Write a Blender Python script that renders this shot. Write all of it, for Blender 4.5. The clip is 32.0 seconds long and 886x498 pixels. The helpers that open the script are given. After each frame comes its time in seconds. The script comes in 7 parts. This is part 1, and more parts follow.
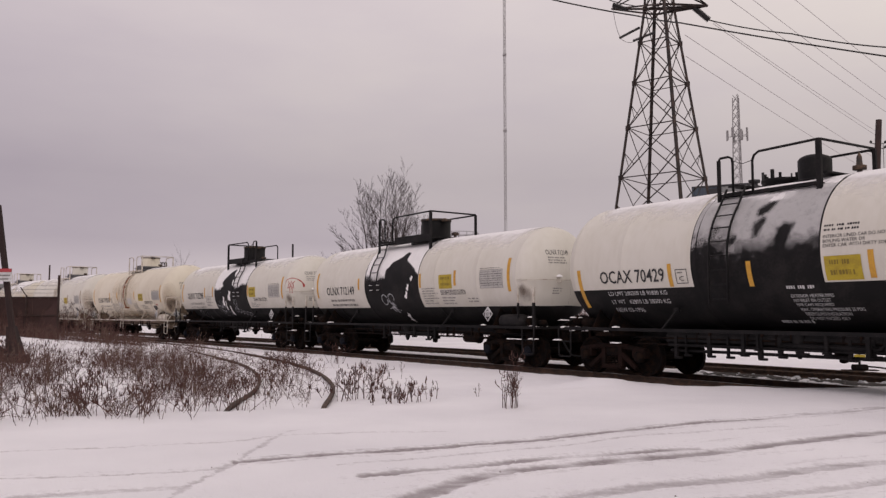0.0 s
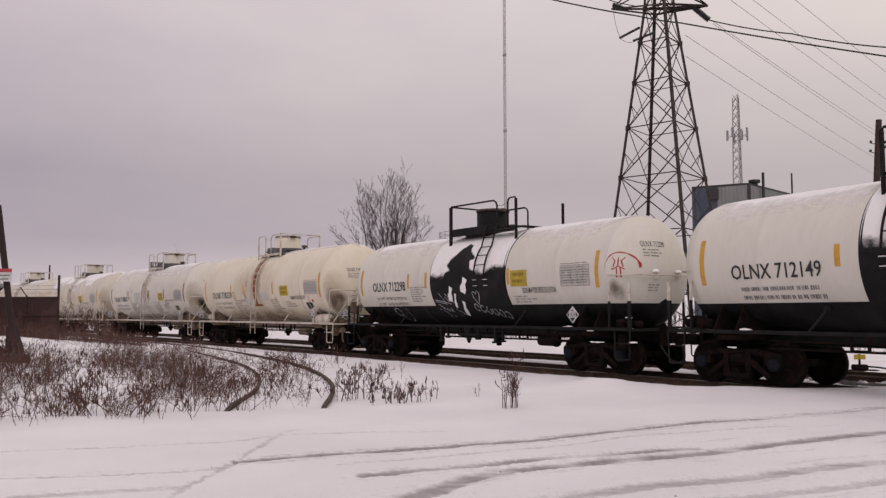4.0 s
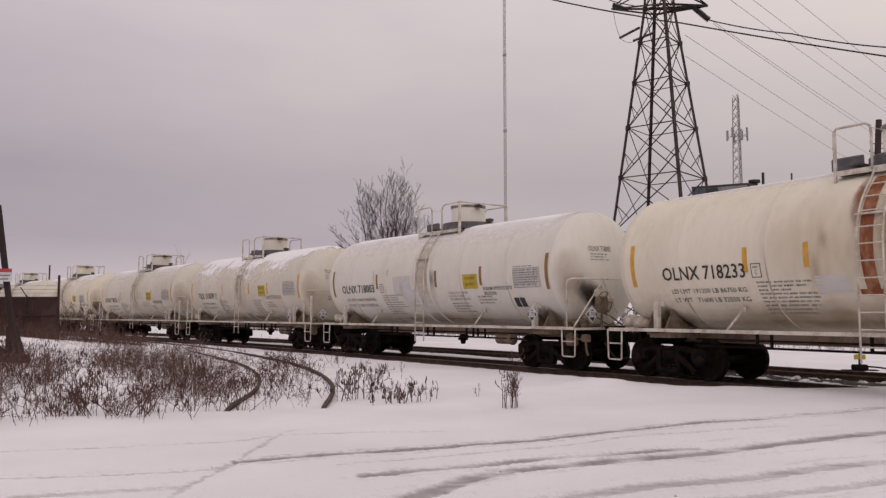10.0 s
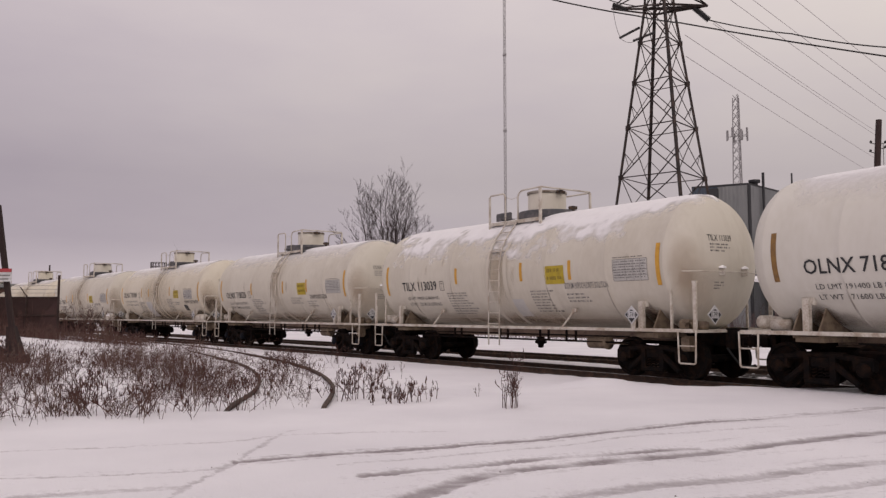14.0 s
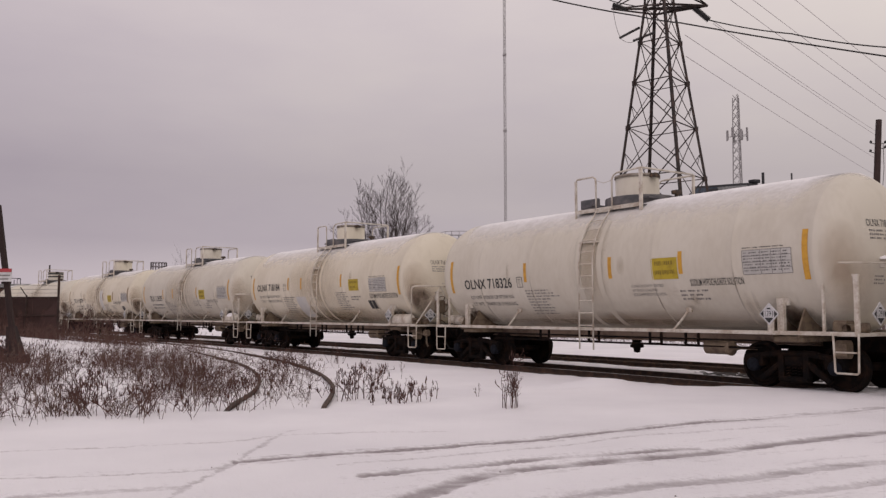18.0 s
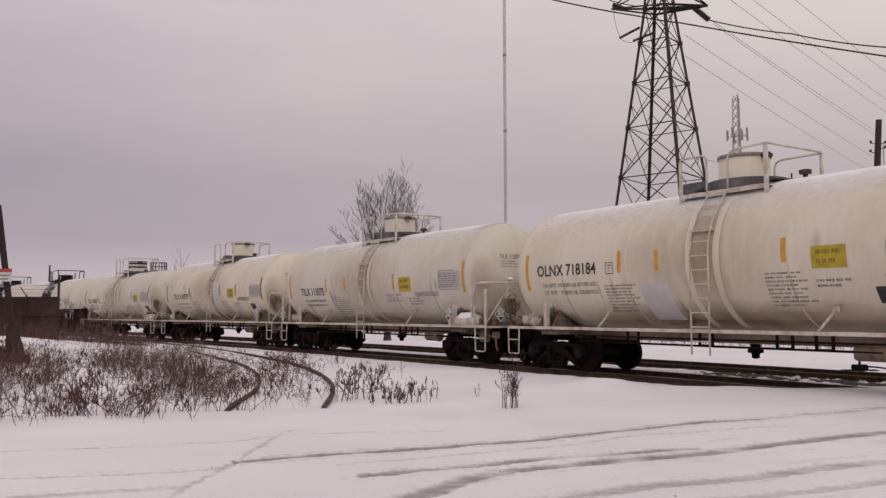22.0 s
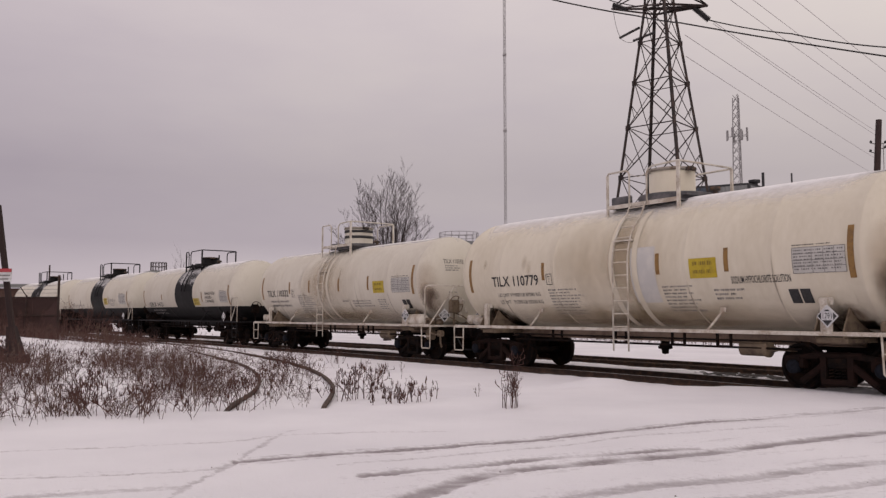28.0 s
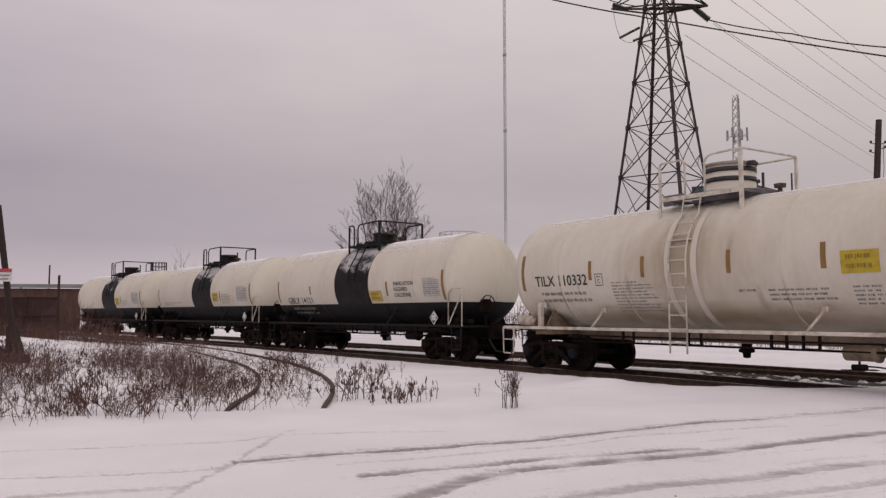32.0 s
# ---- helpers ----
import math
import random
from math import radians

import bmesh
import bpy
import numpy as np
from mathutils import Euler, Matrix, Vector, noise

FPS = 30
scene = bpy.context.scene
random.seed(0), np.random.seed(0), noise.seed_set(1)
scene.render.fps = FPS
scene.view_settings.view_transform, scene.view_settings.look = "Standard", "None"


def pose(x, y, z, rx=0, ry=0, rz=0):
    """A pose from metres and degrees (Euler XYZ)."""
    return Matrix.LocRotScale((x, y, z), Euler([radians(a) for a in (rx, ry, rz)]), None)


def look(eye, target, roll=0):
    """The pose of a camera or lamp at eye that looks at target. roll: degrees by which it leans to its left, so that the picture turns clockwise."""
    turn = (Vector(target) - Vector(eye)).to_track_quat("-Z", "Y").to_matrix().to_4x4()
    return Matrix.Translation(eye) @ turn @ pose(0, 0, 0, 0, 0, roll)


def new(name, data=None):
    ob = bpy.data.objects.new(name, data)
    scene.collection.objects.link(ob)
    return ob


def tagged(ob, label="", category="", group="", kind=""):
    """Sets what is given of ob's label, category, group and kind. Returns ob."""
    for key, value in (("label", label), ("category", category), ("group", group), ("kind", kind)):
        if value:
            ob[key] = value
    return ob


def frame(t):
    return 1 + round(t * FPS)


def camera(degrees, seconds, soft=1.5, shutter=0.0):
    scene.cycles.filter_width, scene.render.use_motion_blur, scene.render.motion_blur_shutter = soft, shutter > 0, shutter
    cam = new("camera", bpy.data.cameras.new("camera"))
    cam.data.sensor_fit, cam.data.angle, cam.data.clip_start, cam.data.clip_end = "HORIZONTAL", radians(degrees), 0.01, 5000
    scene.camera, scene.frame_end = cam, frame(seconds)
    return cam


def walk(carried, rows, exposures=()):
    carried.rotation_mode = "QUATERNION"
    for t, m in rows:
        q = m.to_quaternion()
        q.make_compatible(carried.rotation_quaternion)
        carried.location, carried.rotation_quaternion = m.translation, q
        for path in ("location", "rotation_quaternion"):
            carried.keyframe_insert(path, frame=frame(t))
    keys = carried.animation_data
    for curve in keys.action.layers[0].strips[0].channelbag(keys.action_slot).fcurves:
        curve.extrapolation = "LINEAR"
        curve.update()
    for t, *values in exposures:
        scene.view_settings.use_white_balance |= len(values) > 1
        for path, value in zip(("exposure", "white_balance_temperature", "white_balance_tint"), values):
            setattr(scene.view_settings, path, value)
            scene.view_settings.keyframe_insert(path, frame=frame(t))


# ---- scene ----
EYE = 1.48                      # the lens above the rail heads, which are z = 0
TILT = 4.53
SECONDS = 32.0
cam = camera(56.8, SECONDS, soft=1.35)
walk(cam, [(0.0, pose(0, 0, EYE, 90 + TILT)), (SECONDS, pose(0, 0, EYE, 90 + TILT))],
     exposures=[(0.0, -0.09, 6750, 19), (7.0, -0.11, 6750, 19), (12.0, -0.15, 6750, 19), (SECONDS, -0.16, 6750, 19)])

# ---- overcast winter sky and a weak, wide sun ----
SUN_UP, SUN_TURN = radians(38), radians(186)
world = bpy.data.worlds.new("overcast_sky")
scene.world = world
world.use_nodes = True


def wire(tree, kind, **values):
    """A shader node with its settings and inputs; an input may be a socket."""
    node = tree.nodes.new(kind)
    for key, value in values.items():
        if key.startswith("in_"):
            slot = node.inputs[int(key[3:])] if key[3:].isdigit() else node.inputs[key[3:].replace("_", " ")]
            if isinstance(value, bpy.types.NodeSocket):
                tree.links.new(value, slot)
            else:
                slot.default_value = value
        elif key == "op":
            node.operation = value
        elif key == "sky":
            node.sky_type, node.sun_disc = value, False
            node.sun_elevation, node.sun_rotation = SUN_UP, SUN_TURN
        elif key == "blend":
            node.blend_type = value
        elif key == "data":
            node.data_type = value
        elif key == "space":
            node.attribute_name = value
        elif key == "height_only":
            node.inputs["Distance"].default_value = value
    return node


def ramp(tree, fac, stops):
    node = tree.nodes.new("ShaderNodeValToRGB")
    tree.links.new(fac, node.inputs[0])
    while len(node.color_ramp.elements) < len(stops):
        node.color_ramp.elements.new(0.5)
    for el, (at, col) in zip(node.color_ramp.elements, stops):
        el.position = at
        el.color = (*col, 1) if len(col) == 3 else col
    return node


def mix(tree, fac, a, b, blend="MIX"):
    node = tree.nodes.new("ShaderNodeMix")
    node.data_type, node.blend_type = "RGBA", blend
    for slot, value in ((0, fac), (6, a), (7, b)):
        if isinstance(value, bpy.types.NodeSocket):
            tree.links.new(value, node.inputs[slot])
        else:
            node.inputs[slot].default_value = (*value, 1) if isinstance(value, tuple) and len(value) == 3 else value
    return node.outputs[2]


def grey_sky():
    t = world.node_tree
    t.nodes.clear()
    sky = wire(t, "ShaderNodeTexSky", sky="NISHITA")
    where = t.nodes.new("ShaderNodeTexCoord").outputs["Generated"]
    flat = wire(t, "ShaderNodeVectorMath", op="MULTIPLY", in_0=where, in_1=(1.0, 1.0, 3.2)).outputs[0]
    big = wire(t, "ShaderNodeTexNoise", in_Vector=flat, in_Scale=1.6, in_Detail=6.0, in_Roughness=0.55).outputs[0]
    up = wire(t, "ShaderNodeSeparateXYZ", in_0=where)
    calm = wire(t, "ShaderNodeMath", op="MULTIPLY_ADD", in_0=big, in_1=0.6, in_2=0.215).outputs[0]
    side = wire(t, "ShaderNodeMath", op="MULTIPLY_ADD", in_0=up.outputs[0], in_1=0.29, in_2=calm).outputs[0]
    cloud = ramp(t, side, [(0.25, (0.40, 0.372, 0.412)), (0.52, (0.50, 0.475, 0.485)), (0.85, (0.62, 0.60, 0.55))]).outputs[0]
    low = ramp(t, up.outputs[2], [(0.0, (1.3, 1.28, 1.3)), (0.05, (1.11, 1.09, 1.11)), (0.085, (0.90, 0.875, 0.915)), (0.16, (0.87, 0.85, 0.88)), (0.25, (1.09, 1.08, 1.085)), (0.37, (1.33, 1.325, 1.30)), (0.75, (1.5, 1.5, 1.48))]).outputs[0]
    deck = mix(t, 1.0, cloud, low, "MULTIPLY")
    thin = mix(t, 1.0, sky.outputs[0], (0.1, 0.1, 0.1), "MULTIPLY")
    both = mix(t, 0.96, thin, deck)
    back = wire(t, "ShaderNodeBackground", in_Color=both, in_Strength=1.06)
    out = t.nodes.new("ShaderNodeOutputWorld")
    t.links.new(back.outputs[0], out.inputs[0])


grey_sky()
sun = new("sun", bpy.data.lights.new("sun", "SUN"))
sun.data.energy, sun.data.angle, sun.data.color = 0.58, radians(40), (1.0, 0.96, 0.93)
sun.matrix_basis = look((math.sin(SUN_TURN) * 40, math.cos(SUN_TURN) * 40, 40 * math.tan(SUN_UP)), (0, 0, 0))


# ---- materials ----
def material(name, base, other=None, rough=0.6, metal=0.0, scale=6.0, bump=0.0, fine=60.0, patch=(0.45, 0.65), stretch=(1, 1, 1), sheen=0.5):
    """Two-scale noise between base and other, with fine relief, in the object's own metres."""
    m = bpy.data.materials.new(name)
    m.use_nodes = True
    t = m.node_tree
    p = t.nodes["Principled BSDF"]
    other = other or tuple(c * 0.8 for c in base)
    at = t.nodes.new("ShaderNodeTexCoord").outputs["Object"]
    at = wire(t, "ShaderNodeVectorMath", op="MULTIPLY", in_0=at, in_1=stretch).outputs[0]
    a = wire(t, "ShaderNodeTexNoise", in_Vector=at, in_Scale=scale, in_Detail=5.0, in_Roughness=0.6).outputs[0]
    b = wire(t, "ShaderNodeTexNoise", in_Vector=at, in_Scale=fine, in_Detail=3.0).outputs[0]
    both = wire(t, "ShaderNodeMath", op="MULTIPLY_ADD", in_0=b, in_1=0.35, in_2=wire(t, "ShaderNodeMath", op="MULTIPLY_ADD", in_0=a, in_1=0.9, in_2=-0.12).outputs[0]).outputs[0]
    col = ramp(t, both, [(patch[0], base), (patch[1], other)]).outputs[0]
    t.links.new(col, p.inputs["Base Color"])
    p.inputs["Roughness"].default_value, p.inputs["Metallic"].default_value = rough, metal
    p.inputs["Specular IOR Level"].default_value = sheen
    if bump:
        n = wire(t, "ShaderNodeBump", in_Strength=bump, in_Distance=0.01, in_Height=both)
        t.links.new(n.outputs[0], p.inputs["Normal"])
    return m


WHITE = material("white_tank_paint", (0.62, 0.58, 0.495), (0.54, 0.495, 0.41), rough=0.62, sheen=0.3, scale=0.8, fine=9, stretch=(1, 1, 0.35), patch=(0.42, 0.72))
CLEAN = material("clean_white_paint", (0.67, 0.645, 0.58), (0.60, 0.57, 0.495), rough=0.62, sheen=0.3, scale=0.7, fine=8, stretch=(1, 1, 0.35), patch=(0.42, 0.75))
CREAM = material("yellowed_white_paint", (0.73, 0.675, 0.555), (0.64, 0.575, 0.455), rough=0.62, sheen=0.3, scale=0.8, fine=9, stretch=(1, 1, 0.3), patch=(0.42, 0.74))
DINGY = material("dingy_cream_paint", (0.68, 0.625, 0.51), (0.585, 0.525, 0.41), rough=0.62, sheen=0.3, scale=0.8, fine=9, stretch=(1, 1, 0.3), patch=(0.42, 0.74))
BLACK = material("black_tank_paint", (0.008, 0.0078, 0.0082), (0.018, 0.016, 0.016), rough=0.6, scale=2, fine=20, sheen=0.16)
STEEL = material("grimy_truck_steel", (0.007, 0.006, 0.006), (0.022, 0.012, 0.008), rough=0.9, scale=5, fine=60, bump=0.3, sheen=0.08)
RUSTSTEEL = material("rusty_truck_casting", (0.021, 0.011, 0.009), (0.011, 0.008, 0.007), rough=0.9, scale=4, fine=50, bump=0.3, sheen=0.08)
RAILWHITE = material("white_grab_iron", (0.60, 0.56, 0.49), (0.36, 0.29, 0.22), rough=0.55, scale=3, fine=30)
RAILHEAD = material("worn_rail_head", (0.32, 0.30, 0.29), (0.2, 0.18, 0.17), rough=0.3, metal=0.9, scale=5, fine=50)
RAILWEB = material("rusty_rail_web", (0.045, 0.028, 0.020), (0.10, 0.055, 0.034), rough=0.85, scale=6, fine=60, bump=0.3)


# ---- mesh building ----
class Shape:
    """Collects faces; material index and smoothing per face."""

    def __init__(self):
        self.v, self.f, self.m, self.s = [], [], [], []

    def add(self, verts, faces, smooth=False, mat=0):
        k = len(self.v)
        self.v.extend(tuple(p) for p in verts)
        self.f.extend(tuple(i + k for i in q) for q in faces)
        self.m.extend([mat] * len(faces))
        self.s.extend([smooth] * len(faces))
        return self

    def box(self, x, y, z, sx, sy, sz, turn=None, mat=0, chamfer=0.0):
        """A box about its centre; chamfer cuts its long edges along x."""
        a, b, c = sx / 2, sy / 2, sz / 2
        k = min(chamfer, b * 0.9, c * 0.9)
        ring = [(-b, -c), (b, -c), (b, c), (-b, c)] if k <= 0 else [(-b + k, -c), (b - k, -c), (b, -c + k), (b, c - k), (b - k, c), (-b + k, c), (-b, c - k), (-b, -c + k)]
        n = len(ring)
        vs = [Vector((e, p, q)) for e in (-a, a) for p, q in ring]
        if turn is not None:
            vs = [turn @ q for q in vs]
        fs = [tuple(range(n - 1, -1, -1)), tuple(range(n, 2 * n))] + [(i, (i + 1) % n, n + (i + 1) % n, n + i) for i in range(n)]
        return self.add([(p.x + x, p.y + y, p.z + z) for p in vs], fs, mat=mat)

    def rod(self, a, b, r, n=8, mat=0, r2=None, caps=True):
        a, b = Vector(a), Vector(b)
        q = (b - a).to_track_quat("Z", "Y")
        vs = []
        for e, rr in ((a, r), (b, r if r2 is None else r2)):
            for i in range(n):
                w = 2 * math.pi * (i + 0.5) / n
                vs.append(e + q @ Vector((rr * math.cos(w), rr * math.sin(w), 0)))
        fs = [(i, (i + 1) % n, n + (i + 1) % n, n + i) for i in range(n)]
        self.add(vs, fs, n > 5, mat)
        if caps:
            self.add(vs[:n], [tuple(range(n - 1, -1, -1))], False, mat).add(vs[n:], [tuple(range(n))], False, mat)
        return self

    def pipe(self, pts, r, n=6, mat=0):
        """A bent pipe through the points."""
        pts = [Vector(p) for p in pts]
        vs, fs = [], []
        up = None
        for i, p in enumerate(pts):
            d = (pts[min(i + 1, len(pts) - 1)] - pts[max(i - 1, 0)]).normalized()
            if up is None:
                up = d.orthogonal().normalized()
            up = (up - d * up.dot(d)).normalized()
            w = d.cross(up)
            vs += [p + r * (math.cos(2 * math.pi * j / n) * up + math.sin(2 * math.pi * j / n) * w) for j in range(n)]
        for i in range(len(pts) - 1):
            fs += [(i * n + j, i * n + (j + 1) % n, (i + 1) * n + (j + 1) % n, (i + 1) * n + j) for j in range(n)]
        fs += [tuple(range(n - 1, -1, -1)), tuple(range(len(vs) - n, len(vs)))]
        return self.add(vs, fs, True, mat)

    def lathe(self, profile, axis="z", at=(0, 0, 0), n=24, mat=0, smooth=True):
        """Turns (along, radius) rows about an axis through at."""
        vs, fs = [], []
        for e, r in profile:
            for j in range(n):
                w = 2 * math.pi * j / n
                c, s = r * math.cos(w), r * math.sin(w)
                vs.append({"z": (at[0] + c, at[1] + s, at[2] + e), "x": (at[0] + e, at[1] + c, at[2] + s), "y": (at[0] + s, at[1] + e, at[2] + c)}[axis])
        for i in range(len(profile) - 1):
            fs += [(i * n + j, i * n + (j + 1) % n, (i + 1) * n + (j + 1) % n, (i + 1) * n + j) for j in range(n)]
        return self.add(vs, fs, smooth, mat)

    def mesh(self, name, mats):
        me = bpy.data.meshes.new(name)
        me.from_pydata(self.v, [], self.f)
        for q in mats if isinstance(mats, (list, tuple)) else [mats]:
            me.materials.append(q)
        me.polygons.foreach_set("material_index", self.m)
        me.polygons.foreach_set("use_smooth", self.s)
        me.update()
        return me


SHARED = {}


def part(name, shape, mats, parent, label="", at=None, key=None):
    """One mesh object under a thing or a part; key shares its mesh between alike pieces."""
    if key and key in SHARED:
        me = SHARED[key]
    else:
        me = (shape() if callable(shape) else shape).mesh(name, mats)
        if key:
            SHARED[key] = me
    ob = new(name, me)
    ob.parent = parent
    if at is not None:
        ob.matrix_basis = at
    return tagged(ob, label)


def thing(name, shape, mats, label, category, group="", kind="", at=None):
    ob = new(name, shape.mesh(name, mats) if shape else None)
    if at is not None:
        ob.matrix_basis = at
    return tagged(ob, label, category, group, kind)


# ---- the main line: arc length 0 near the crossing, growing away from it ----
SIDE = 1.5                       # the tank's flank from the track's middle
KNOTS = [(-20, 1.152), (-8, 1.046), (4, 0.943), (16, 0.931), (28, 0.903), (40, 0.870), (52, 0.858), (64, 0.847), (80, 0.837), (100, 0.826)]
STEP = 0.25
S_GRID = np.arange(-60, 260, STEP)


def lay_line():
    h = np.interp(S_GRID, [a for a, _ in KNOTS], [b for _, b in KNOTS])
    h = np.convolve(np.pad(h, 24, "edge"), np.ones(49) / 49, "valid")
    zero = int(np.argmin(abs(S_GRID)))

    def run(d):
        c = np.concatenate([[0], np.cumsum((d[1:] + d[:-1]) / 2 * STEP)])
        return c - c[zero]
    x, y = 5.081 + run(-np.cos(h)), 18.12 + run(np.sin(h))
    return x + SIDE * np.sin(h), y + SIDE * np.cos(h), h


LINE_X, LINE_Y, LINE_H = lay_line()


def on_line(s, off=0.0):
    """A point of the main line at arc length s, off metres beyond it as seen from the crossing, and the heading."""
    x, y, h = (float(np.interp(s, S_GRID, a)) for a in (LINE_X, LINE_Y, LINE_H))
    return x + off * math.sin(h), y + off * math.cos(h), h


def run_by(t):
    """How far the train has rolled at t seconds, against where it stands at 16 s."""
    q = t - 16
    return 4.5226 * q - 0.004335 * q * q - 0.0002977 * q ** 3


# ---- ground, road and tracks ----
def spline(ctrl, n=10):
    pts = []
    for i in range(len(ctrl) - 1):
        p0, p1, p2, p3 = (Vector(ctrl[max(0, min(len(ctrl) - 1, i + k))]) for k in (-1, 0, 1, 2))
        for j in range(n):
            t = j / n
            pts.append(0.5 * (2 * p1 + (p2 - p0) * t + (2 * p0 - 5 * p1 + 4 * p2 - p3) * t * t + (3 * p1 - p0 - 3 * p2 + p3) * t ** 3))
    return pts + [Vector(ctrl[-1])]


SPUR = spline([(-2.55, 10.6), (-2.62, 12.6), (-2.98, 16.7), (-4.06, 21.2), (-5.8, 25.8), (-8.9, 32.0), (-12.6, 38.2), (-17.0, 44.4), (-22.0, 50.6)])


def side_curve(off):
    """The spur that leaves the main line and runs into the road, off metres from its middle."""
    res = []
    for i, p in enumerate(SPUR):
        d = (SPUR[min(i + 1, len(SPUR) - 1)] - SPUR[max(i - 1, 0)]).normalized()
        res.append((p.x + d.y * off, p.y - d.x * off))
    return res


def rail_shape(pts, z0=0.0, head=0.037):
    """A flat-bottomed rail along plan points; its head is a second material."""
    prof = [(-0.07, -0.17), (-0.07, -0.155), (-0.012, -0.13), (-0.012, -0.045), (-head, -0.035), (-head, -0.006), (-head + 0.008, 0.0), (head - 0.008, 0.0), (head, -0.006), (head, -0.035), (0.012, -0.045), (0.012, -0.13), (0.07, -0.155), (0.07, -0.17)]
    s, n = Shape(), len(prof)
    vs = []
    for i, p in enumerate(pts):
        q, r = Vector(pts[max(i - 1, 0)]), Vector(pts[min(i + 1, len(pts) - 1)])
        d = (r - q).normalized()
        nx, ny = d.y, -d.x
        z = z0(p) if callable(z0) else z0
        vs += [(p[0] + nx * a, p[1] + ny * a, z + b) for a, b in prof]
    s.add(vs, [])
    for i in range(len(pts) - 1):
        for j in range(n - 1):
            s.f.append((i * n + j, (i + 1) * n + j, (i + 1) * n + j + 1, i * n + j + 1))
            s.m.append(1 if 5 <= j <= 7 else 0)
            s.s.append(False)
    return s


def line_points(a, b, step, off):
    return [on_line(s, off)[:2] for s in np.arange(a, b + step / 2, step)]


GAUGE, SECOND = 0.7525, 4.3
for off in (0.0, SECOND):
    track = tagged(new("railway_track"), "rusty steel railway track half sunk in snow", "railway track", "railway tracks", "structure")
    for w in (-GAUGE, GAUGE):
        part("rail", rail_shape(line_points(-26, 150, 1.0, off + w)), [RAILWEB, RAILHEAD if off == 0 else RAILWEB], track)
spur = tagged(new("railway_track"), "curved rusty spur track vanishing under road snow", "railway track", "railway tracks", "structure")
for w in (-GAUGE, GAUGE):
    part("rail", rail_shape(side_curve(w), lambda p: 0.03 - 0.17 * max(0.0, min(1.0, (13.5 - p[1]) / 1.5))), [RAILWEB, RAILWEB], spur)

ROAD_EDGE = [(-60, 10.2), (-12.0, 11.2), (-6.4, 11.75), (-3.4, 12.7), (-1.66, 13.0), (-0.2, 14.3), (2.0, 16.0), (4.4, 16.6), (6.6, 16.55), (9.3, 17.1), (14.0, 17.8), (30.0, 19.0)]
RUTS = [  # plan line, depth, half width, strength of slush and painted shade
    ([(-2.02, 8.31), (-1.09, 8.74), (0.0, 9.14), (1.27, 9.84), (2.71, 10.76), (4.33, 11.56), (6.88, 12.94)], 0.06, 0.10, 0.8),
    ([(-1.01, 8.12), (0.0, 8.6), (1.25, 9.21), (2.38, 10.02), (4.5, 10.9)], 0.02, 0.06, 0.3),
    ([(-0.69, 7.56), (0.0, 7.89), (0.7, 8.31), (1.46, 8.6), (2.79, 9.14)], 0.06, 0.13, 0.52),
    ([(-0.35, 6.6), (0.0, 7.07), (0.25, 7.48), (0.66, 7.83), (1.54, 8.27), (2.16, 8.5), (2.86, 8.88), (4.05, 9.54), (5.49, 10.3)], 0.08, 0.17, 0.6),
    ([(-5.2, 7.3), (-3.94, 7.43), (-3.12, 7.54), (-2.22, 7.89), (-2.02, 8.31)], 0.03, 0.045, 0.4),
    ([(0.9, 6.62), (1.3, 6.85), (1.95, 7.19), (2.66, 7.48), (3.65, 7.97), (4.4, 8.27)], 0.06, 0.18, 0.42),
    ([(2.0, 6.5), (2.44, 6.69), (3.06, 6.96), (3.9, 7.36)], 0.05, 0.14, 0.34),
    ([(-2.22, 6.45), (-2.19, 6.77), (-2.15, 7.43), (-2.06, 8.4), (-2.02, 10.06), (-1.84, 10.6)], 0.025, 0.05, 0.34),
    ([(-4.74, 8.91), (-3.53, 9.21), (-2.49, 9.58), (-2.02, 10.06), (-1.0, 10.25), (-0.01, 10.35)], 0.02, 0.06, 0.3),
    ([(-3.4, 6.66), (-2.99, 6.77), (-2.51, 6.94), (-2.2, 7.05)], 0.04, 0.12, 0.35),
]


for line, deep, wide, dark in RUTS[:7]:
    for shift, k in ((0.16, 0.4), (-0.22, 0.3)):
        if len(RUTS) < 24:
            RUTS.append(([(x, y + shift) for x, y in line], 0.012, 0.04, dark * k))


def near_line(X, Y, line):
    """Distance of plan points to a polyline, and how far along it they lie."""
    best, along, run = np.full(X.shape, 1e9), np.zeros(X.shape), 0.0
    for (ax, ay), (bx, by) in zip(line[:-1], line[1:]):
        ux, uy = bx - ax, by - ay
        L = math.hypot(ux, uy)
        t = np.clip(((X - ax) * ux + (Y - ay) * uy) / (L * L), 0, 1)
        d = np.hypot(X - ax - t * ux, Y - ay - t * uy)
        along = np.where(d < best, run + t * L, along)
        best = np.minimum(best, d)
        run += L
    return best, along


def waves(X, Y, seed, scale):
    """Cheap smooth noise from crossed sines."""
    rnd = random.Random(seed)
    z = 0 * X
    for _ in range(7):
        a, f, p = rnd.uniform(0, 6.28), rnd.uniform(0.6, 1.7) / scale, rnd.uniform(0, 6.28)
        z = z + np.sin((X * math.cos(a) + Y * math.sin(a)) * f * 6.28 + p + 0.8 * np.sin((X * math.sin(a) - Y * math.cos(a)) * f * 3.1 + p * 2))
    return z / 7


def smooth(x, a, b):
    t = np.clip((x - a) / (b - a), 0, 1)
    return t * t * (3 - 2 * t)


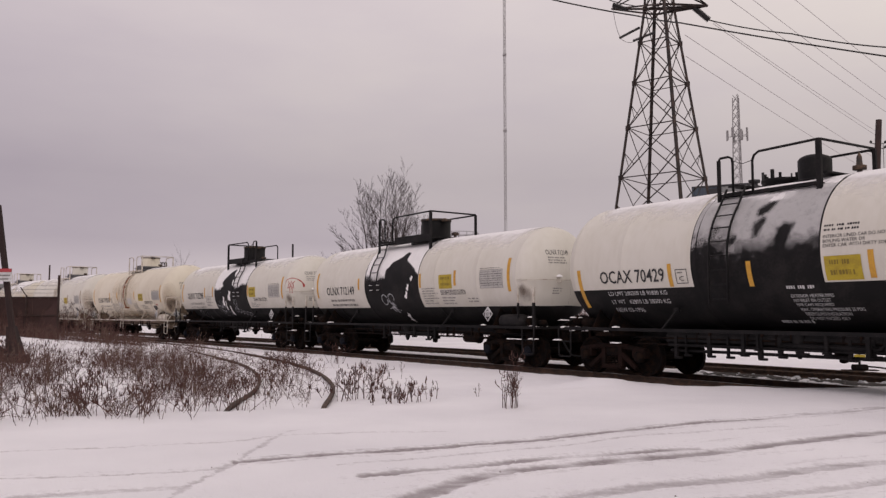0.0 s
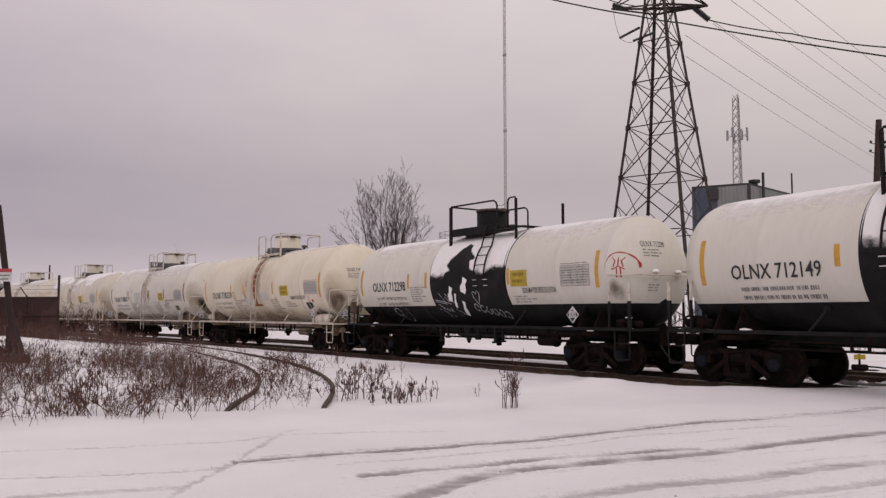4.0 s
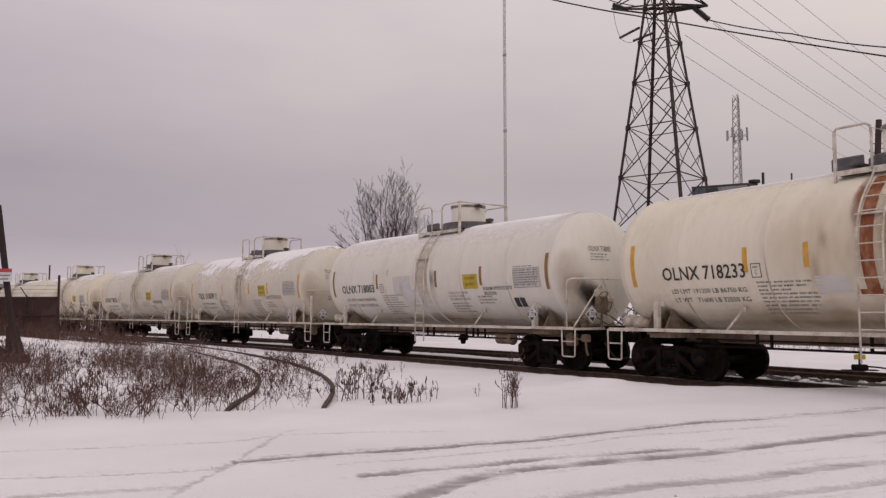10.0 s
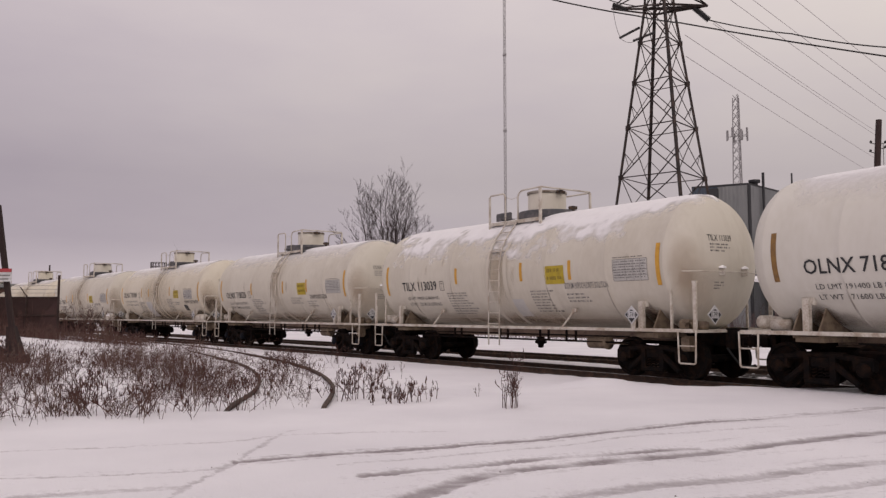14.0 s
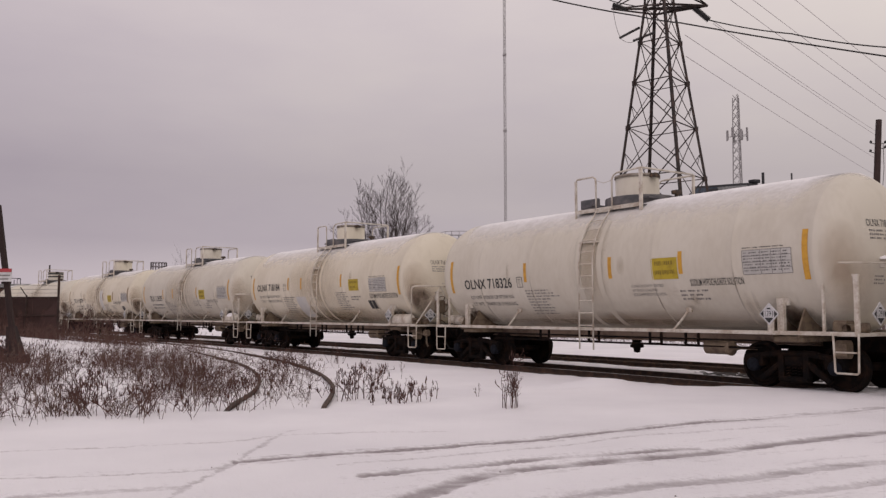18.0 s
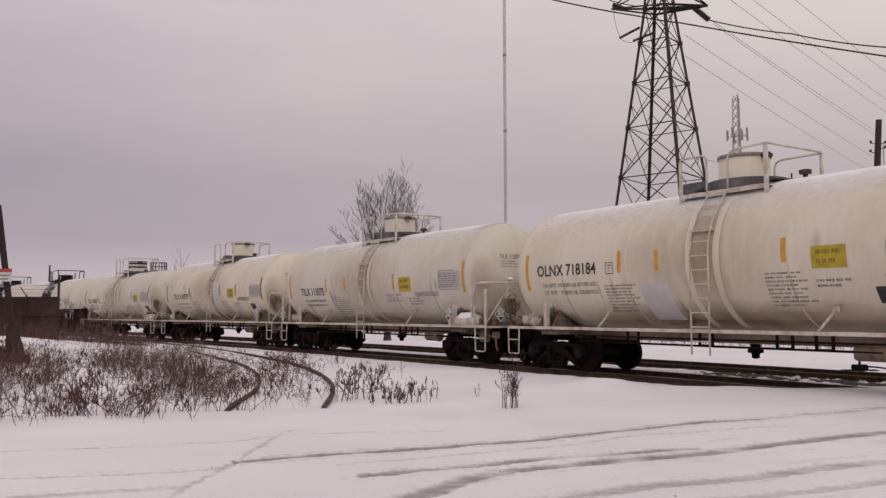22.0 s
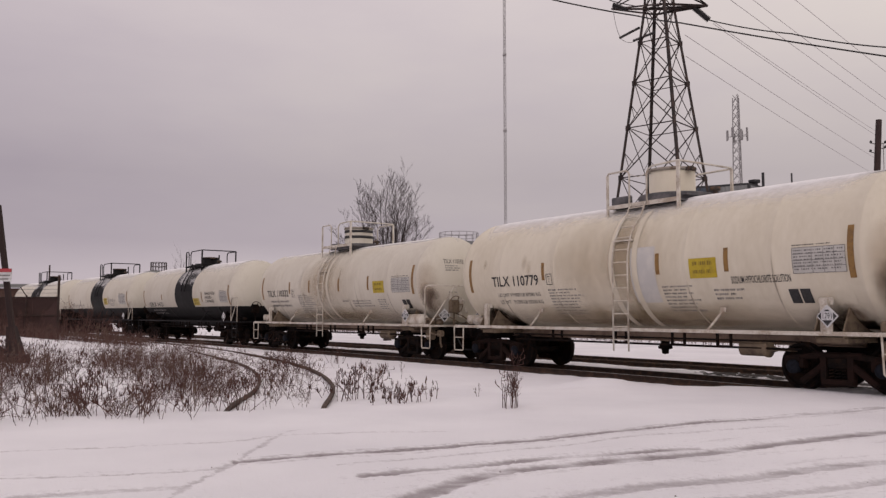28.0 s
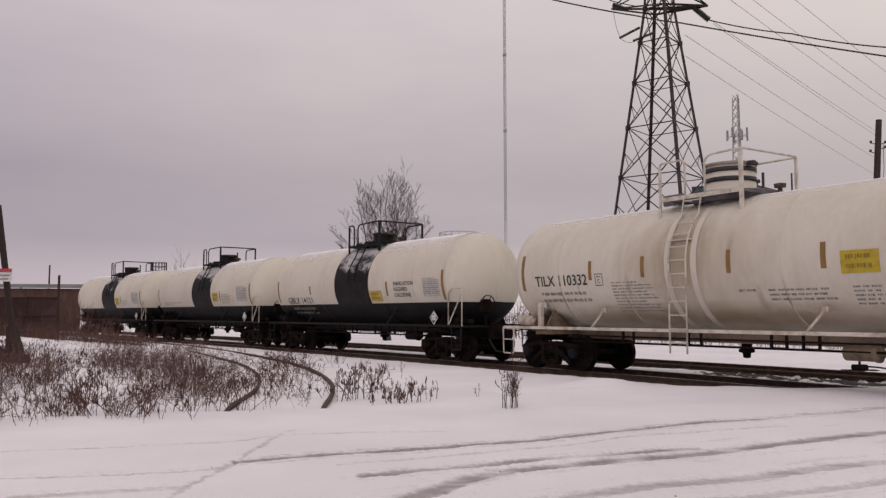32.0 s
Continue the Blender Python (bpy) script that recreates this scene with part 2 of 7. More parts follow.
def ground_height(X, Y):
    """Snow level, with dirt and painted shade in ruts, shade painted beside the rails, and the ballast showing in the
    track beds.
    """
    X, Y = np.asarray(X, float), np.asarray(Y, float)
    edge = np.interp(X, [p[0] for p in ROAD_EDGE], [p[1] for p in ROAD_EDGE]) + 0.25 * waves(X, Y, 3, 2.2)
    road = 1 - smooth(Y - edge, -0.3, 0.5)
    z = -0.05 + 0.03 * waves(X, Y, 1, 3.0) + 0.02 * waves(X, Y, 2, 0.7)
    z = z + 0.75 * np.exp(-((X + 17) / 5.0) ** 2 - ((Y - 29) / 7.0) ** 2) + 0.25 * np.exp(-((X + 9) / 3.0) ** 2 - ((Y - 18) / 4.5) ** 2)
    level = 0.018 + 0.02 * waves(X, Y, 5, 2.6) + 0.006 * waves(X, Y, 6, 0.4)
    z = z * (1 - road) + level * road
    z = z + 0.22 * np.exp(-((X - 3.3) / 0.9) ** 2 - ((Y - 17.0) / 0.55) ** 2) + 0.06 * np.exp(-((X - 5.6) / 1.0) ** 2 - ((Y - 16.6) / 0.4) ** 2)
    # dirt holds rut slush and also the shade painted on the snow
    dirt = np.zeros(X.shape)
    close = (Y > 5) & (Y < 16) & (abs(X) < 12)
    x, y = X[close], Y[close]
    dz, dd = np.zeros(x.shape), np.zeros(x.shape)
    for i, (line, deep, wide, dark) in enumerate(RUTS):
        pts = [tuple(p) for p in spline(line, 6)]
        wob = 0.05 * waves(x, y, 20 + i, 1.2) + 0.02 * waves(x, y, 50 + i, 0.3)
        d, along = near_line(x + wob, y + wob, pts)
        strength = 0.75 + 0.5 * waves(x, y, 40 + i, 1.1)
        if i == 0:
            strength = strength * (1 - 0.6 * smooth(x, 3.0, 5.0))
        core = 1 - smooth(d + 0.03 * waves(x, y, 90 + i, 0.13) + 0.02 * waves(x, y, 60 + i, 0.45), 0.35 * wide, 0.95 * wide)
        rim = np.exp(-((d - wide * 1.9) / (wide * 0.7)) ** 2)
        dz += (-0.30 * deep * core + 0.05 * deep * rim) * strength
        broad = np.exp(-(d / (1.7 * wide)) ** 2) * (0.5 + 0.9 * waves(x * 0.35, y * 1.6, 110 + i, 0.35))
        # greys the ruts: packed slush, with the ruts' shade put into the colour
        dd = np.maximum(dd, dark * core * strength + 0.4 * dark * np.maximum(0, broad) + 0.05 * rim)
    # slush drawn out along the wheel paths on the near lane
    u, v = x * 0.87 + y * 0.49, y * 0.87 - x * 0.49
    drawn = waves(u * 0.1, v * 1.3, 120, 0.5) + 0.6 * waves(u * 0.3, v * 2.6, 121, 0.4)
    dd = np.maximum(dd, 0.24 * smooth(drawn, 0.0, 0.7) * smooth(8.5 - v, 0.3, 1.6) * smooth(x, -1.5, 0.5))
    crumb = np.maximum(0, waves(x, y, 70, 0.16)) * (dd > 0.08) * 0.008 + 0.006 * waves(x, y, 71, 0.35) * np.minimum(1, dd * 3)
    z[close] += dz + crumb
    dirt[close] = dd
    line_pts = [on_line(s, 0.0)[:2] for s in np.arange(-26, 150, 4.0)]
    bed = np.zeros(X.shape)
    mid = (Y > 2) & (Y < 160) & (X > -120) & (X < 60)
    x, y = X[mid], Y[mid]
    b = np.zeros(x.shape)
    sink = np.zeros(x.shape)
    for off in (0.0, SECOND):
        d, _ = near_line(x, y, [on_line(s, off)[:2] for s in np.arange(-26, 150, 4.0)])
        q = 1 - smooth(d + 0.22 * waves(x, y, 80, 0.9), 0.78, 1.15)
        b = np.maximum(b, q)
        sink = np.maximum(sink, 1 - smooth(d, 0.9, 1.9))
    between, _ = near_line(x, y, [on_line(s, 2.15)[:2] for s in np.arange(-12, 2, 1.5)])
    b = np.maximum(b, (1 - smooth(between + 0.5 * waves(x, y, 81, 0.7) + 0.5 * waves(x, y, 83, 0.22), 0.1, 1.0)) * 0.9)
    inroad = road[mid]
    d, _ = near_line(x, y, [on_line(s, 0.0)[:2] for s in np.arange(-26, 150, 4.0)])
    # shade of the trough beside the main track, painted grey through the dirt value
    dirt[mid] = np.maximum(dirt[mid], (0.34 - 0.34 * smooth(d + 0.2 * waves(x, y, 84, 1.1), 1.0, 2.3)) * (1 - 0.6 * inroad))
    z[mid] = z[mid] * (1 - sink * (1 - inroad)) + (-0.15 + 0.02 * waves(x, y, 82, 0.3)) * sink * (1 - inroad)
    bed[mid] = b * (1 - inroad)
    return z, dirt, bed


def snow_ground():
    """Snow that shows grey slush and painted shade in ruts and by the rails, and dark ballast between rails."""
    m = bpy.data.materials.new("snow_ground")
    m.use_nodes = True
    t = m.node_tree
    p = t.nodes["Principled BSDF"]
    at = t.nodes.new("ShaderNodeTexCoord").outputs["Object"]
    big = wire(t, "ShaderNodeTexNoise", in_Vector=at, in_Scale=0.35, in_Detail=4.0).outputs[0]
    fine = wire(t, "ShaderNodeTexNoise", in_Vector=at, in_Scale=13.0, in_Detail=7.0, in_Roughness=0.75).outputs[0]
    snow = ramp(t, big, [(0.35, (0.80, 0.785, 0.81)), (0.65, (0.89, 0.875, 0.895))]).outputs[0]
    # lilac grey for slush that also paints the shade of ruts and trackside trough
    slush_shade = ramp(t, fine, [(0.30, (0.16, 0.135, 0.135)), (0.55, (0.34, 0.305, 0.315)), (0.75, (0.52, 0.49, 0.50))]).outputs[0]
    stones = ramp(t, wire(t, "ShaderNodeTexVoronoi", in_Vector=at, in_Scale=14.0).outputs["Color"], [(0.2, (0.012, 0.010, 0.009)), (0.8, (0.06, 0.048, 0.042))]).outputs[0]
    dirt = wire(t, "ShaderNodeAttribute", space="dirt").outputs["Fac"]
    bed = wire(t, "ShaderNodeAttribute", space="ballast").outputs["Fac"]
    rough = wire(t, "ShaderNodeMath", op="MULTIPLY_ADD", in_0=fine, in_1=0.9, in_2=-0.45).outputs[0]
    d = ramp(t, wire(t, "ShaderNodeMath", op="ADD", in_0=dirt, in_1=rough).outputs[0], [(0.12, (0, 0, 0)), (0.62, (0.95, 0.95, 0.95))]).outputs[0]
    b = ramp(t, wire(t, "ShaderNodeMath", op="ADD", in_0=bed, in_1=rough).outputs[0], [(0.4, (0, 0, 0)), (0.62, (1, 1, 1))]).outputs[0]
    col = mix(t, b, mix(t, d, snow, slush_shade), stones)
    t.links.new(col, p.inputs["Base Color"])
    p.inputs["Roughness"].default_value = 0.8
    p.inputs["Specular IOR Level"].default_value = 0.2
    h = wire(t, "ShaderNodeMath", op="MULTIPLY_ADD", in_0=fine, in_1=0.6, in_2=wire(t, "ShaderNodeTexNoise", in_Vector=at, in_Scale=40.0, in_Detail=2.0).outputs[0]).outputs[0]
    n = wire(t, "ShaderNodeBump", in_Strength=0.75, in_Distance=0.03, in_Height=h)
    t.links.new(n.outputs[0], p.inputs["Normal"])
    return m


SNOWGROUND = snow_ground()


def ground():
    ang = np.radians(np.concatenate([np.arange(-32, 32, 0.16), np.arange(32, 328, 6.0)]))
    rad = np.concatenate([np.arange(0.0, 6, 0.5), np.geomspace(6, 16, 190), np.geomspace(16.1, 70, 190), np.geomspace(72, 4500, 50)])
    A, R = np.meshgrid(ang, rad)
    X, Y = R * np.sin(A), R * np.cos(A)
    Z, dirt, bed = ground_height(X, Y)
    n = len(ang)
    verts = np.stack([X, Y, Z], -1).reshape(-1, 3)
    i = np.arange(len(rad) - 1)[:, None] * n + np.arange(n)[None]
    j = np.arange(len(rad) - 1)[:, None] * n + (np.arange(n)[None] + 1) % n
    faces = np.stack([i, j, j + n, i + n], -1).reshape(-1, 4)[:, ::-1]
    me = bpy.data.meshes.new("ground")
    me.from_pydata(verts.tolist(), [], faces.tolist())
    me.polygons.foreach_set("use_smooth", [True] * len(me.polygons))
    for name, values in (("dirt", dirt), ("ballast", bed)):
        me.attributes.new(name, "FLOAT", "POINT").data.foreach_set("value", values.astype(np.float32).ravel())
    me.materials.append(SNOWGROUND)
    return tagged(new("ground", me), "snow-covered ground and road with tyre ruts", "ground", kind="structure")


ground()


def snow_z(x, y):
    z, _, _ = ground_height(np.array([float(x)]), np.array([float(y)]))
    return float(z[0])


# ---- tank cars: x runs forward, the near flank is at -y ----
ORANGE = material("orange_reflector", (0.62, 0.33, 0.035), (0.5, 0.25, 0.03), rough=0.4, scale=8)
DIMBAR = material("faded_brown_reflector", (0.26, 0.14, 0.035), (0.17, 0.09, 0.03), rough=0.5, scale=8)
YELLOW = material("yellow_sign_paint", (0.47, 0.35, 0.018), (0.36, 0.26, 0.02), rough=0.45, scale=6)
OCHRE = material("ochre_sign_text", (0.24, 0.17, 0.02), rough=0.6)
INK = material("black_stencil_paint", (0.018, 0.018, 0.02), (0.04, 0.04, 0.04), rough=0.6, scale=12)
FADED = material("faded_grey_stencil", (0.14, 0.135, 0.13), (0.33, 0.31, 0.29), rough=0.6, scale=9)
DARKPRINT = material("worn_black_stencil", (0.05, 0.05, 0.05), (0.16, 0.155, 0.15), rough=0.6, scale=9)
CHALK = material("white_stencil_paint", (0.62, 0.62, 0.62), (0.42, 0.42, 0.42), rough=0.6, scale=14)
GREYPATCH = material("grey_primer_patch", (0.50, 0.49, 0.47), (0.58, 0.56, 0.52), rough=0.6, scale=2.5)
PANELGREY = material("test_table_ground", (0.47, 0.46, 0.43), (0.54, 0.525, 0.49), rough=0.6, scale=5)
REDPAINT = material("red_spray_paint", (0.42, 0.03, 0.025), rough=0.6)
SPRAY = material("pale_spray_paint", (0.42, 0.43, 0.45), (0.2, 0.2, 0.21), rough=0.7, scale=5)
DARKGREY = material("dark_grey_grating", (0.075, 0.075, 0.08), (0.15, 0.14, 0.14), rough=0.7, scale=4)
RIMGREY = material("worn_dome_rim", (0.30, 0.27, 0.23), (0.13, 0.09, 0.06), rough=0.8, scale=7)
LINING = material("blackened_rim", (0.03, 0.025, 0.022), (0.12, 0.07, 0.04), rough=0.8, scale=9)
CAPBLUE = material("blue_bearing_cap", (0.012, 0.014, 0.020), (0.006, 0.006, 0.008), rough=0.8, scale=14, sheen=0.12)
TANGEAR = material("dirty_buff_casting", (0.20, 0.15, 0.10), (0.10, 0.07, 0.05), rough=0.8, scale=6)
BUFFSILL = material("buff_sill_paint", (0.24, 0.17, 0.125), (0.13, 0.085, 0.06), rough=0.7, scale=1.5, fine=18)
RUST = material("red_brown_rust", (0.22, 0.065, 0.025), (0.36, 0.18, 0.09), rough=0.85, scale=5, fine=30, stretch=(1, 1, 0.3))
CARSNOW = material("snow_on_tank", (0.90, 0.885, 0.88), (0.85, 0.835, 0.83), rough=0.8, scale=3, fine=30, bump=0.3, sheen=0.2)
DUSTING = CARSNOW.copy()
DUSTING.name = "thinning_snow_on_tank"
t_snow = DUSTING.node_tree
cover_at = wire(t_snow, "ShaderNodeAttribute", space="cover").outputs["Fac"]
cover_grain = wire(t_snow, "ShaderNodeTexNoise", in_Vector=t_snow.nodes.new("ShaderNodeTexCoord").outputs["Object"], in_Scale=6.0, in_Detail=6.0, in_Roughness=0.7).outputs[0]
cover_sum = wire(t_snow, "ShaderNodeMath", op="MULTIPLY_ADD", in_0=cover_grain, in_1=0.5, in_2=wire(t_snow, "ShaderNodeMath", op="SUBTRACT", in_0=cover_at, in_1=0.25).outputs[0]).outputs[0]
t_snow.links.new(ramp(t_snow, cover_sum, [(0.06, (0, 0, 0)), (0.95, (0.95, 0.95, 0.95))]).outputs[0], t_snow.nodes["Principled BSDF"].inputs["Alpha"])
FROST = DUSTING.copy()
FROST.name = "patchy_frost_on_black"
for node in FROST.node_tree.nodes:
    if node.bl_idname == "ShaderNodeTexNoise" and abs(node.inputs["Scale"].default_value - 6.0) < 0.01:
        node.inputs["Scale"].default_value = 7.0
    if node.bl_idname == "ShaderNodeValToRGB" and node.outputs[0].links[0].to_socket.name == "Alpha":
        node.color_ramp.elements[0].position, node.color_ramp.elements[1].position = 0.2, 0.62
THINFROST = FROST.copy()
THINFROST.name = "thin_frost_on_black"
for node in THINFROST.node_tree.nodes:
    if node.bl_idname == "ShaderNodeMath" and node.operation == "MULTIPLY_ADD" and abs(node.inputs[1].default_value - 0.5) < 0.01:
        node.inputs[1].default_value = 1.1
    if node.bl_idname == "ShaderNodeMath" and node.operation == "SUBTRACT" and abs(node.inputs[1].default_value - 0.25) < 0.01:
        node.inputs[1].default_value = 0.55
    if node.bl_idname == "ShaderNodeValToRGB" and node.outputs[0].links[0].to_socket.name == "Alpha":
        node.color_ramp.elements[0].position, node.color_ramp.elements[1].position = 0.05, 1.0
        node.color_ramp.elements[1].color = (0.5, 0.5, 0.5, 1)
OLDRUBBER = material("brake_hose_rubber", (0.012, 0.012, 0.012), rough=0.8)


def stain(name, colour, scale, amount, stretch=(1, 1, 1)):
    """Grime that thins out towards the rim of its patch."""
    m = bpy.data.materials.new(name)
    m.use_nodes = True
    t = m.node_tree
    p = t.nodes["Principled BSDF"]
    p.inputs["Base Color"].default_value = (*colour, 1)
    p.inputs["Roughness"].default_value = 0.85
    tc = t.nodes.new("ShaderNodeTexCoord")
    g = wire(t, "ShaderNodeVectorMath", op="MULTIPLY_ADD", in_0=tc.outputs["Generated"], in_1=(2, 0, 2), in_2=(-1, 0, -1)).outputs[0]
    d = wire(t, "ShaderNodeVectorMath", op="LENGTH", in_0=g).outputs["Value"]
    at = wire(t, "ShaderNodeVectorMath", op="MULTIPLY", in_0=tc.outputs["Object"], in_1=stretch).outputs[0]
    n = wire(t, "ShaderNodeTexNoise", in_Vector=at, in_Scale=scale, in_Detail=5.0, in_Roughness=0.65).outputs[0]
    fall = wire(t, "ShaderNodeMath", op="SUBTRACT", in_0=1.25, in_1=d).outputs[0]
    mask = wire(t, "ShaderNodeMath", op="MULTIPLY", in_0=fall, in_1=n).outputs[0]
    a = ramp(t, mask, [(0.16, (0, 0, 0)), (0.62, (amount, amount, amount))]).outputs[0]
    t.links.new(a, p.inputs["Alpha"])
    return m


GRIME = stain("brown_bolster_grime", (0.11, 0.07, 0.042), 2.2, 0.7, (1, 1, 0.5))
SOOT = stain("black_brown_spill", (0.022, 0.014, 0.01), 3.0, 0.97, (1, 1, 0.3))
HAZE = stain("brown_road_film", (0.38, 0.265, 0.17), 1.2, 0.42, (0.6, 1, 0.6))
YELLOWING = stain("yellow_brown_film", (0.44, 0.33, 0.20), 1.4, 0.3, (1, 1, 0.35))
DRIP = stain("brown_drip", (0.17, 0.10, 0.06), 7.0, 0.55, (1, 1, 0.12))
SMUDGE = stain("grey_smudge", (0.30, 0.28, 0.26), 3.5, 0.6)
SMEAR = stain("dark_brown_smear", (0.10, 0.052, 0.034), 5.0, 0.6, (1, 1, 0.3))
TAN = stain("tan_road_film", (0.42, 0.31, 0.17), 1.3, 0.4, (0.5, 1, 0.6))
SEAM = stain("rusty_seam_line", (0.2, 0.13, 0.08), 7.0, 0.45, (1, 1, 0.12))
RUSTRUN = stain("rust_run", (0.25, 0.09, 0.035), 4.0, 0.95, (1, 1, 0.2))

# radius and axle height of each barrel, and how far its lettering stands forward
BARRELS = {0: (1.55, 2.65), 1: (1.42, 2.55), 2: (1.42, 2.55), 9: (1.55, 2.65), 10: (1.47, 2.58), 11: (1.48, 2.59), 12: (1.48, 2.59), 13: (1.48, 2.59)}
R_TANK, Z_TANK, NUDGE, CYL, HEAD = 1.5, 2.6, 0.0, 5.95, 0.75


def set_barrel(k):
    global R_TANK, Z_TANK, NUDGE
    R_TANK, Z_TANK = BARRELS.get(k, (1.58, 2.68))
    NUDGE = 0.7 * (R_TANK - 1.5)


def tank_radius(x):
    e, r = abs(x) - CYL, R_TANK
    return r if e <= 0 else r * math.sqrt(max(0.0, 1 - (e / HEAD) ** 2))


def flank(x, z, out=0.006):
    """A point of the near flank at x and height z, out metres proud of the shell."""
    x += NUDGE
    rr = tank_radius(x)
    dz = max(-rr * 0.995, min(rr * 0.995, z - Z_TANK))
    y = math.sqrt(rr * rr - dz * dz)
    k = (rr + out) / rr
    return (x, -y * k, Z_TANK + dz * k)


def patch(x0, x1, z0, z1, out=0.006, nx=0, nz=0):
    """A sheet laid on the flank between two stations and two heights."""
    s = Shape()
    lo, hi = (math.asin(max(-0.99, min(0.99, (z - Z_TANK) / R_TANK))) for z in (z0, z1))
    nx = nx or max(1, int((x1 - x0) / 0.3))
    if max(x1, -x0) > CYL:
        nx, out = max(nx, int((x1 - x0) / 0.03)), out + 0.004
    nz = max(1, math.ceil((hi - lo) / radians(2.4)))
    vs = [flank(x0 + (x1 - x0) * i / nx, Z_TANK + R_TANK * math.sin(lo + (hi - lo) * j / nz) * tank_radius(x0 + (x1 - x0) * i / nx) / R_TANK, out) for j in range(nz + 1) for i in range(nx + 1)]
    fs = [(j * (nx + 1) + i, j * (nx + 1) + i + 1, (j + 1) * (nx + 1) + i + 1, (j + 1) * (nx + 1) + i) for j in range(nz) for i in range(nx)]
    return s.add(vs, fs, True)


def on_head(s, out=0.007):
    """Lays flat (y, z) work on the leading dished head."""
    n = Shape()
    vs = []
    for y, _, z in s.v:
        q = min(0.98, (y * y + (z - Z_TANK) ** 2) / R_TANK ** 2)
        vs.append((CYL + HEAD * math.sqrt(1 - q) + out, y, z))
    return n.add(vs, s.f)


def flat(x0, x1, z0, z1):
    return Shape().add([(x0, 0, z0), (x1, 0, z0), (x1, 0, z1), (x0, 0, z1)], [(0, 1, 2, 3)])


def bars(x0, x1, z0, z1, rows, seed, ragged=0.5, out=0.006, words=True, raw=False):
    """Writing too small to read: rows of short plain bars."""
    rnd, s = random.Random(seed), Shape()
    h = (z1 - z0) / rows
    for k in range(rows):
        top = z1 - k * h
        a, b = x0, x1 - rnd.random() * ragged * (x1 - x0)
        while a < b - 0.03:
            w = min(b - a, rnd.uniform(0.07, 0.24)) if words else b - a
            e = a
            while words and e < a + w - 0.012:
                g = min(a + w - e, rnd.uniform(0.014, 0.05))
                q = flat(e, e + g, top - h * 0.46, top) if raw else patch(e, e + g, top - h * rnd.uniform(0.4, 0.5), top, out, 1, 1)
                s.add(q.v, q.f)
                e += g + 0.014
            a += w + rnd.uniform(0.025, 0.05)
    return s


def ribbon(pts, width, out=0.007):
    """A painted stroke through (x, z) points of the flank."""
    s, n = Shape(), len(pts)
    vs = []
    for i, (x, z) in enumerate(pts):
        d = Vector(pts[min(i + 1, n - 1)]) - Vector(pts[max(i - 1, 0)])
        d = d.normalized() if d.length > 0 else Vector((1, 0))
        w = width * (0.75 + 0.25 * math.sin(i * 2.1))
        vs += [flank(x - d.y * w / 2, z + d.x * w / 2, out), flank(x + d.y * w / 2, z - d.x * w / 2, out)]
    return s.add(vs, [(2 * i + 1, 2 * i + 3, 2 * i + 2, 2 * i) for i in range(n - 1)])


def arc_pts(cx, cz, rx, rz, a0, a1, n=14):
    return [(cx + rx * math.cos(radians(a0 + (a1 - a0) * i / n)), cz + rz * math.sin(radians(a0 + (a1 - a0) * i / n))) for i in range(n + 1)]


def letters(text, x0, x1, z0, z1, bold=0.0, out=0.0145, raw=False):
    """Words in the built-in font, fitted to a box of the flank and bent round it."""
    cu = bpy.data.curves.new("words", "FONT")
    cu.body, cu.resolution_u, cu.offset = text, 2, bold
    tmp = new("words", cu)
    bpy.context.view_layer.update()
    me = bpy.data.meshes.new_from_object(tmp.evaluated_get(bpy.context.evaluated_depsgraph_get()))
    bpy.data.objects.remove(tmp)
    co = [v.co for v in me.vertices]
    ax, bx = min(c.x for c in co), max(c.x for c in co)
    ay, by = min(c.y for c in co), max(c.y for c in co)
    s = Shape()
    if raw:
        return s.add([(x0 + (c.x - ax) / (bx - ax) * (x1 - x0), 0, z0 + (c.y - ay) / (by - ay) * (z1 - z0)) for c in co], [tuple(p.vertices) for p in me.polygons])
    s.add([flank(x0 + (c.x - ax) / (bx - ax) * (x1 - x0), z0 + (c.y - ay) / (by - ay) * (z1 - z0), out) for c in co], [tuple(p.vertices) for p in me.polygons])
    return s


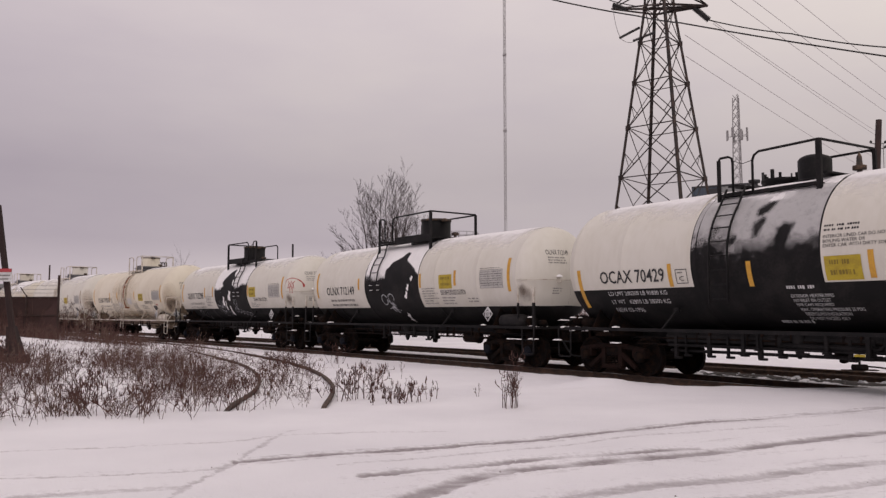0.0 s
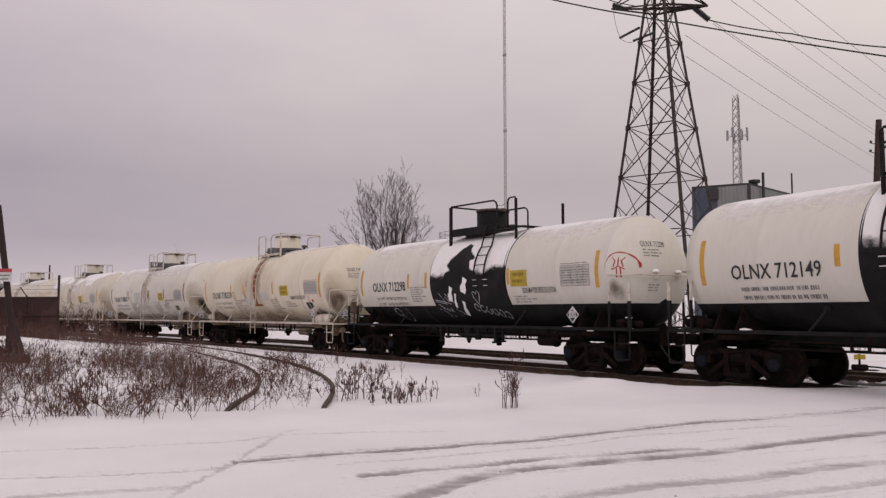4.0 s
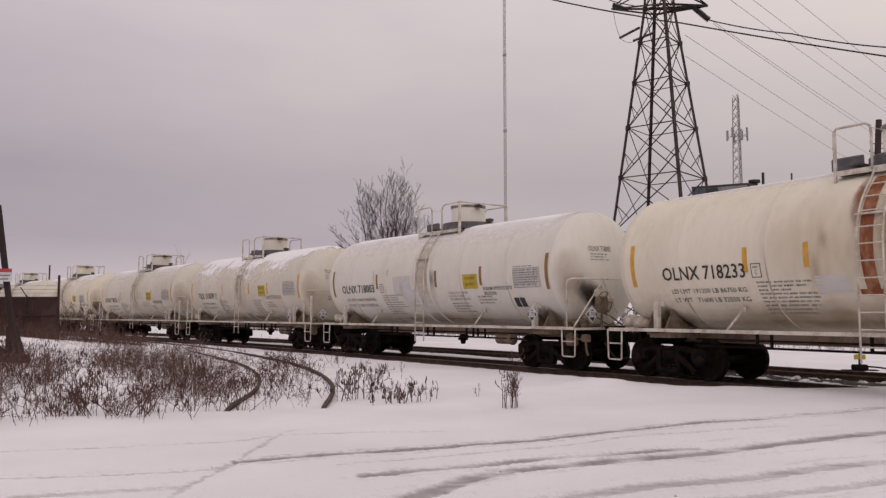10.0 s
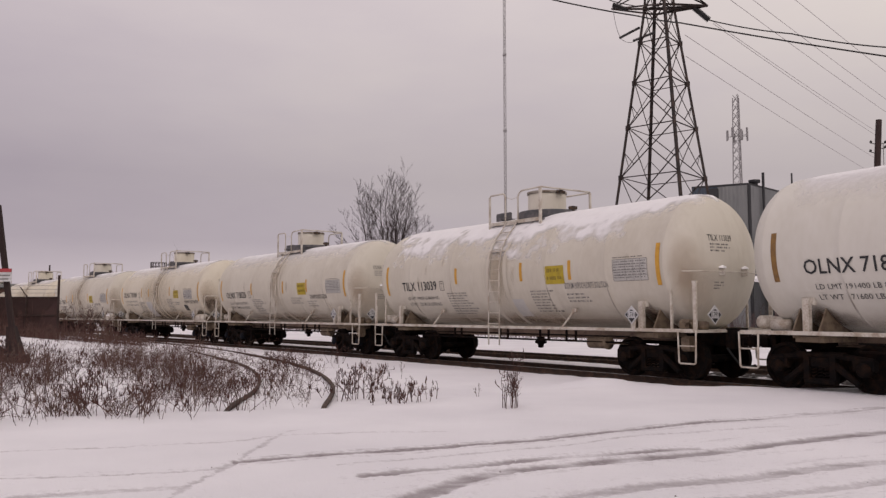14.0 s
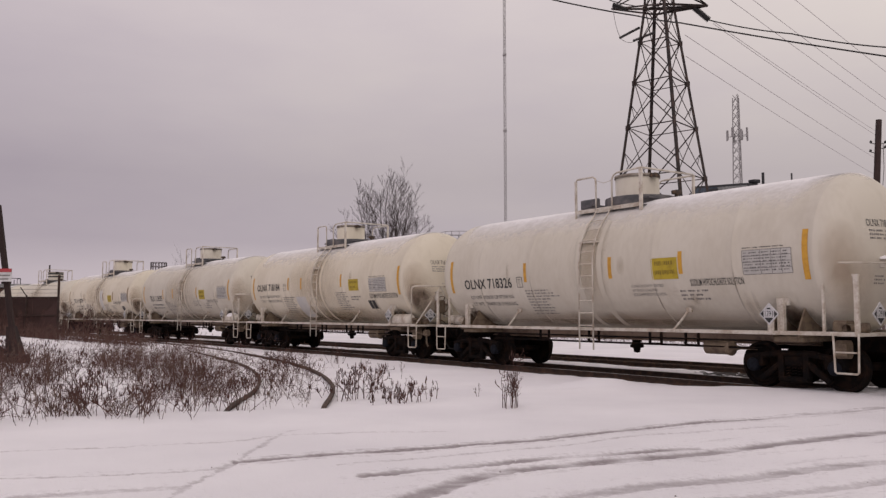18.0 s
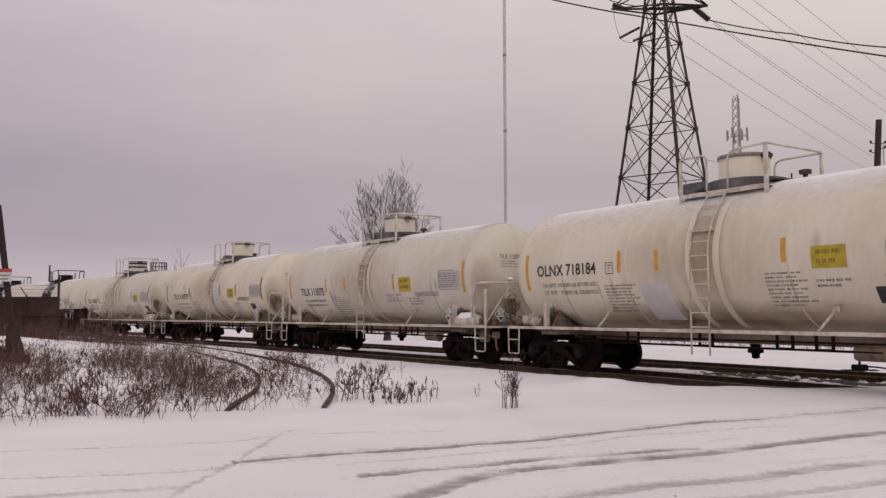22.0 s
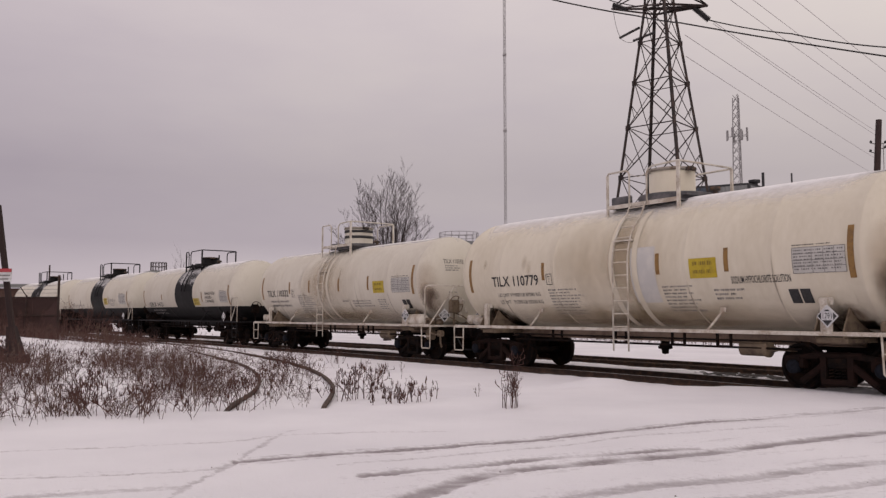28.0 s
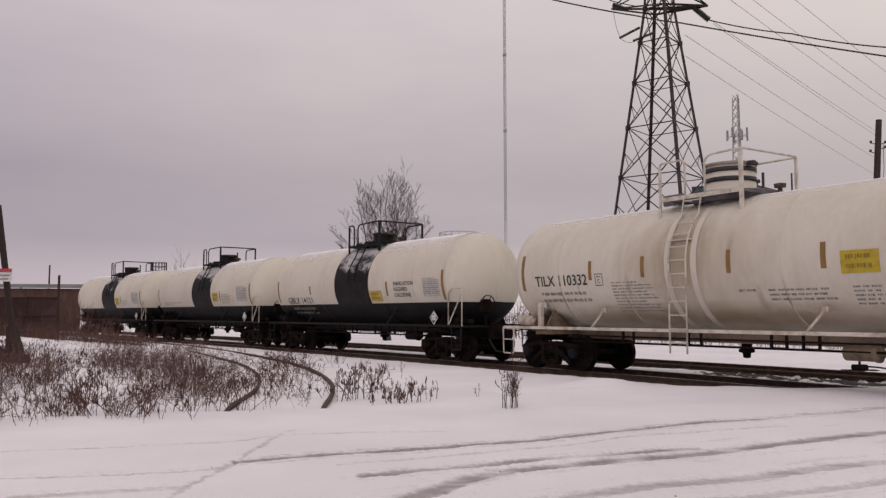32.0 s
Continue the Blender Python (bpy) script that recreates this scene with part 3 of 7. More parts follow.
def tank_shell(black_below=None, band=None, seams=(-4.3, -2.1, 2.1, 4.2)):
    """The barrel and its dished heads, with weld seams; second material below a line and between two rings."""
    xs = [-CYL - HEAD * math.cos(a) for a in np.linspace(0.04, math.pi / 2, 14)] + [CYL + HEAD * math.cos(a) for a in np.linspace(0.04, math.pi / 2, 14)]
    xs += list(np.linspace(-CYL, CYL, 25)[1:-1])
    bumps = {}
    for q in list(seams) + [-CYL, CYL]:
        xs += [q - 0.03, q, q + 0.03]
        bumps[round(q, 4)] = 0.012
    if band:
        xs += [band[0], band[1]]
    xs = sorted(set(round(float(x), 4) for x in xs))
    angs = list(np.linspace(-math.pi, math.pi, 121)[:-1])
    if black_below is not None:
        a = math.asin((black_below - Z_TANK) / R_TANK)
        angs = [w for w in angs if min(abs(w - a), abs(w - (math.pi - a if a > 0 else -math.pi - a))) > 0.018] + [a, (math.pi - a) if a > 0 else (-math.pi - a)]
    angs = sorted(angs)
    n, s = len(angs), Shape()
    vs = []
    for x in xs:
        r = tank_radius(x) + bumps.get(x, 0.0)
        ring = angs
        if black_below is not None:
            # keeps the paint line level where the heads close in
            full = a + math.pi / 2
            here = max(0.003, math.asin(max(-1.0, min(1.0, (black_below - Z_TANK) / r))) + math.pi / 2)
            ring = []
            for w in angs:
                u = (w + math.pi / 2 + math.pi) % (2 * math.pi) - math.pi
                v = abs(u) * here / full if abs(u) <= full + 1e-6 else here + (abs(u) - full) * (math.pi - here) / (math.pi - full)
                ring.append(math.copysign(v, u) - math.pi / 2)
        vs += [(x, -r * math.cos(w), Z_TANK + r * math.sin(w)) for w in ring]
    s.add(vs, [])
    for i in range(len(xs) - 1):
        for j in range(n):
            k = (j + 1) % n
            s.f.append((i * n + j, (i + 1) * n + j, (i + 1) * n + k, i * n + k))
            mid = (xs[i] + xs[i + 1]) / 2
            wj, wk = angs[j], angs[k] if k else angs[0] + 2 * math.pi
            z = Z_TANK + R_TANK * math.sin((wj + wk) / 2)
            dark = (black_below is not None and z < black_below) or (band and band[0] < mid < band[1])
            s.m.append(1 if dark else 0)
            s.s.append(True)
    for e in (0, len(xs) - 1):
        s.add([vs[e * n + j] for j in range(n)], [tuple(range(n)) if e == 0 else tuple(range(n - 1, -1, -1))])
    return s


def outside(x, z, ring):
    """Distance of (x, z) from a closed outline; negative inside it."""
    best, odd = 9.0, False
    for (ax, az), (bx, bz) in zip(ring, ring[1:] + ring[:1]):
        t = max(0.0, min(1.0, ((x - ax) * (bx - ax) + (z - az) * (bz - az)) / ((bx - ax) ** 2 + (bz - az) ** 2)))
        best = min(best, math.hypot(x - ax - t * (bx - ax), z - az - t * (bz - az)))
        if (az > z) != (bz > z) and x < (bx - ax) * (z - az) / (bz - az) + ax:
            odd = not odd
    return -best if odd else best


def snow_cap(seed, reach, rough, x0=-6.3, x1=6.3, thick=0.028, gaps=(), soft=0.1, bare=None):
    """Snow that clings to the crown of the barrel, with a ragged lower edge; gaps: (x, angle, rx, ra) holes; bare: outlines that slid clean."""
    band = x1 - x0 < 4
    nx, na = int((x1 - x0) / (0.03 if band else 0.06)), 130 if band else 56
    s, row = Shape(), {}
    s.cover = []
    lim = radians(reach)

    def height(i, j):
        x, w = x0 + (x1 - x0) * i / nx, -lim * 1.35 + 2.7 * lim * j / na
        q = noise.noise(Vector((x * 0.7, w * 2.2, seed * 3.1))) + 0.5 * noise.noise(Vector((x * 2.6, w * 6, seed))) + 0.35 * noise.noise(Vector((x * 7, w * 13, seed + 7)))
        v = (lim - abs(w)) / lim * 1.6 + rough * q - 1.6 * max(0.0, abs(x) - 5.35)
        for gx, ga, rx, ra in gaps:
            e = ((x - gx) / rx) ** 2 + ((math.degrees(w) - ga) / ra) ** 2
            v = min(v, (math.sqrt(e) - 1.0) * 1.2 + (0.45 if soft > 0.5 else 0.9) * q)
        if bare and w < 0:
            v = min(v, 3.0 * min(outside(x, Z_TANK + R_TANK * math.cos(w), ring) for ring in bare) - 0.05 + 0.3 * q)
        return x, w, v
    for i in range(nx + 1):
        for j in range(na + 1):
            x, w, v = height(i, j)
            if v > -0.2:
                r = tank_radius(x) + 0.004 + thick * min(1.0, max(0.0, v - 0.03) * (2.0 if soft < 0.3 else 0.9))
                s.cover.append(max(0.0, min(1.0, (v + 0.1) / (soft + 0.1))))
                row[i, j] = len(s.v)
                s.v.append((x, r * math.sin(w), Z_TANK + r * math.cos(w)))
    for i in range(nx):
        for j in range(na):
            q = [(i, j), (i + 1, j), (i + 1, j + 1), (i, j + 1)]
            if all(k in row for k in q):
                s.f.append(tuple(row[k] for k in q))
                s.m.append(0)
                s.s.append(True)
    return s


def side_frame():
    """A cast truck side: pedestals over the axles, a sprung window in the middle."""
    s = Shape()
    for k in (-1, 1):
        s.box(k * 0.62, 0, 0.66, 0.86, 0.13, 0.11, pose(0, 0, 0, 0, k * 7, 0), chamfer=0.03)
        s.box(k * 0.90, 0, 0.60, 0.30, 0.19, 0.12, chamfer=0.03)
        s.box(k * 1.03, 0, 0.53, 0.09, 0.17, 0.20, chamfer=0.02)
        s.box(k * 0.72, 0, 0.53, 0.09, 0.17, 0.20, chamfer=0.02)
        s.box(k * 0.50, 0, 0.36, 0.62, 0.13, 0.12, pose(0, 0, 0, 0, k * 36, 0), chamfer=0.03)
        s.box(k * 0.27, 0, 0.46, 0.12, 0.14, 0.50, chamfer=0.02)
    s.box(0, 0, 0.705, 1.0, 0.15, 0.10, chamfer=0.03)
    s.box(0, 0, 0.20, 0.62, 0.18, 0.11, chamfer=0.03)
    return s


def wheelset():
    s = Shape()
    for k in (-1, 1):
        y = k * 0.7525
        s.lathe([(y - k * 0.09, 0.0), (y - k * 0.09, 0.475), (y - k * 0.062, 0.475), (y - k * 0.055, 0.459), (y + k * 0.055, 0.455), (y + k * 0.06, 0.445), (y + k * 0.06, 0.395), (y + k * 0.02, 0.37), (y + k * 0.005, 0.17), (y + k * 0.07, 0.14), (y + k * 0.07, 0.0)], "y", (0, 0, 0), 36, smooth=False)
        for w in range(3):
            c, d = 0.27 * math.cos(w * 2.09), 0.27 * math.sin(w * 2.09)
            s.rod((c, y + k * 0.0, d), (c, y + k * 0.02, d), 0.035, 8)
    s.rod((0, -1.0, 0), (0, 1.0, 0), 0.085, 12)
    return s


def spring_nest():
    s = Shape()
    for x in (-0.13, 0.0, 0.13):
        pts = [(x + 0.05 * math.cos(a), 0.05 * math.sin(a), 0.26 + 0.3 * a / 31.4) for a in np.linspace(0, 31.4, 40)]
        s.pipe(pts, 0.014, 5)
    return s


def coupler():
    s = Shape()
    s.box(0.18, 0, 0.88, 0.5, 0.16, 0.17, chamfer=0.03)
    s.box(0.47, 0.02, 0.88, 0.17, 0.30, 0.26, pose(0, 0, 0, 0, 0, 12), chamfer=0.06)
    s.box(0.53, -0.15, 0.88, 0.2, 0.09, 0.24, pose(0, 0, 0, 0, 0, -24), chamfer=0.03)
    s.rod((0.44, -0.1, 0.72), (0.44, -0.1, 1.05), 0.035, 8)
    s.pipe([(0.40, 0.05, 0.98), (0.2, 0.4, 1.05), (0.1, 0.9, 1.0), (0.1, 1.2, 0.98), (0.05, 1.3, 0.8)], 0.014, 6)
    return s


WRITING = {
    0: ("OCAX 70429", ["LD LMT 200200 LB 90800 KG", "LT WT   62800 LB 28500 KG", "NEW 03-1996"]),
    1: ("OLNX 712149", None),
    2: ("OLNX 712298", ["LD LMT 196300 LB 89050 KG", "LT WT   66700 LB 30250 KG"]),
    3: ("OLNX 718233", ["LD LMT 191200 LB 86750 KG", "LT WT   71600 LB 32550 KG"]),
    4: ("OLNX 718003", ["LD LMT 191400 LB 86800 KG", "LT WT   71600 LB 32500 KG"]),
    5: ("TILX 113039", ["LD LMT 190900 LB 86600 KG", "LT WT   72100 LB 32700 KG"]),
    6: ("OLNX 718326", ["LD LMT 192600 LB 87350 KG", "LT WT   70400 LB 31950 KG"]),
    7: ("OLNX 718184", ["LD LMT 192000 LB 87100 KG", "LT WT   71000 LB 32200 KG"]),
    8: ("TILX 113075", None), 9: ("TILX 110779", ["LD LMT 191800 LB 87000 KG", "LT WT   71200 LB 32300 KG"]), 10: ("TILX 110332", None), 11: ("GBLX 14121", None), 12: ("", None), 13: ("", None),
}
# flank layout by car: bars (x, foot, top), yellow sign, mark, test table, name of the load, small print, grey patches, twin squares, ladder, placard
STD_PRINT = [(-2.45, -1.15, 1.44, 2.12), (1.35, 2.4, 1.5, 2.1), (2.7, 3.6, 1.74, 2.0)]
LAYOUT = {
    0: dict(strips=[(-5.81, 1.64, 2.56)], bars=[(-2.88, 2.08, 2.58), (-0.83, 2.03, 2.53), (1.68, 2.11, 2.6)], sign=(0.80, 1.5, 2.09, 2.53), mark=(-5.07, -3.04, 2.2, 2.5), box=(-2.72, -2.40, 2.14, 2.45), print=[(0.8, 1.9, 2.95, 3.11)], white=[(-0.08, 0.8, 1.89, 2.02), (-0.6, 0.14, 1.24, 1.36)], ladder=-1.5, placard=(4.9, 1.46)),
    1: dict(strips=[(-5.65, 2.09, 3.05), (5.7, 2.11, 3.05)], bars=[(-2.51, 2.34, 2.75), (1.36, 2.32, 2.77), (3.21, 2.34, 2.8)], sign=(2.39, 3.06, 2.26, 2.69), mark=(-4.89, -2.84, 2.18, 2.48), table=(4.43, 5.45, 2.23, 2.81), load=("SODIUM HYDROXIDE SOLUTION", (2.44, 3.69, 2.07, 2.22)), print=[(1.45, 2.28, 1.76, 2.3), (2.44, 3.21, 1.74, 2.0), (3.72, 4.3, 1.79, 1.96)], ladder=-1.4, placard=(4.85, 1.48)),
    2: dict(strips=[(-5.7, 2.13, 3.03), (5.7, 2.13, 3.05)], bars=[(-2.7, 2.3, 2.78), (-1.69, 2.3, 2.8), (2.34, 2.3, 2.75)], sign=(2.44, 3.13, 2.24, 2.68), mark=(-4.91, -2.87, 2.24, 2.55), table=(4.43, 5.45, 2.2, 2.78), load=("SODIUM HYDROXIDE SOLUTION", (2.9, 4.2, 2.05, 2.2)), print=[(-2.6, -1.7, 1.84, 2.35), (2.5, 3.4, 1.76, 1.98)], ladder=1.12, placard=(4.9, 1.46)),
    3: dict(bars=[(-2.64, 2.31, 2.81), (-1.28, 2.35, 2.82), (1.69, 2.33, 2.82)], sign=(2.36, 3.1, 2.24, 2.65), mark=(-4.85, -2.66, 2.21, 2.5), box=(-2.52, -2.29, 2.2, 2.48), table=(4.51, 5.58, 2.27, 2.81), load=("SODIUM HYPOCHLORITE SOLUTION", (3.25, 4.52, 2.07, 2.22)), patches=[(-1.17, -0.5, 1.87, 2.18), (0.44, 1.17, 2.06, 2.42)], squares=(4.41, 4.91, 1.68, 1.94), ladder=0.0, placard=(5.21, 1.47)),
    4: dict(dim=True, bars=[(-2.69, 2.33, 2.83), (0.77, 2.31, 2.82), (2.99, 2.31, 2.85)], sign=(2.15, 2.84, 2.22, 2.64), mark=(-5.11, -2.89, 2.22, 2.5), box=(-2.53, -2.29, 2.2, 2.49), table=(4.43, 5.48, 2.2, 2.78), load=("SODIUM HYPOCHLORITE\nSOLUTION", (3.05, 4.32, 2.02, 2.26)), patches=[(-1.68, -0.62, 2.11, 2.72), (-1.14, -0.05, 1.71, 2.27)], squares=(4.25, 4.69, 1.68, 1.93), ladder=0.02, placard=(5.18, 1.47)),
    5: dict(bars=[(-1.87, 2.37, 2.84), (1.08, 2.36, 2.86), (2.94, 2.34, 2.83)], sign=(2.02, 2.74, 2.25, 2.72), mark=(-4.83, -2.9, 2.22, 2.5), box=(-2.74, -2.53, 2.2, 2.48), table=(4.41, 5.45, 2.26, 2.82), load=("SODIUM HYPOCHLORITE SOLUTION", (2.7, 4.19, 2.12, 2.27)), patches=[(0.35, 0.95, 1.42, 1.89)], ladder=0.03, placard=(4.97, 1.46)),
    6: dict(bars=[(-2.35, 2.33, 2.84), (0.75, 2.32, 2.83), (2.83, 2.35, 2.84)], sign=(2.02, 2.75, 2.25, 2.72), mark=(-5.11, -2.94, 2.2, 2.48), box=(-2.72, -2.49, 2.2, 2.48), table=(4.39, 5.47, 2.27, 2.81), load=("SODIUM HYPOCHLORITE SOLUTION", (3.04, 4.36, 2.08, 2.23)), ladder=0.03, placard=(4.97, 1.48)),
    7: dict(bars=[(-2.37, 2.45, 2.96), (-1.22, 2.46, 2.91), (1.95, 2.47, 2.94)], sign=(2.52, 3.2, 2.32, 2.73), mark=(-5.31, -3.13, 2.45, 2.74), box=(-2.8, -2.56, 2.43, 2.71), table=(3.92, 5.0, 2.26, 2.79), load=("SODIUM HYPOCHLORITE SOLUTION", (3.85, 5.6, 2.03, 2.19)), print=[(-2.94, -1.87, 1.5, 2.17), (1.49, 2.49, 1.59, 2.28), (2.55, 3.3, 1.93, 2.12)], patches=[(-1.8, -0.96, 1.35, 2.17)], squares=(3.62, 4.06, 1.67, 1.96), ladder=0.02, placard=(5.15, 1.44)),
    8: dict(bars=[(-2.73, 2.3, 2.8), (-1.31, 2.32, 2.83), (1.94, 2.32, 2.82)], sign=(2.26, 2.97, 2.22, 2.68), mark=(-4.78, -2.89, 2.19, 2.48), table=(4.5, 5.55, 2.23, 2.81), load=("SODIUM HYPOCHLORITE SOLUTION", (3.14, 4.39, 2.04, 2.19)), ladder=-0.01, placard=(5.03, 1.47)),
    9: dict(dim=True, bars=[(-2.55, 2.36, 2.82), (1.3, 2.36, 2.83), (3.11, 2.35, 2.84)], sign=(2.17, 2.87, 2.24, 2.66), mark=(-4.73, -2.75, 2.24, 2.52), box=(-2.44, -2.22, 2.24, 2.52), table=(4.6, 5.65, 2.25, 2.79), load=("SODIUM HYPOCHLORITE SOLUTION", (3.19, 4.52, 2.1, 2.25)), patches=[(0.49, 1.22, 1.74, 3.0)], squares=(4.4, 4.85, 1.69, 1.96), ladder=0.25, placard=(5.28, 1.44)),
    10: dict(dim=True, bars=[(-3.15, 2.31, 2.78), (-1.44, 2.32, 2.8), (0.91, 2.32, 2.8), (2.99, 2.32, 2.81)], sign=(3.32, 4.03, 2.21, 2.62), mark=(-5.24, -3.27, 2.2, 2.47), box=(-2.99, -2.73, 2.17, 2.46), table=(4.51, 5.58, 2.21, 2.75), print=[(-2.47, -1.1, 1.5, 2.24), (1.04, 1.61, 1.88, 1.98), (1.74, 3.12, 1.7, 1.97), (3.47, 4.06, 1.61, 1.99)], squares=(4.97, 5.41, 1.67, 1.96), ladder=-0.36, placard=(5.4, 1.44)),
    11: dict(dim=True, strips=[(-5.8, 1.95, 2.82), (5.8, 1.92, 2.85)], bars=[(-2.96, 2.24, 2.56), (2.6, 2.1, 2.58)], sign=(1.46, 2.24, 1.92, 2.28), mark=(-5.02, -2.9, 1.9, 2.14), table=(4.75, 5.6, 2.05, 2.62), load=("INHALATION\nHAZARD\nCHLORINE", (3.04, 4.22, 2.05, 2.56)), print=[], ladder=0.35, placard=(5.4, 1.36)),
    12: dict(dim=True, strips=[(-5.8, 1.95, 2.82), (5.8, 1.92, 2.85)], bars=[(2.5, 2.1, 2.56)], sign=(1.59, 2.29, 2.08, 2.5), table=(4.4, 5.5, 2.1, 2.75), print=[(2.68, 3.88, 1.95, 2.42), (-5.1, -2.3, 1.9, 2.1)], ladder=0.35, placard=(5.4, 1.36)),
    13: dict(dim=True, strips=[(-5.8, 1.95, 2.82), (5.8, 1.92, 2.85)], bars=[(2.5, 2.1, 2.56)], sign=(1.55, 2.25, 2.05, 2.48), table=(4.4, 5.5, 2.1, 2.75), print=[(2.68, 3.6, 1.95, 2.3)], ladder=0.35, placard=(5.4, 1.36)),
}
STYLE = {0: "black", 1: "black", 2: "black", 11: "dark", 12: "dark", 13: "dark"}
PAINT = {0: CLEAN, 1: CLEAN, 2: CLEAN, 3: CREAM, 4: CLEAN, 9: DINGY, 7: DINGY}
BANDS = {0: (-2.28, 0.74), 1: (-2.1, 1.27), 2: (-1.45, 2.25), 11: (-1.0, 1.42), 12: (-1.0, 1.42), 13: (-1.0, 1.42)}
BELOW = {0: 2.06, 1: 1.70, 2: 1.74, 11: 1.85, 12: 1.85, 13: 1.85}
LABELS = {
    0: "white tank car with black band and lower half, snow-dusted crown", 1: "white tank car with black belly and snow-streaked black band", 2: "white tank car with black belly, spray-painted scrawls and snow",
    3: "yellowed white tank car with rust streaks under its ladder", 4: "white tank car with snowy crown and sooty spill at one end", 5: "white tank car with patchy snow on its crown", 6: "plain white tank car with white railings",
    7: "dirty cream tank car with grey paint patches", 8: "off-white tank car with light snow on top", 9: "cream tank car with large grey repainted patch", 10: "off-white tank car with black-hooped dome",
    11: "white chlorine tank car with black middle band and belly", 12: "white tank car with black middle band and belly", 13: "white tank car with black middle band, last of the train"}


# deck ends, dome middle, radius and top, and whether the gap for the ladder lies forward
DECKS = {0: (-1.93, 0.42, -0.27, 0.33, 4.74, False), 1: (-1.93, 1.22, 0.25, 0.5, 4.7, False), 2: (-1.03, 2.10, -0.07, 0.5, 4.72, True)}
DOMES = {3: 0.05, 4: 0.48, 5: 0.52, 6: 0.31, 7: 0.05, 8: 0.06, 9: 0.52, 10: -0.1}


def platform_parts(car, iron, style, k):
    top, lad = Z_TANK + R_TANK, LAYOUT[k]["ladder"]
    if k in DECKS:
        x0, x1, dx, r, cap, turned = DECKS[k]
        floor_z, rail_z, edge, w = 4.0, 4.84, 0.93, 0.062
    elif style == "dark":
        x0, x1, dx, r, cap, turned = lad - 1.2, lad + 0.92, 0.16, 0.42, 4.5, False
        floor_z, rail_z, edge, w = 3.98, 4.8, 0.93, 0.055
    else:
        x0, x1, dx, r, cap, turned = lad - 0.97, lad + 1.24, DOMES[k], 0.55, 4.98 if k != 10 else 4.85, False
        floor_z, rail_z, edge, w = 4.10, 4.97, 0.95, 0.05
    mid = (x0 + x1) / 2

    def side(x):
        return 2 * mid - x if turned else x

    s = Shape()
    for y in (-edge + 0.17, edge - 0.17):
        s.box(mid, y, floor_z, x1 - x0, 0.3, 0.04)
    for x in (x0 + 0.14, x1 - 0.14):
        s.box(x, 0, top + 0.05, 0.26, 1.3, 0.04)
    part("platform", s, BLACK if style != "white" else DARKGREY, car, "dark grating walkway" if style == "white" else "")
    high = {"black": 0.24 if k else 0.07, "dark": 0.1, "white": 0.1}[style]
    for y in (-edge, edge):
        a, b = (x0, x1) if style != "black" or y > 0 or not k else ((x0 + 1.0, x1) if not turned else (x0, x1 - 1.0))
        part("toe_board", Shape().box((a + b) / 2, y, floor_z + 0.01, b - a, 0.025, high, chamfer=0.004), iron, car)
        if style == "black" and k and y < 0:
            a, b = (x0, x0 + 1.0) if not turned else (x1 - 1.0, x1)
            part("step_plate", Shape().box((a + b) / 2, y, floor_z - 0.08, b - a, 0.06, 0.05), iron, car)
    foot = Z_TANK + math.sqrt(R_TANK ** 2 - edge ** 2) - 0.04
    rr = 0.024 if style == "white" else 0.027
    g = x0 + (0.72 if style == "white" else 0.36)
    # low hoop at the ladder's gap
    hoop = Shape().pipe([(side(x0), -edge, foot), (side(x0), -edge, rail_z - 0.06), (side(x0 + 0.04), -edge, rail_z), (side(g - 0.1), -edge, rail_z), (side(g - 0.02), -edge, rail_z - 0.05), (side(g), -edge, rail_z - 0.14), (side(g), -edge, floor_z)], rr)
    part("railing", hoop, iron, car)
    # the long hoop, round the end and along the far side
    a = x0 + (1.27 if style == "white" else 0.85 if style == "black" else 0.62)
    loop = Shape().pipe([(side(a), -edge, floor_z), (side(a), -edge, rail_z - 0.16), (side(a + 0.05), -edge, rail_z - 0.06), (side(a + 0.16), -edge, rail_z), (side(x1 - 0.02), -edge, rail_z + 0.02), (side(x1 + 0.02), -edge + 0.05, rail_z + 0.02), (side(x1 + 0.04), edge, rail_z + 0.02)], rr)
    part("railing", loop, iron, car)
    part("railing", Shape().pipe([(side(x1 + 0.04), edge, rail_z), (side(mid + 0.15), edge, rail_z), (side(mid + 0.05), edge, rail_z - 0.05), (side(mid), edge, rail_z - 0.15), (side(mid), edge, floor_z)], rr), iron, car)
    part("chain", Shape().pipe([(side(g), -edge, rail_z - 0.1), (side((g + a) / 2), -edge, rail_z - 0.2), (side(a), -edge, rail_z - 0.16)], 0.008, 4), iron, car)
    for x, y, z, q in ((x1, -edge, rail_z, 1.7), (x1 + 0.04, edge, rail_z, 1.2), (x0, -edge, rail_z - 0.05, 1.0), (x0, edge, rail_z - 0.05, 1.0)):
        part("railing_post", Shape().box(0, 0, (foot + z) / 2, w * q, w, z - foot), iron, car, at=pose(side(x), y, 0))
    h = cap - top
    if k == 0:
        part("dome", Shape().lathe([(-0.12, 0.40), (0.0, 0.42), (0.02, 0.34), (0.05, r), (h - 0.1, r), (h - 0.04, r - 0.05), (h, r - 0.14), (h + 0.01, 0.0)], "z", (dx, 0, top), 28), BLACK, car, "black rounded dome")
        part("relief_valve", Shape().lathe([(-0.08, 0.1), (0.04, 0.1), (0.04, 0.05), (0.12, 0.05), (0.12, 0.13), (0.2, 0.13), (0.22, 0.06), (0.38, 0.05), (0.42, 0.03), (0.5, 0.0)], "z", (0.62, 0.1, top), 14), LINING, car)
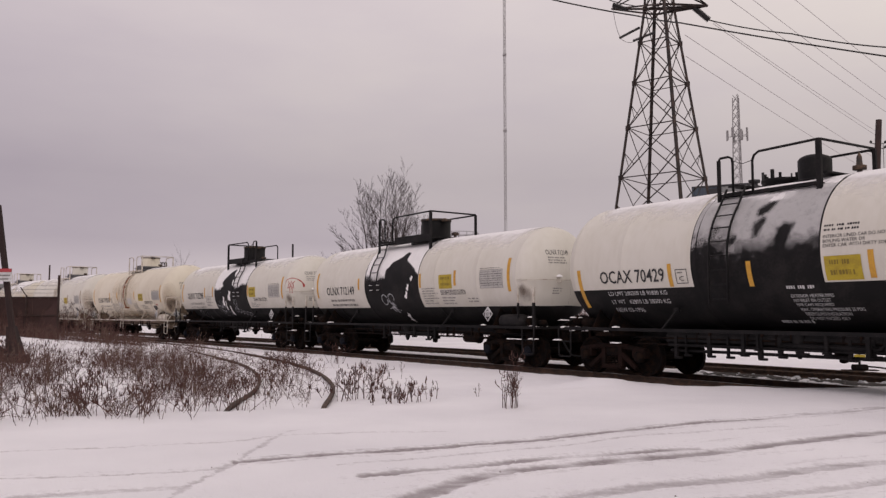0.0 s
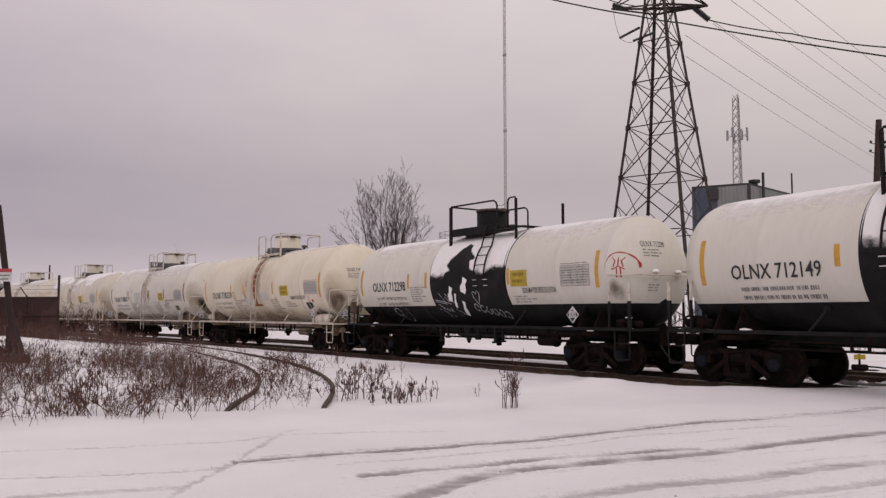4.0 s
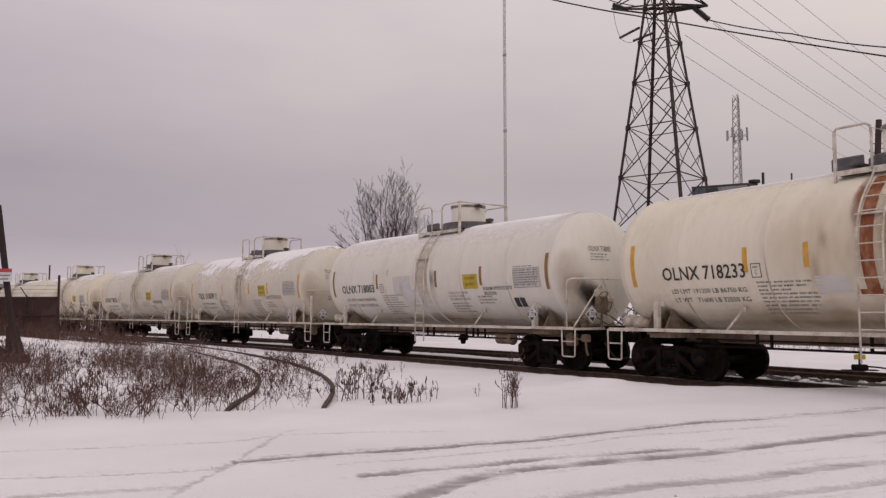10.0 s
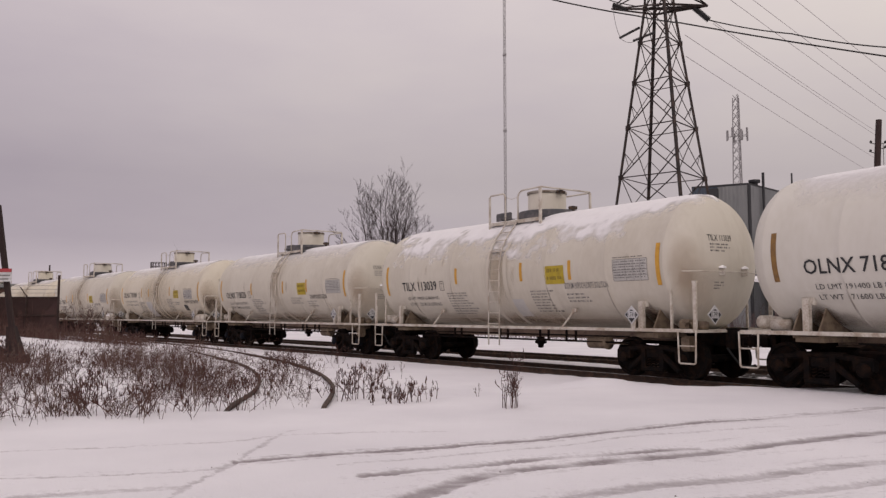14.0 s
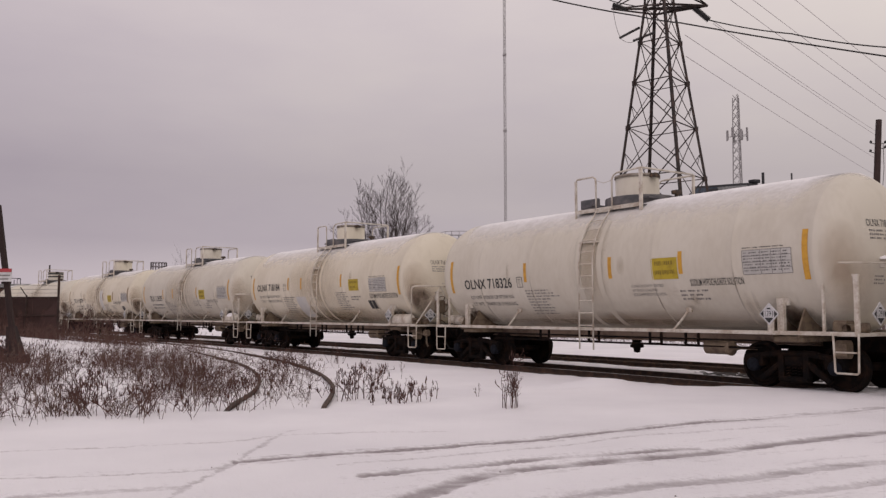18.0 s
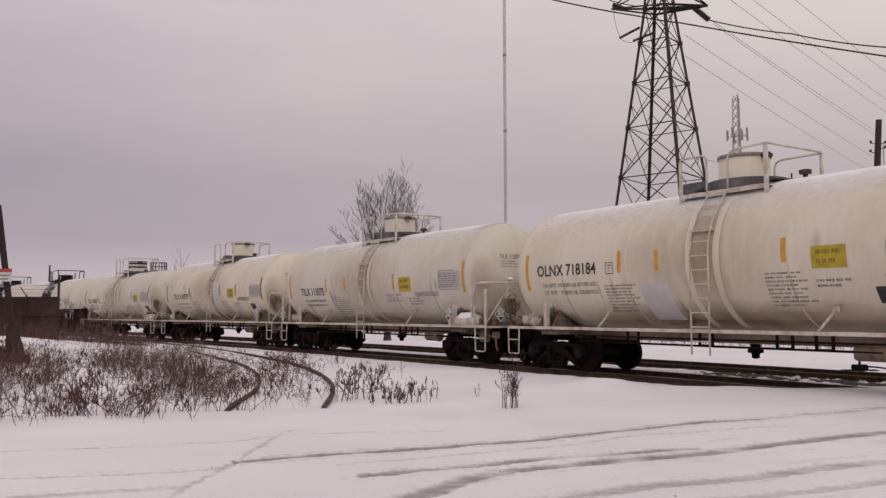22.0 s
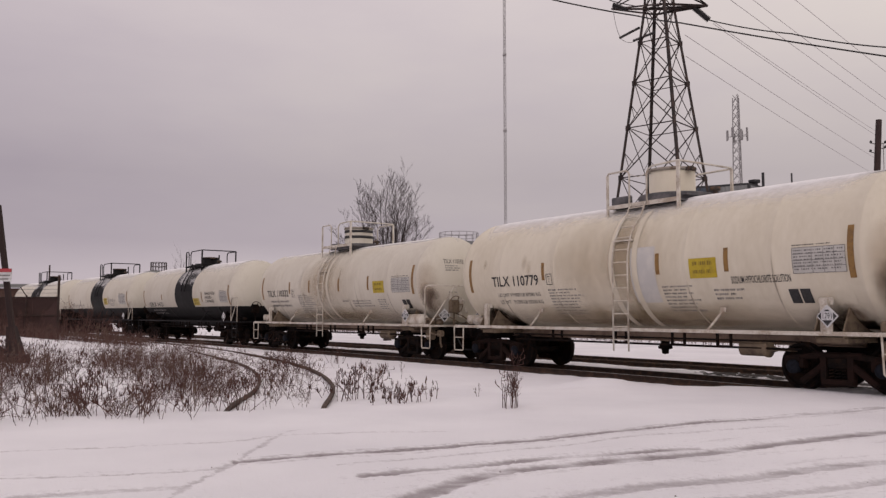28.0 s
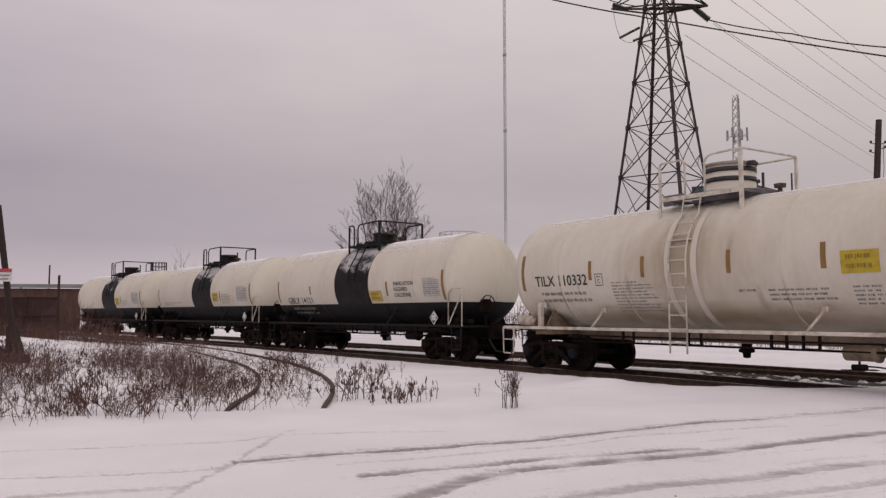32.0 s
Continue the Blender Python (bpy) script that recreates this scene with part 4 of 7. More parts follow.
        manway = part("manway", Shape().lathe([(-0.05, 0.36), (0.1, 0.36), (0.1, 0.42), (0.17, 0.42), (0.2, 0.0)], "z", (-1.15, 0.15, top), 22), BLACK, car, "black bolted manway cover")
        for a in range(6):
            part("bolt", lambda: Shape().rod((0, 0, 0.14), (0, 0, 0.28), 0.03, 6), BLACK, manway, at=pose(-1.15 + 0.36 * math.cos(a * 1.047), 0.15 + 0.36 * math.sin(a * 1.047), top), key="manway bolt")
        return
    low = part("dome", Shape().lathe([(-0.12, r), (0.02, r), (0.02, r + 0.04), (0.06, r + 0.04), (0.06, r), (h - 0.02, r), (h, r - 0.03), (h + 0.01, 0.0)], "z", (dx, 0, top), 36), PAINT.get(k, WHITE) if style == "white" else BLACK, car)
    part("dome_rim", Shape().lathe([(h - 0.06, r + 0.008), (h - 0.06, r + 0.025), (h + 0.012, r + 0.025), (h + 0.022, r - 0.1)], "z", (dx, 0, top), 36), LINING if style != "white" else RIMGREY, low)
    part("hinge", Shape().box(dx + r + 0.05, -0.1, top + h - 0.04, 0.22, 0.12, 0.09, chamfer=0.02).rod((dx + r + 0.1, -0.2, top + h - 0.05), (dx + r + 0.1, 0.05, top + h - 0.05), 0.05, 10), LINING, low)
    if style == "white":
        part("toe_plate", Shape().lathe([(-0.1, r + 0.02), (-0.1, r + 0.34), (0.1, r + 0.34), (0.12, r + 0.32), (0.12, r + 0.02)], "z", (dx + 0.1, 0, top + 0.02), 30, smooth=False), DARKGREY, car, "dark grey dome skirt")
        part("valve_box", Shape().box(lad - 1.15, -0.25, top + 0.15, 0.62, 0.1, 0.26, pose(0, 0, 0, 0, 0, 0), chamfer=0.03), DARKGREY, car, "dark grey upright plate")
    else:
        part("toe_plate", Shape().lathe([(-0.14, r + 0.02), (-0.14, r + 0.36), (0.06, r + 0.36), (0.08, r + 0.02)], "z", (dx, 0, top + 0.02), 30, smooth=False), BLACK, car)
    if k == 10:
        for z in (h - 0.42, h - 0.2):
            part("black_hoop", Shape().lathe([(z, r + 0.01), (z, r + 0.016), (z + 0.1, r + 0.016), (z + 0.1, r + 0.01)], "z", (dx, 0, top), 36), INK, low)
    vx = x1 + 0.2 if style == "white" else (dx + 0.95 if not turned else dx + 0.8)
    part("relief_valve", Shape().lathe([(-0.08, 0.09), (0.06, 0.09), (0.06, 0.05), (0.14, 0.05), (0.15, 0.12), (0.23, 0.13), (0.25, 0.05), (0.25, 0.0)], "z", (vx, 0.1, top), 14), LINING, car)


def ladder(car, x, iron, style, k):
    """Rails that leave the deck's edge straight and then lie along the flank."""
    def rail(u):
        pts = [(u, -0.97, 4.13)]
        for a in np.linspace(radians(46 if style == "white" else 38), radians(2), 10):
            p = flank(u, Z_TANK + R_TANK * math.sin(a), 0.075)
            pts.append((u, p[1], p[2]))
        if foot < Z_TANK:
            pts += [(u, -R_TANK - 0.075, Z_TANK - 0.2), (u, -R_TANK - 0.075, foot)]
        return pts

    w = 0.235
    foot = 0.62 if style == "white" else {0: 1.7}.get(k, 2.72)
    pts = rail(0)
    for u in (-w, w):
        part("ladder_rail", Shape().pipe([(u, p[1], p[2]) for p in pts], 0.02 if style == "white" else 0.024, 6), iron, car, at=pose(x + NUDGE, 0, 0))
    run = [0.0]
    for p, q in zip(pts[:-1], pts[1:]):
        run.append(run[-1] + math.dist(p, q))
    d = 0.12
    while d < run[-1]:
        y, z = np.interp(d, run, [p[1] for p in pts]), np.interp(d, run, [p[2] for p in pts])
        part("rung", lambda: Shape().rod((-w, 0, 0), (w, 0, 0), 0.014, 6), iron, car, at=pose(x + NUDGE, float(y), float(z)), key=("rung", style))
        d += 0.3
    if style == "white":
        p = flank(0, Z_TANK + R_TANK * math.sin(radians(20)), 0.05)
        part("ladder_shelf", Shape().box(x + NUDGE, p[1], p[2], 0.62, 0.09, 0.03), iron, car)
    elif k in (1, 2):
        for z in (2.45, 2.28):
            for u in (-0.24, 0.24):
                p = flank(x + u, z, 0.04)
                part("grip", Shape().box(p[0], p[1], z, 0.12, 0.08, 0.025), iron, car)
                part("grip_snow", Shape().box(p[0], p[1], z + 0.022, 0.11, 0.07, 0.02, chamfer=0.008), CARSNOW, car)


def underbody(car, k, iron, style):
    for e in (-1, 1):
        turn = pose(0, 0, 0, 0, 0, 0 if e > 0 else 180)
        part("stub_sill", lambda: Shape().box(5.2, 0, 0.93, 3.1, 0.42, 0.36, chamfer=0.03).box(6.72, 0, 0.93, 0.1, 0.7, 0.46), STEEL, car, at=turn, key="sill")
        part("coupler", coupler, STEEL, car, at=turn @ pose(6.68, 0, 0), key="coupler")
        part("brake_hose", lambda: Shape().pipe([(6.7, -0.35, 0.72), (6.85, -0.36, 0.55), (7.0, -0.33, 0.36), (7.16, -0.22, 0.33), (7.23, -0.1, 0.36)], 0.025, 7), OLDRUBBER, car, at=turn, key="hose")

        def bolster():
            s = Shape()
            for x in (-0.28, 0.28):
                q = [(x, -1.36, 1.02), (x, 1.36, 1.02), (x, 1.40, 1.12)] + [(x, 1.12 * math.cos(a) / 0.87, 2.6 - 1.46 * math.sin(a)) for a in np.linspace(0.62, 2.52, 9)] + [(x, -1.40, 1.12)]
                n = len(q)
                s.add(q + [(a + 0.03, b, c) for a, b, c in q], [tuple(range(n)), tuple(range(2 * n - 1, n - 1, -1))] + [(i, i + n, (i + 1) % n + n, (i + 1) % n) for i in range(n)])
            s.box(0, 0, 0.99, 0.62, 2.5, 0.1)
            s.box(0, 0, 0.84, 0.4, 0.4, 0.22)
            return s
        part("tank_saddle", bolster, STEEL if style != "white" else TANGEAR, car, at=pose(e * BOGIE, 0, 0), key=(style == "white", "bolster"))
        part("end_platform", lambda: Shape().box(6.5, 0, 1.1, 0.42, 2.86, 0.06), iron, car, at=turn, key=(style, "endplat"))

        if style == "dark":
            part("end_railing", lambda: Shape().pipe([(6.05, -1.43, 1.12), (6.05, -1.43, 2.15), (6.2, -1.43, 2.25), (6.72, -1.43, 2.25), (6.72, -1.43, 1.1)], 0.022).rod((6.05, -1.43, 1.12), (6.7, -1.43, 2.1), 0.02, 6), RAILWHITE, car, at=turn, key="darkrail")
        elif e > 0 and k in (3, 4, 7, 8, 9, 10):
            near = 6.18 if k == 8 else 6.4
            part("end_railing", Shape().pipe([(near, -1.43, 1.12), (near, -1.43, 2.26), (near + 0.05, -1.43, 2.35), (near + 0.16, -1.42, 2.38), (6.82, -1.36, 2.38), (6.9, -1.25, 2.38), (6.92, 1.25, 2.38), (6.84, 1.36, 2.38), (6.5, 1.43, 2.34), (6.44, 1.43, 2.2), (6.44, 1.43, 1.12)], 0.024), iron, car, "white pipe railing round the end")
            for n, (p, q) in enumerate((((6.6, -1.40, 1.13), (6.91, -0.62, 2.36)), ((6.91, -0.62, 2.36), (6.9, -0.1, 1.5)), ((6.9, 0.6, 1.1), (6.92, 0.6, 2.37)))):
                part("railing_brace", lambda: Shape().rod(p, q, 0.021, 6), iron, car, key=(style, "railbrace", n))
        if style != "dark" and k not in (3, 4, 7, 9, 10) and k:
            tall = RAILWHITE
            for y in (-1.41, 1.41):
                for x, w in ((6.04, 0.045), (6.67, 0.085)):
                    z0 = 1.1 if style == "white" else 1.78
                    part("stanchion", lambda: Shape().box(0, 0, (z0 + 2.17) / 2, w, 0.05, 2.17 - z0, chamfer=0.01).box(0, 0, 2.18, w * 1.35, 0.07, 0.03), tall, car, at=turn @ pose(x, y, 0), key=("stanchion", style, w))
                    if style == "black":
                        part("stanchion_foot", lambda: Shape().box(0, 0, 1.44, w, 0.05, 0.68), BLACK, car, at=turn @ pose(x, y, 0), key=("stanfoot", w))

            def grab():
                return [(CYL + HEAD * math.sqrt(max(0.0, 1 - (y / (R_TANK * 1.02)) ** 2)) + 0.1, y, 2.42) for y in np.linspace(-1.45, 1.45, 19)]
            part("head_grab_rail", Shape().pipe(grab(), 0.016, 6), tall, car, at=turn)
            for i in (6, 11):
                p = grab()[i]
                part("grab_bracket", Shape().box(p[0] - 0.04, p[1], p[2], 0.14, 0.05, 0.16, chamfer=0.01), tall, car, at=turn)
                part("bracket_snow", Shape().lathe([(0, 0.09), (0.04, 0.08), (0.07, 0.0)], "z", (p[0] - 0.04, p[1], p[2] + 0.08), 9), CARSNOW, car, at=turn)
        for y in (-1.44, 1.44):
            def step():
                s = Shape().pipe([(-0.24, 0, 1.12), (-0.22, 0, 0.43), (-0.19, 0, 0.4), (0.19, 0, 0.4), (0.22, 0, 0.43), (0.24, 0, 1.12)], 0.02)
                return s.rod((-0.2, 0, 0.78), (0.2, 0, 0.78), 0.016, 6)
            part("sill_step", step, iron, car, at=turn @ pose(6.46, y, 0), key=(style, "step"))
            if style == "white":
                part("side_bracket", lambda: Shape().box(0, 0, 1.42, 0.14, 0.09, 0.66).box(0, 0.07, 1.72, 0.27, 0.06, 0.14), RAILWHITE, car, at=turn @ pose(-5.15 + 10.3, 0, 0) @ pose(0, -1.37 if y < 0 else 1.37, 0, 0, 0, 0 if y < 0 else 180), key="bracket")
    for y in (-1.43, 1.43):
        part("side_sill", lambda: Shape().box(0, 0, 1.115, 13.3, 0.05, 0.075).box(0, 0.03, 1.085, 13.3, 0.09, 0.012), iron if style == "white" else BLACK, car, at=pose(0, y, 0), key=(style, "sidesill"))
    for x in (-3.2, 2.55):
        part("sill_brace", lambda: Shape().rod((0, -1.43, 1.12), (0.3, -1.27, 1.55), 0.028, 7).box(0.3, -1.25, 1.57, 0.14, 0.06, 0.1), iron if style == "white" else BLACK, car, at=pose(x, 0, 0), key=(style, "brace"))
    part("centre_sill", lambda: Shape().box(0, 0, 0.955, 10.6, 0.5, 0.2, chamfer=0.02).box(0, 0, 0.845, 10.6, 0.62, 0.018), BUFFSILL if style == "white" else BLACK, car, key=("centresill", style == "white"))
    part("brake_pipe", lambda: Shape().rod((-4.4, -0.95, 0.93), (4.4, -0.95, 0.93), 0.02, 6), STEEL, car, key="pipe")
    part("pull_rod", lambda: Shape().rod((-4.4, -0.93, 0.78), (4.4, -0.93, 0.78), 0.024, 6), STEEL, car, key="pull rod")
    rnd = random.Random(40 + k)
    for x in (-2.6, -0.5, 1.4, 2.3) if style == "white" else (-2.6, -1.5, -0.4, 0.9, 2.1, 3.3):
        x += rnd.uniform(-0.25, 0.25)
        part("hanger", lambda: Shape().box(0, -0.93, 0.95, 0.045, 0.05, 0.34).box(0.17, -0.93, 0.80, 0.34, 0.04, 0.03).box(0.34, -0.93, 0.95, 0.045, 0.05, 0.34), STEEL, car, at=pose(x, 0, 0), key="hanger")
    part("bottom_outlet", lambda: Shape().lathe([(1.14, 0.22), (1.0, 0.22), (0.98, 0.12), (0.72, 0.11), (0.70, 0.17), (0.64, 0.17), (0.62, 0.09), (0.52, 0.08), (0.5, 0.0)], "z", (0.2, 0, 0), 16), STEEL, car, key="outlet")
    part("brake_cylinder", lambda: Shape().lathe([(-0.35, 0.0), (-0.34, 0.15), (0.2, 0.15), (0.24, 0.17), (0.3, 0.17), (0.34, 0.08), (0.5, 0.03), (0.9, 0.03), (0.9, 0.0)], "x", (3.3, -0.8, 0.76), 16), TANGEAR if style == "white" else STEEL, car, key=(style == "white", "cyl"))
    if k in (3, 7, 10, 8, 1):
        snowy = k == 8
        part("air_reservoir", lambda: Shape().lathe([(-0.52, 0.0), (-0.5, 0.1), (-0.44, 0.19), (-0.38, 0.205), (0.38, 0.205), (0.44, 0.19), (0.5, 0.1), (0.52, 0.0)], "x", (5.68, -1.24, 1.27), 20), RAILWHITE if style == "white" else BLACK, car, key=(style, "reservoir"))
        if snowy:
            part("snow_lump", lambda: Shape().lathe([(-0.46, 0.0), (-0.42, 0.1), (-0.3, 0.16), (0.1, 0.17), (0.3, 0.15), (0.42, 0.08), (0.44, 0.0)], "x", (5.68, -1.26, 1.36), 18), CARSNOW, car, key="lump")
    if style == "black":
        for x, z0, w in ((-1.3, 0.66, 0.07), (-0.95, 0.76, 0.05), (0.55, 0.74, 0.06), (1.35, 0.66, 0.08), (1.7, 0.7, 0.06)):
            part("bracket", Shape().box(x, -1.1, (z0 + 1.1) / 2, w, 0.06, 1.1 - z0).box(x, -1.1, z0, w * 2.2, 0.12, 0.05), BLACK, car)
        part("heater_pipe", lambda: Shape().pipe([(-0.5, -1.0, 0.86), (0.3, -1.0, 0.85), (1.5, -1.0, 0.84), (1.6, -1.0, 0.9), (1.6, -0.9, 1.1)], 0.045, 8), BLACK, car, key="heater")
        part("steam_trap", lambda: Shape().lathe([(0.6, 0.03), (0.63, 0.05), (0.72, 0.08), (0.95, 0.14), (1.1, 0.14)], "z", (-0.15, -0.9, 0), 12), BLACK, car, key="trap")
        part("smear", patch(6.0, 6.4, 1.76, 2.35, 0.005, 6, 8), SMEAR, car)
        if k == 0:
            rnd = random.Random(15)
            part("heater_tray", Shape().box(0.3, 0, 0.93, 7.6, 1.9, 0.26, chamfer=0.06), BLACK, car)
            for z, y in ((0.78, -0.98), (0.66, -0.9)):
                part("heater_pipe", Shape().rod((-3.4, y, z), (4.0, y, z), 0.035, 8), BLACK, car)
            for i in range(16):
                x = -3.3 + i * 0.47 + rnd.uniform(-0.1, 0.1)
                z0 = rnd.choice((0.5, 0.56, 0.62, 0.7))
                part("pipe_hanger", Shape().box(x, -0.95, (z0 + 1.0) / 2, rnd.uniform(0.04, 0.11), 0.06, 1.0 - z0).box(x + 0.06, -0.96, z0, 0.16, 0.1, 0.05, chamfer=0.015), BLACK, car)
    # hand brake on the leading head
    def hand_brake():
        s = Shape().lathe([(-0.02, 0.26), (0.0, 0.285), (0.02, 0.26)], "x", (6.9, -0.55, 1.78), 24)
        for a in range(5):
            w = a * 1.2566
            s.rod((6.9, -0.55, 1.78), (6.93, -0.55 + 0.26 * math.cos(w), 1.78 + 0.26 * math.sin(w)), 0.015, 5)
        s.box(6.78, -0.55, 1.72, 0.18, 0.3, 0.42, chamfer=0.05)
        return s.rod((6.78, -0.55, 1.1), (6.78, -0.55, 1.6), 0.03, 6)
    if k not in (1, 2, 5, 6):
        part("hand_brake", hand_brake, TANGEAR if style == "white" else STEEL, car, key=(style == "white", "handbrake"))
    part("valve_gear", lambda: Shape().box(6.25, -1.12, 1.24, 0.26, 0.3, 0.24, chamfer=0.05).lathe([(0, 0.09), (0.2, 0.1), (0.22, 0.0)], "y", (6.4, -1.3, 1.2), 12).box(6.2, -1.05, 0.82, 0.22, 0.24, 0.34, chamfer=0.06).lathe([(-0.1, 0.0), (-0.1, 0.1), (0.12, 0.1), (0.12, 0.0)], "x", (6.5, -0.95, 1.22), 12), TANGEAR if style == "white" else STEEL, car, at=None, key=(style == "white", "gear"))
    if k in (3, 4, 7, 8, 9, 10, 0):
        part("brake_rod", lambda: Shape().pipe([(6.35, -1.05, 1.3), (6.6, -0.9, 1.5), (6.78, -0.6, 1.55), (6.8, -0.2, 1.4), (6.8, 0.2, 1.2)], 0.022, 6).pipe([(6.3, -1.2, 1.18), (6.6, -1.15, 1.36), (6.84, -0.8, 1.4), (6.86, -0.4, 1.2)], 0.018, 6), TANGEAR if style == "white" else STEEL, car, key=(style == "white", "rods"))
        part("brake_housing", lambda: Shape().box(6.72, -0.55, 2.02, 0.16, 0.24, 0.2, chamfer=0.04).box(6.76, -0.3, 1.62, 0.1, 0.12, 0.5, chamfer=0.03).lathe([(-0.06, 0.0), (-0.06, 0.1), (0.06, 0.1), (0.06, 0.0)], "x", (6.84, -0.3, 1.86), 14), RAILWHITE if style == "white" else STEEL, car, "cream brake housing" if style == "white" else "", key=(style == "white", "housing"))
        part("angle_cock", lambda: Shape().box(6.62, -0.98, 0.86, 0.2, 0.16, 0.2, chamfer=0.05).pipe([(6.62, -0.98, 0.78), (6.66, -1.0, 0.55), (6.7, -0.98, 0.42)], 0.03, 7).pipe([(6.3, -1.2, 0.9), (6.7, -1.2, 0.82), (6.95, -1.15, 0.8)], 0.018, 6), TANGEAR if style == "white" else STEEL, car, key=(style == "white", "cock"))
    part("triple_valve", lambda: Shape().box(-6.3, -0.8, 1.3, 0.55, 0.3, 0.26, chamfer=0.06).lathe([(-0.15, 0.0), (-0.15, 0.13), (0.2, 0.13), (0.24, 0.0)], "y", (-6.45, -0.9, 1.32), 14).lathe([(-0.2, 0.0), (-0.2, 0.11), (0.2, 0.11), (0.22, 0.0)], "x", (-6.0, -1.0, 1.27), 14), RAILWHITE if style == "white" else STEEL, car, key=(style == "white", "triple"))


def trucks(car, k):
    caps = CAPBLUE if k in (1, 2, 6, 9, 10, 7) else STEEL
    for b in (1, -1):
        truck = part("truck", lambda: Shape().box(0, 0, 0.56, 0.38, 2.1, 0.26, chamfer=0.05).box(0, 0, 0.72, 0.5, 0.6, 0.1).box(0.45, 0, 0.36, 0.12, 1.4, 0.12).box(-0.45, 0, 0.36, 0.12, 1.4, 0.12), STEEL, car, at=pose(b * BOGIE, 0, 0), key="truck")
        for y in (-1.0, 1.0):
            part("side_frame", side_frame, RUSTSTEEL if k in (0, 9) else STEEL, truck, at=pose(0, y, 0), key=("sideframe", k in (0, 9)))
            part("spring_nest", spring_nest, STEEL, truck, at=pose(0, y, 0), key="springs")
            for a in (-0.89, 0.89):
                part("bearing", lambda: Shape().lathe([(-0.13, 0.0), (-0.13, 0.1), (-0.1, 0.135), (0.08, 0.135), (0.08, 0.0)], "y", (0, 0, 0), 18), caps, truck, at=pose(a, y * 1.02, 0.457, 0, 0, 0 if y < 0 else 180), key=("bearing", caps.name))
        axles = [part("wheelset", wheelset, STEEL, truck, at=pose(a, 0, 0.457), key="wheelset") for a in (-0.89, 0.89)]
        BOGIES.append((truck, k, b, axles))


def snow_layer(car, mat, *args, **kw):
    cap = snow_cap(*args, **kw)
    ob = part("snow_cover", cap, mat, car)
    ob.data.attributes.new("cover", "FLOAT", "POINT").data.foreach_set("value", cap.cover)


# outlines on the black bands from which the snow has slid
SLID = {0: [[(-0.64, 3.5), (-0.52, 3.7), (-0.42, 3.72), (-0.5, 3.55)], [(-0.72, 2.98), (-0.66, 3.26), (-0.52, 3.32), (-0.56, 3.02)], [(-0.22, 2.78), (-0.14, 3.1), (0.02, 3.24), (0.18, 3.2), (0.12, 3.02), (0.04, 2.76)], [(-1.3, 2.9), (-1.24, 3.06), (-1.1, 3.04), (-1.14, 2.9)]],
        1: [[(-0.9, 2.4), (-0.81, 2.69), (-0.76, 2.95), (-0.5, 3.21), (-0.11, 3.34), (0.05, 3.53), (0.27, 3.51), (0.27, 3.31), (0.67, 3.08), (1.02, 2.8), (1.3, 2.66), (1.3, 2.4)]],
        2: [[(-0.85, 2.4), (-0.69, 2.73), (-0.49, 2.81), (-0.68, 2.99), (-0.44, 3.21), (-0.1, 3.48), (0.01, 3.55), (0.23, 3.52), (0.31, 3.34), (0.72, 3.11), (0.44, 3.07), (0.53, 2.78), (0.8, 2.7), (1.0, 2.4)]]}


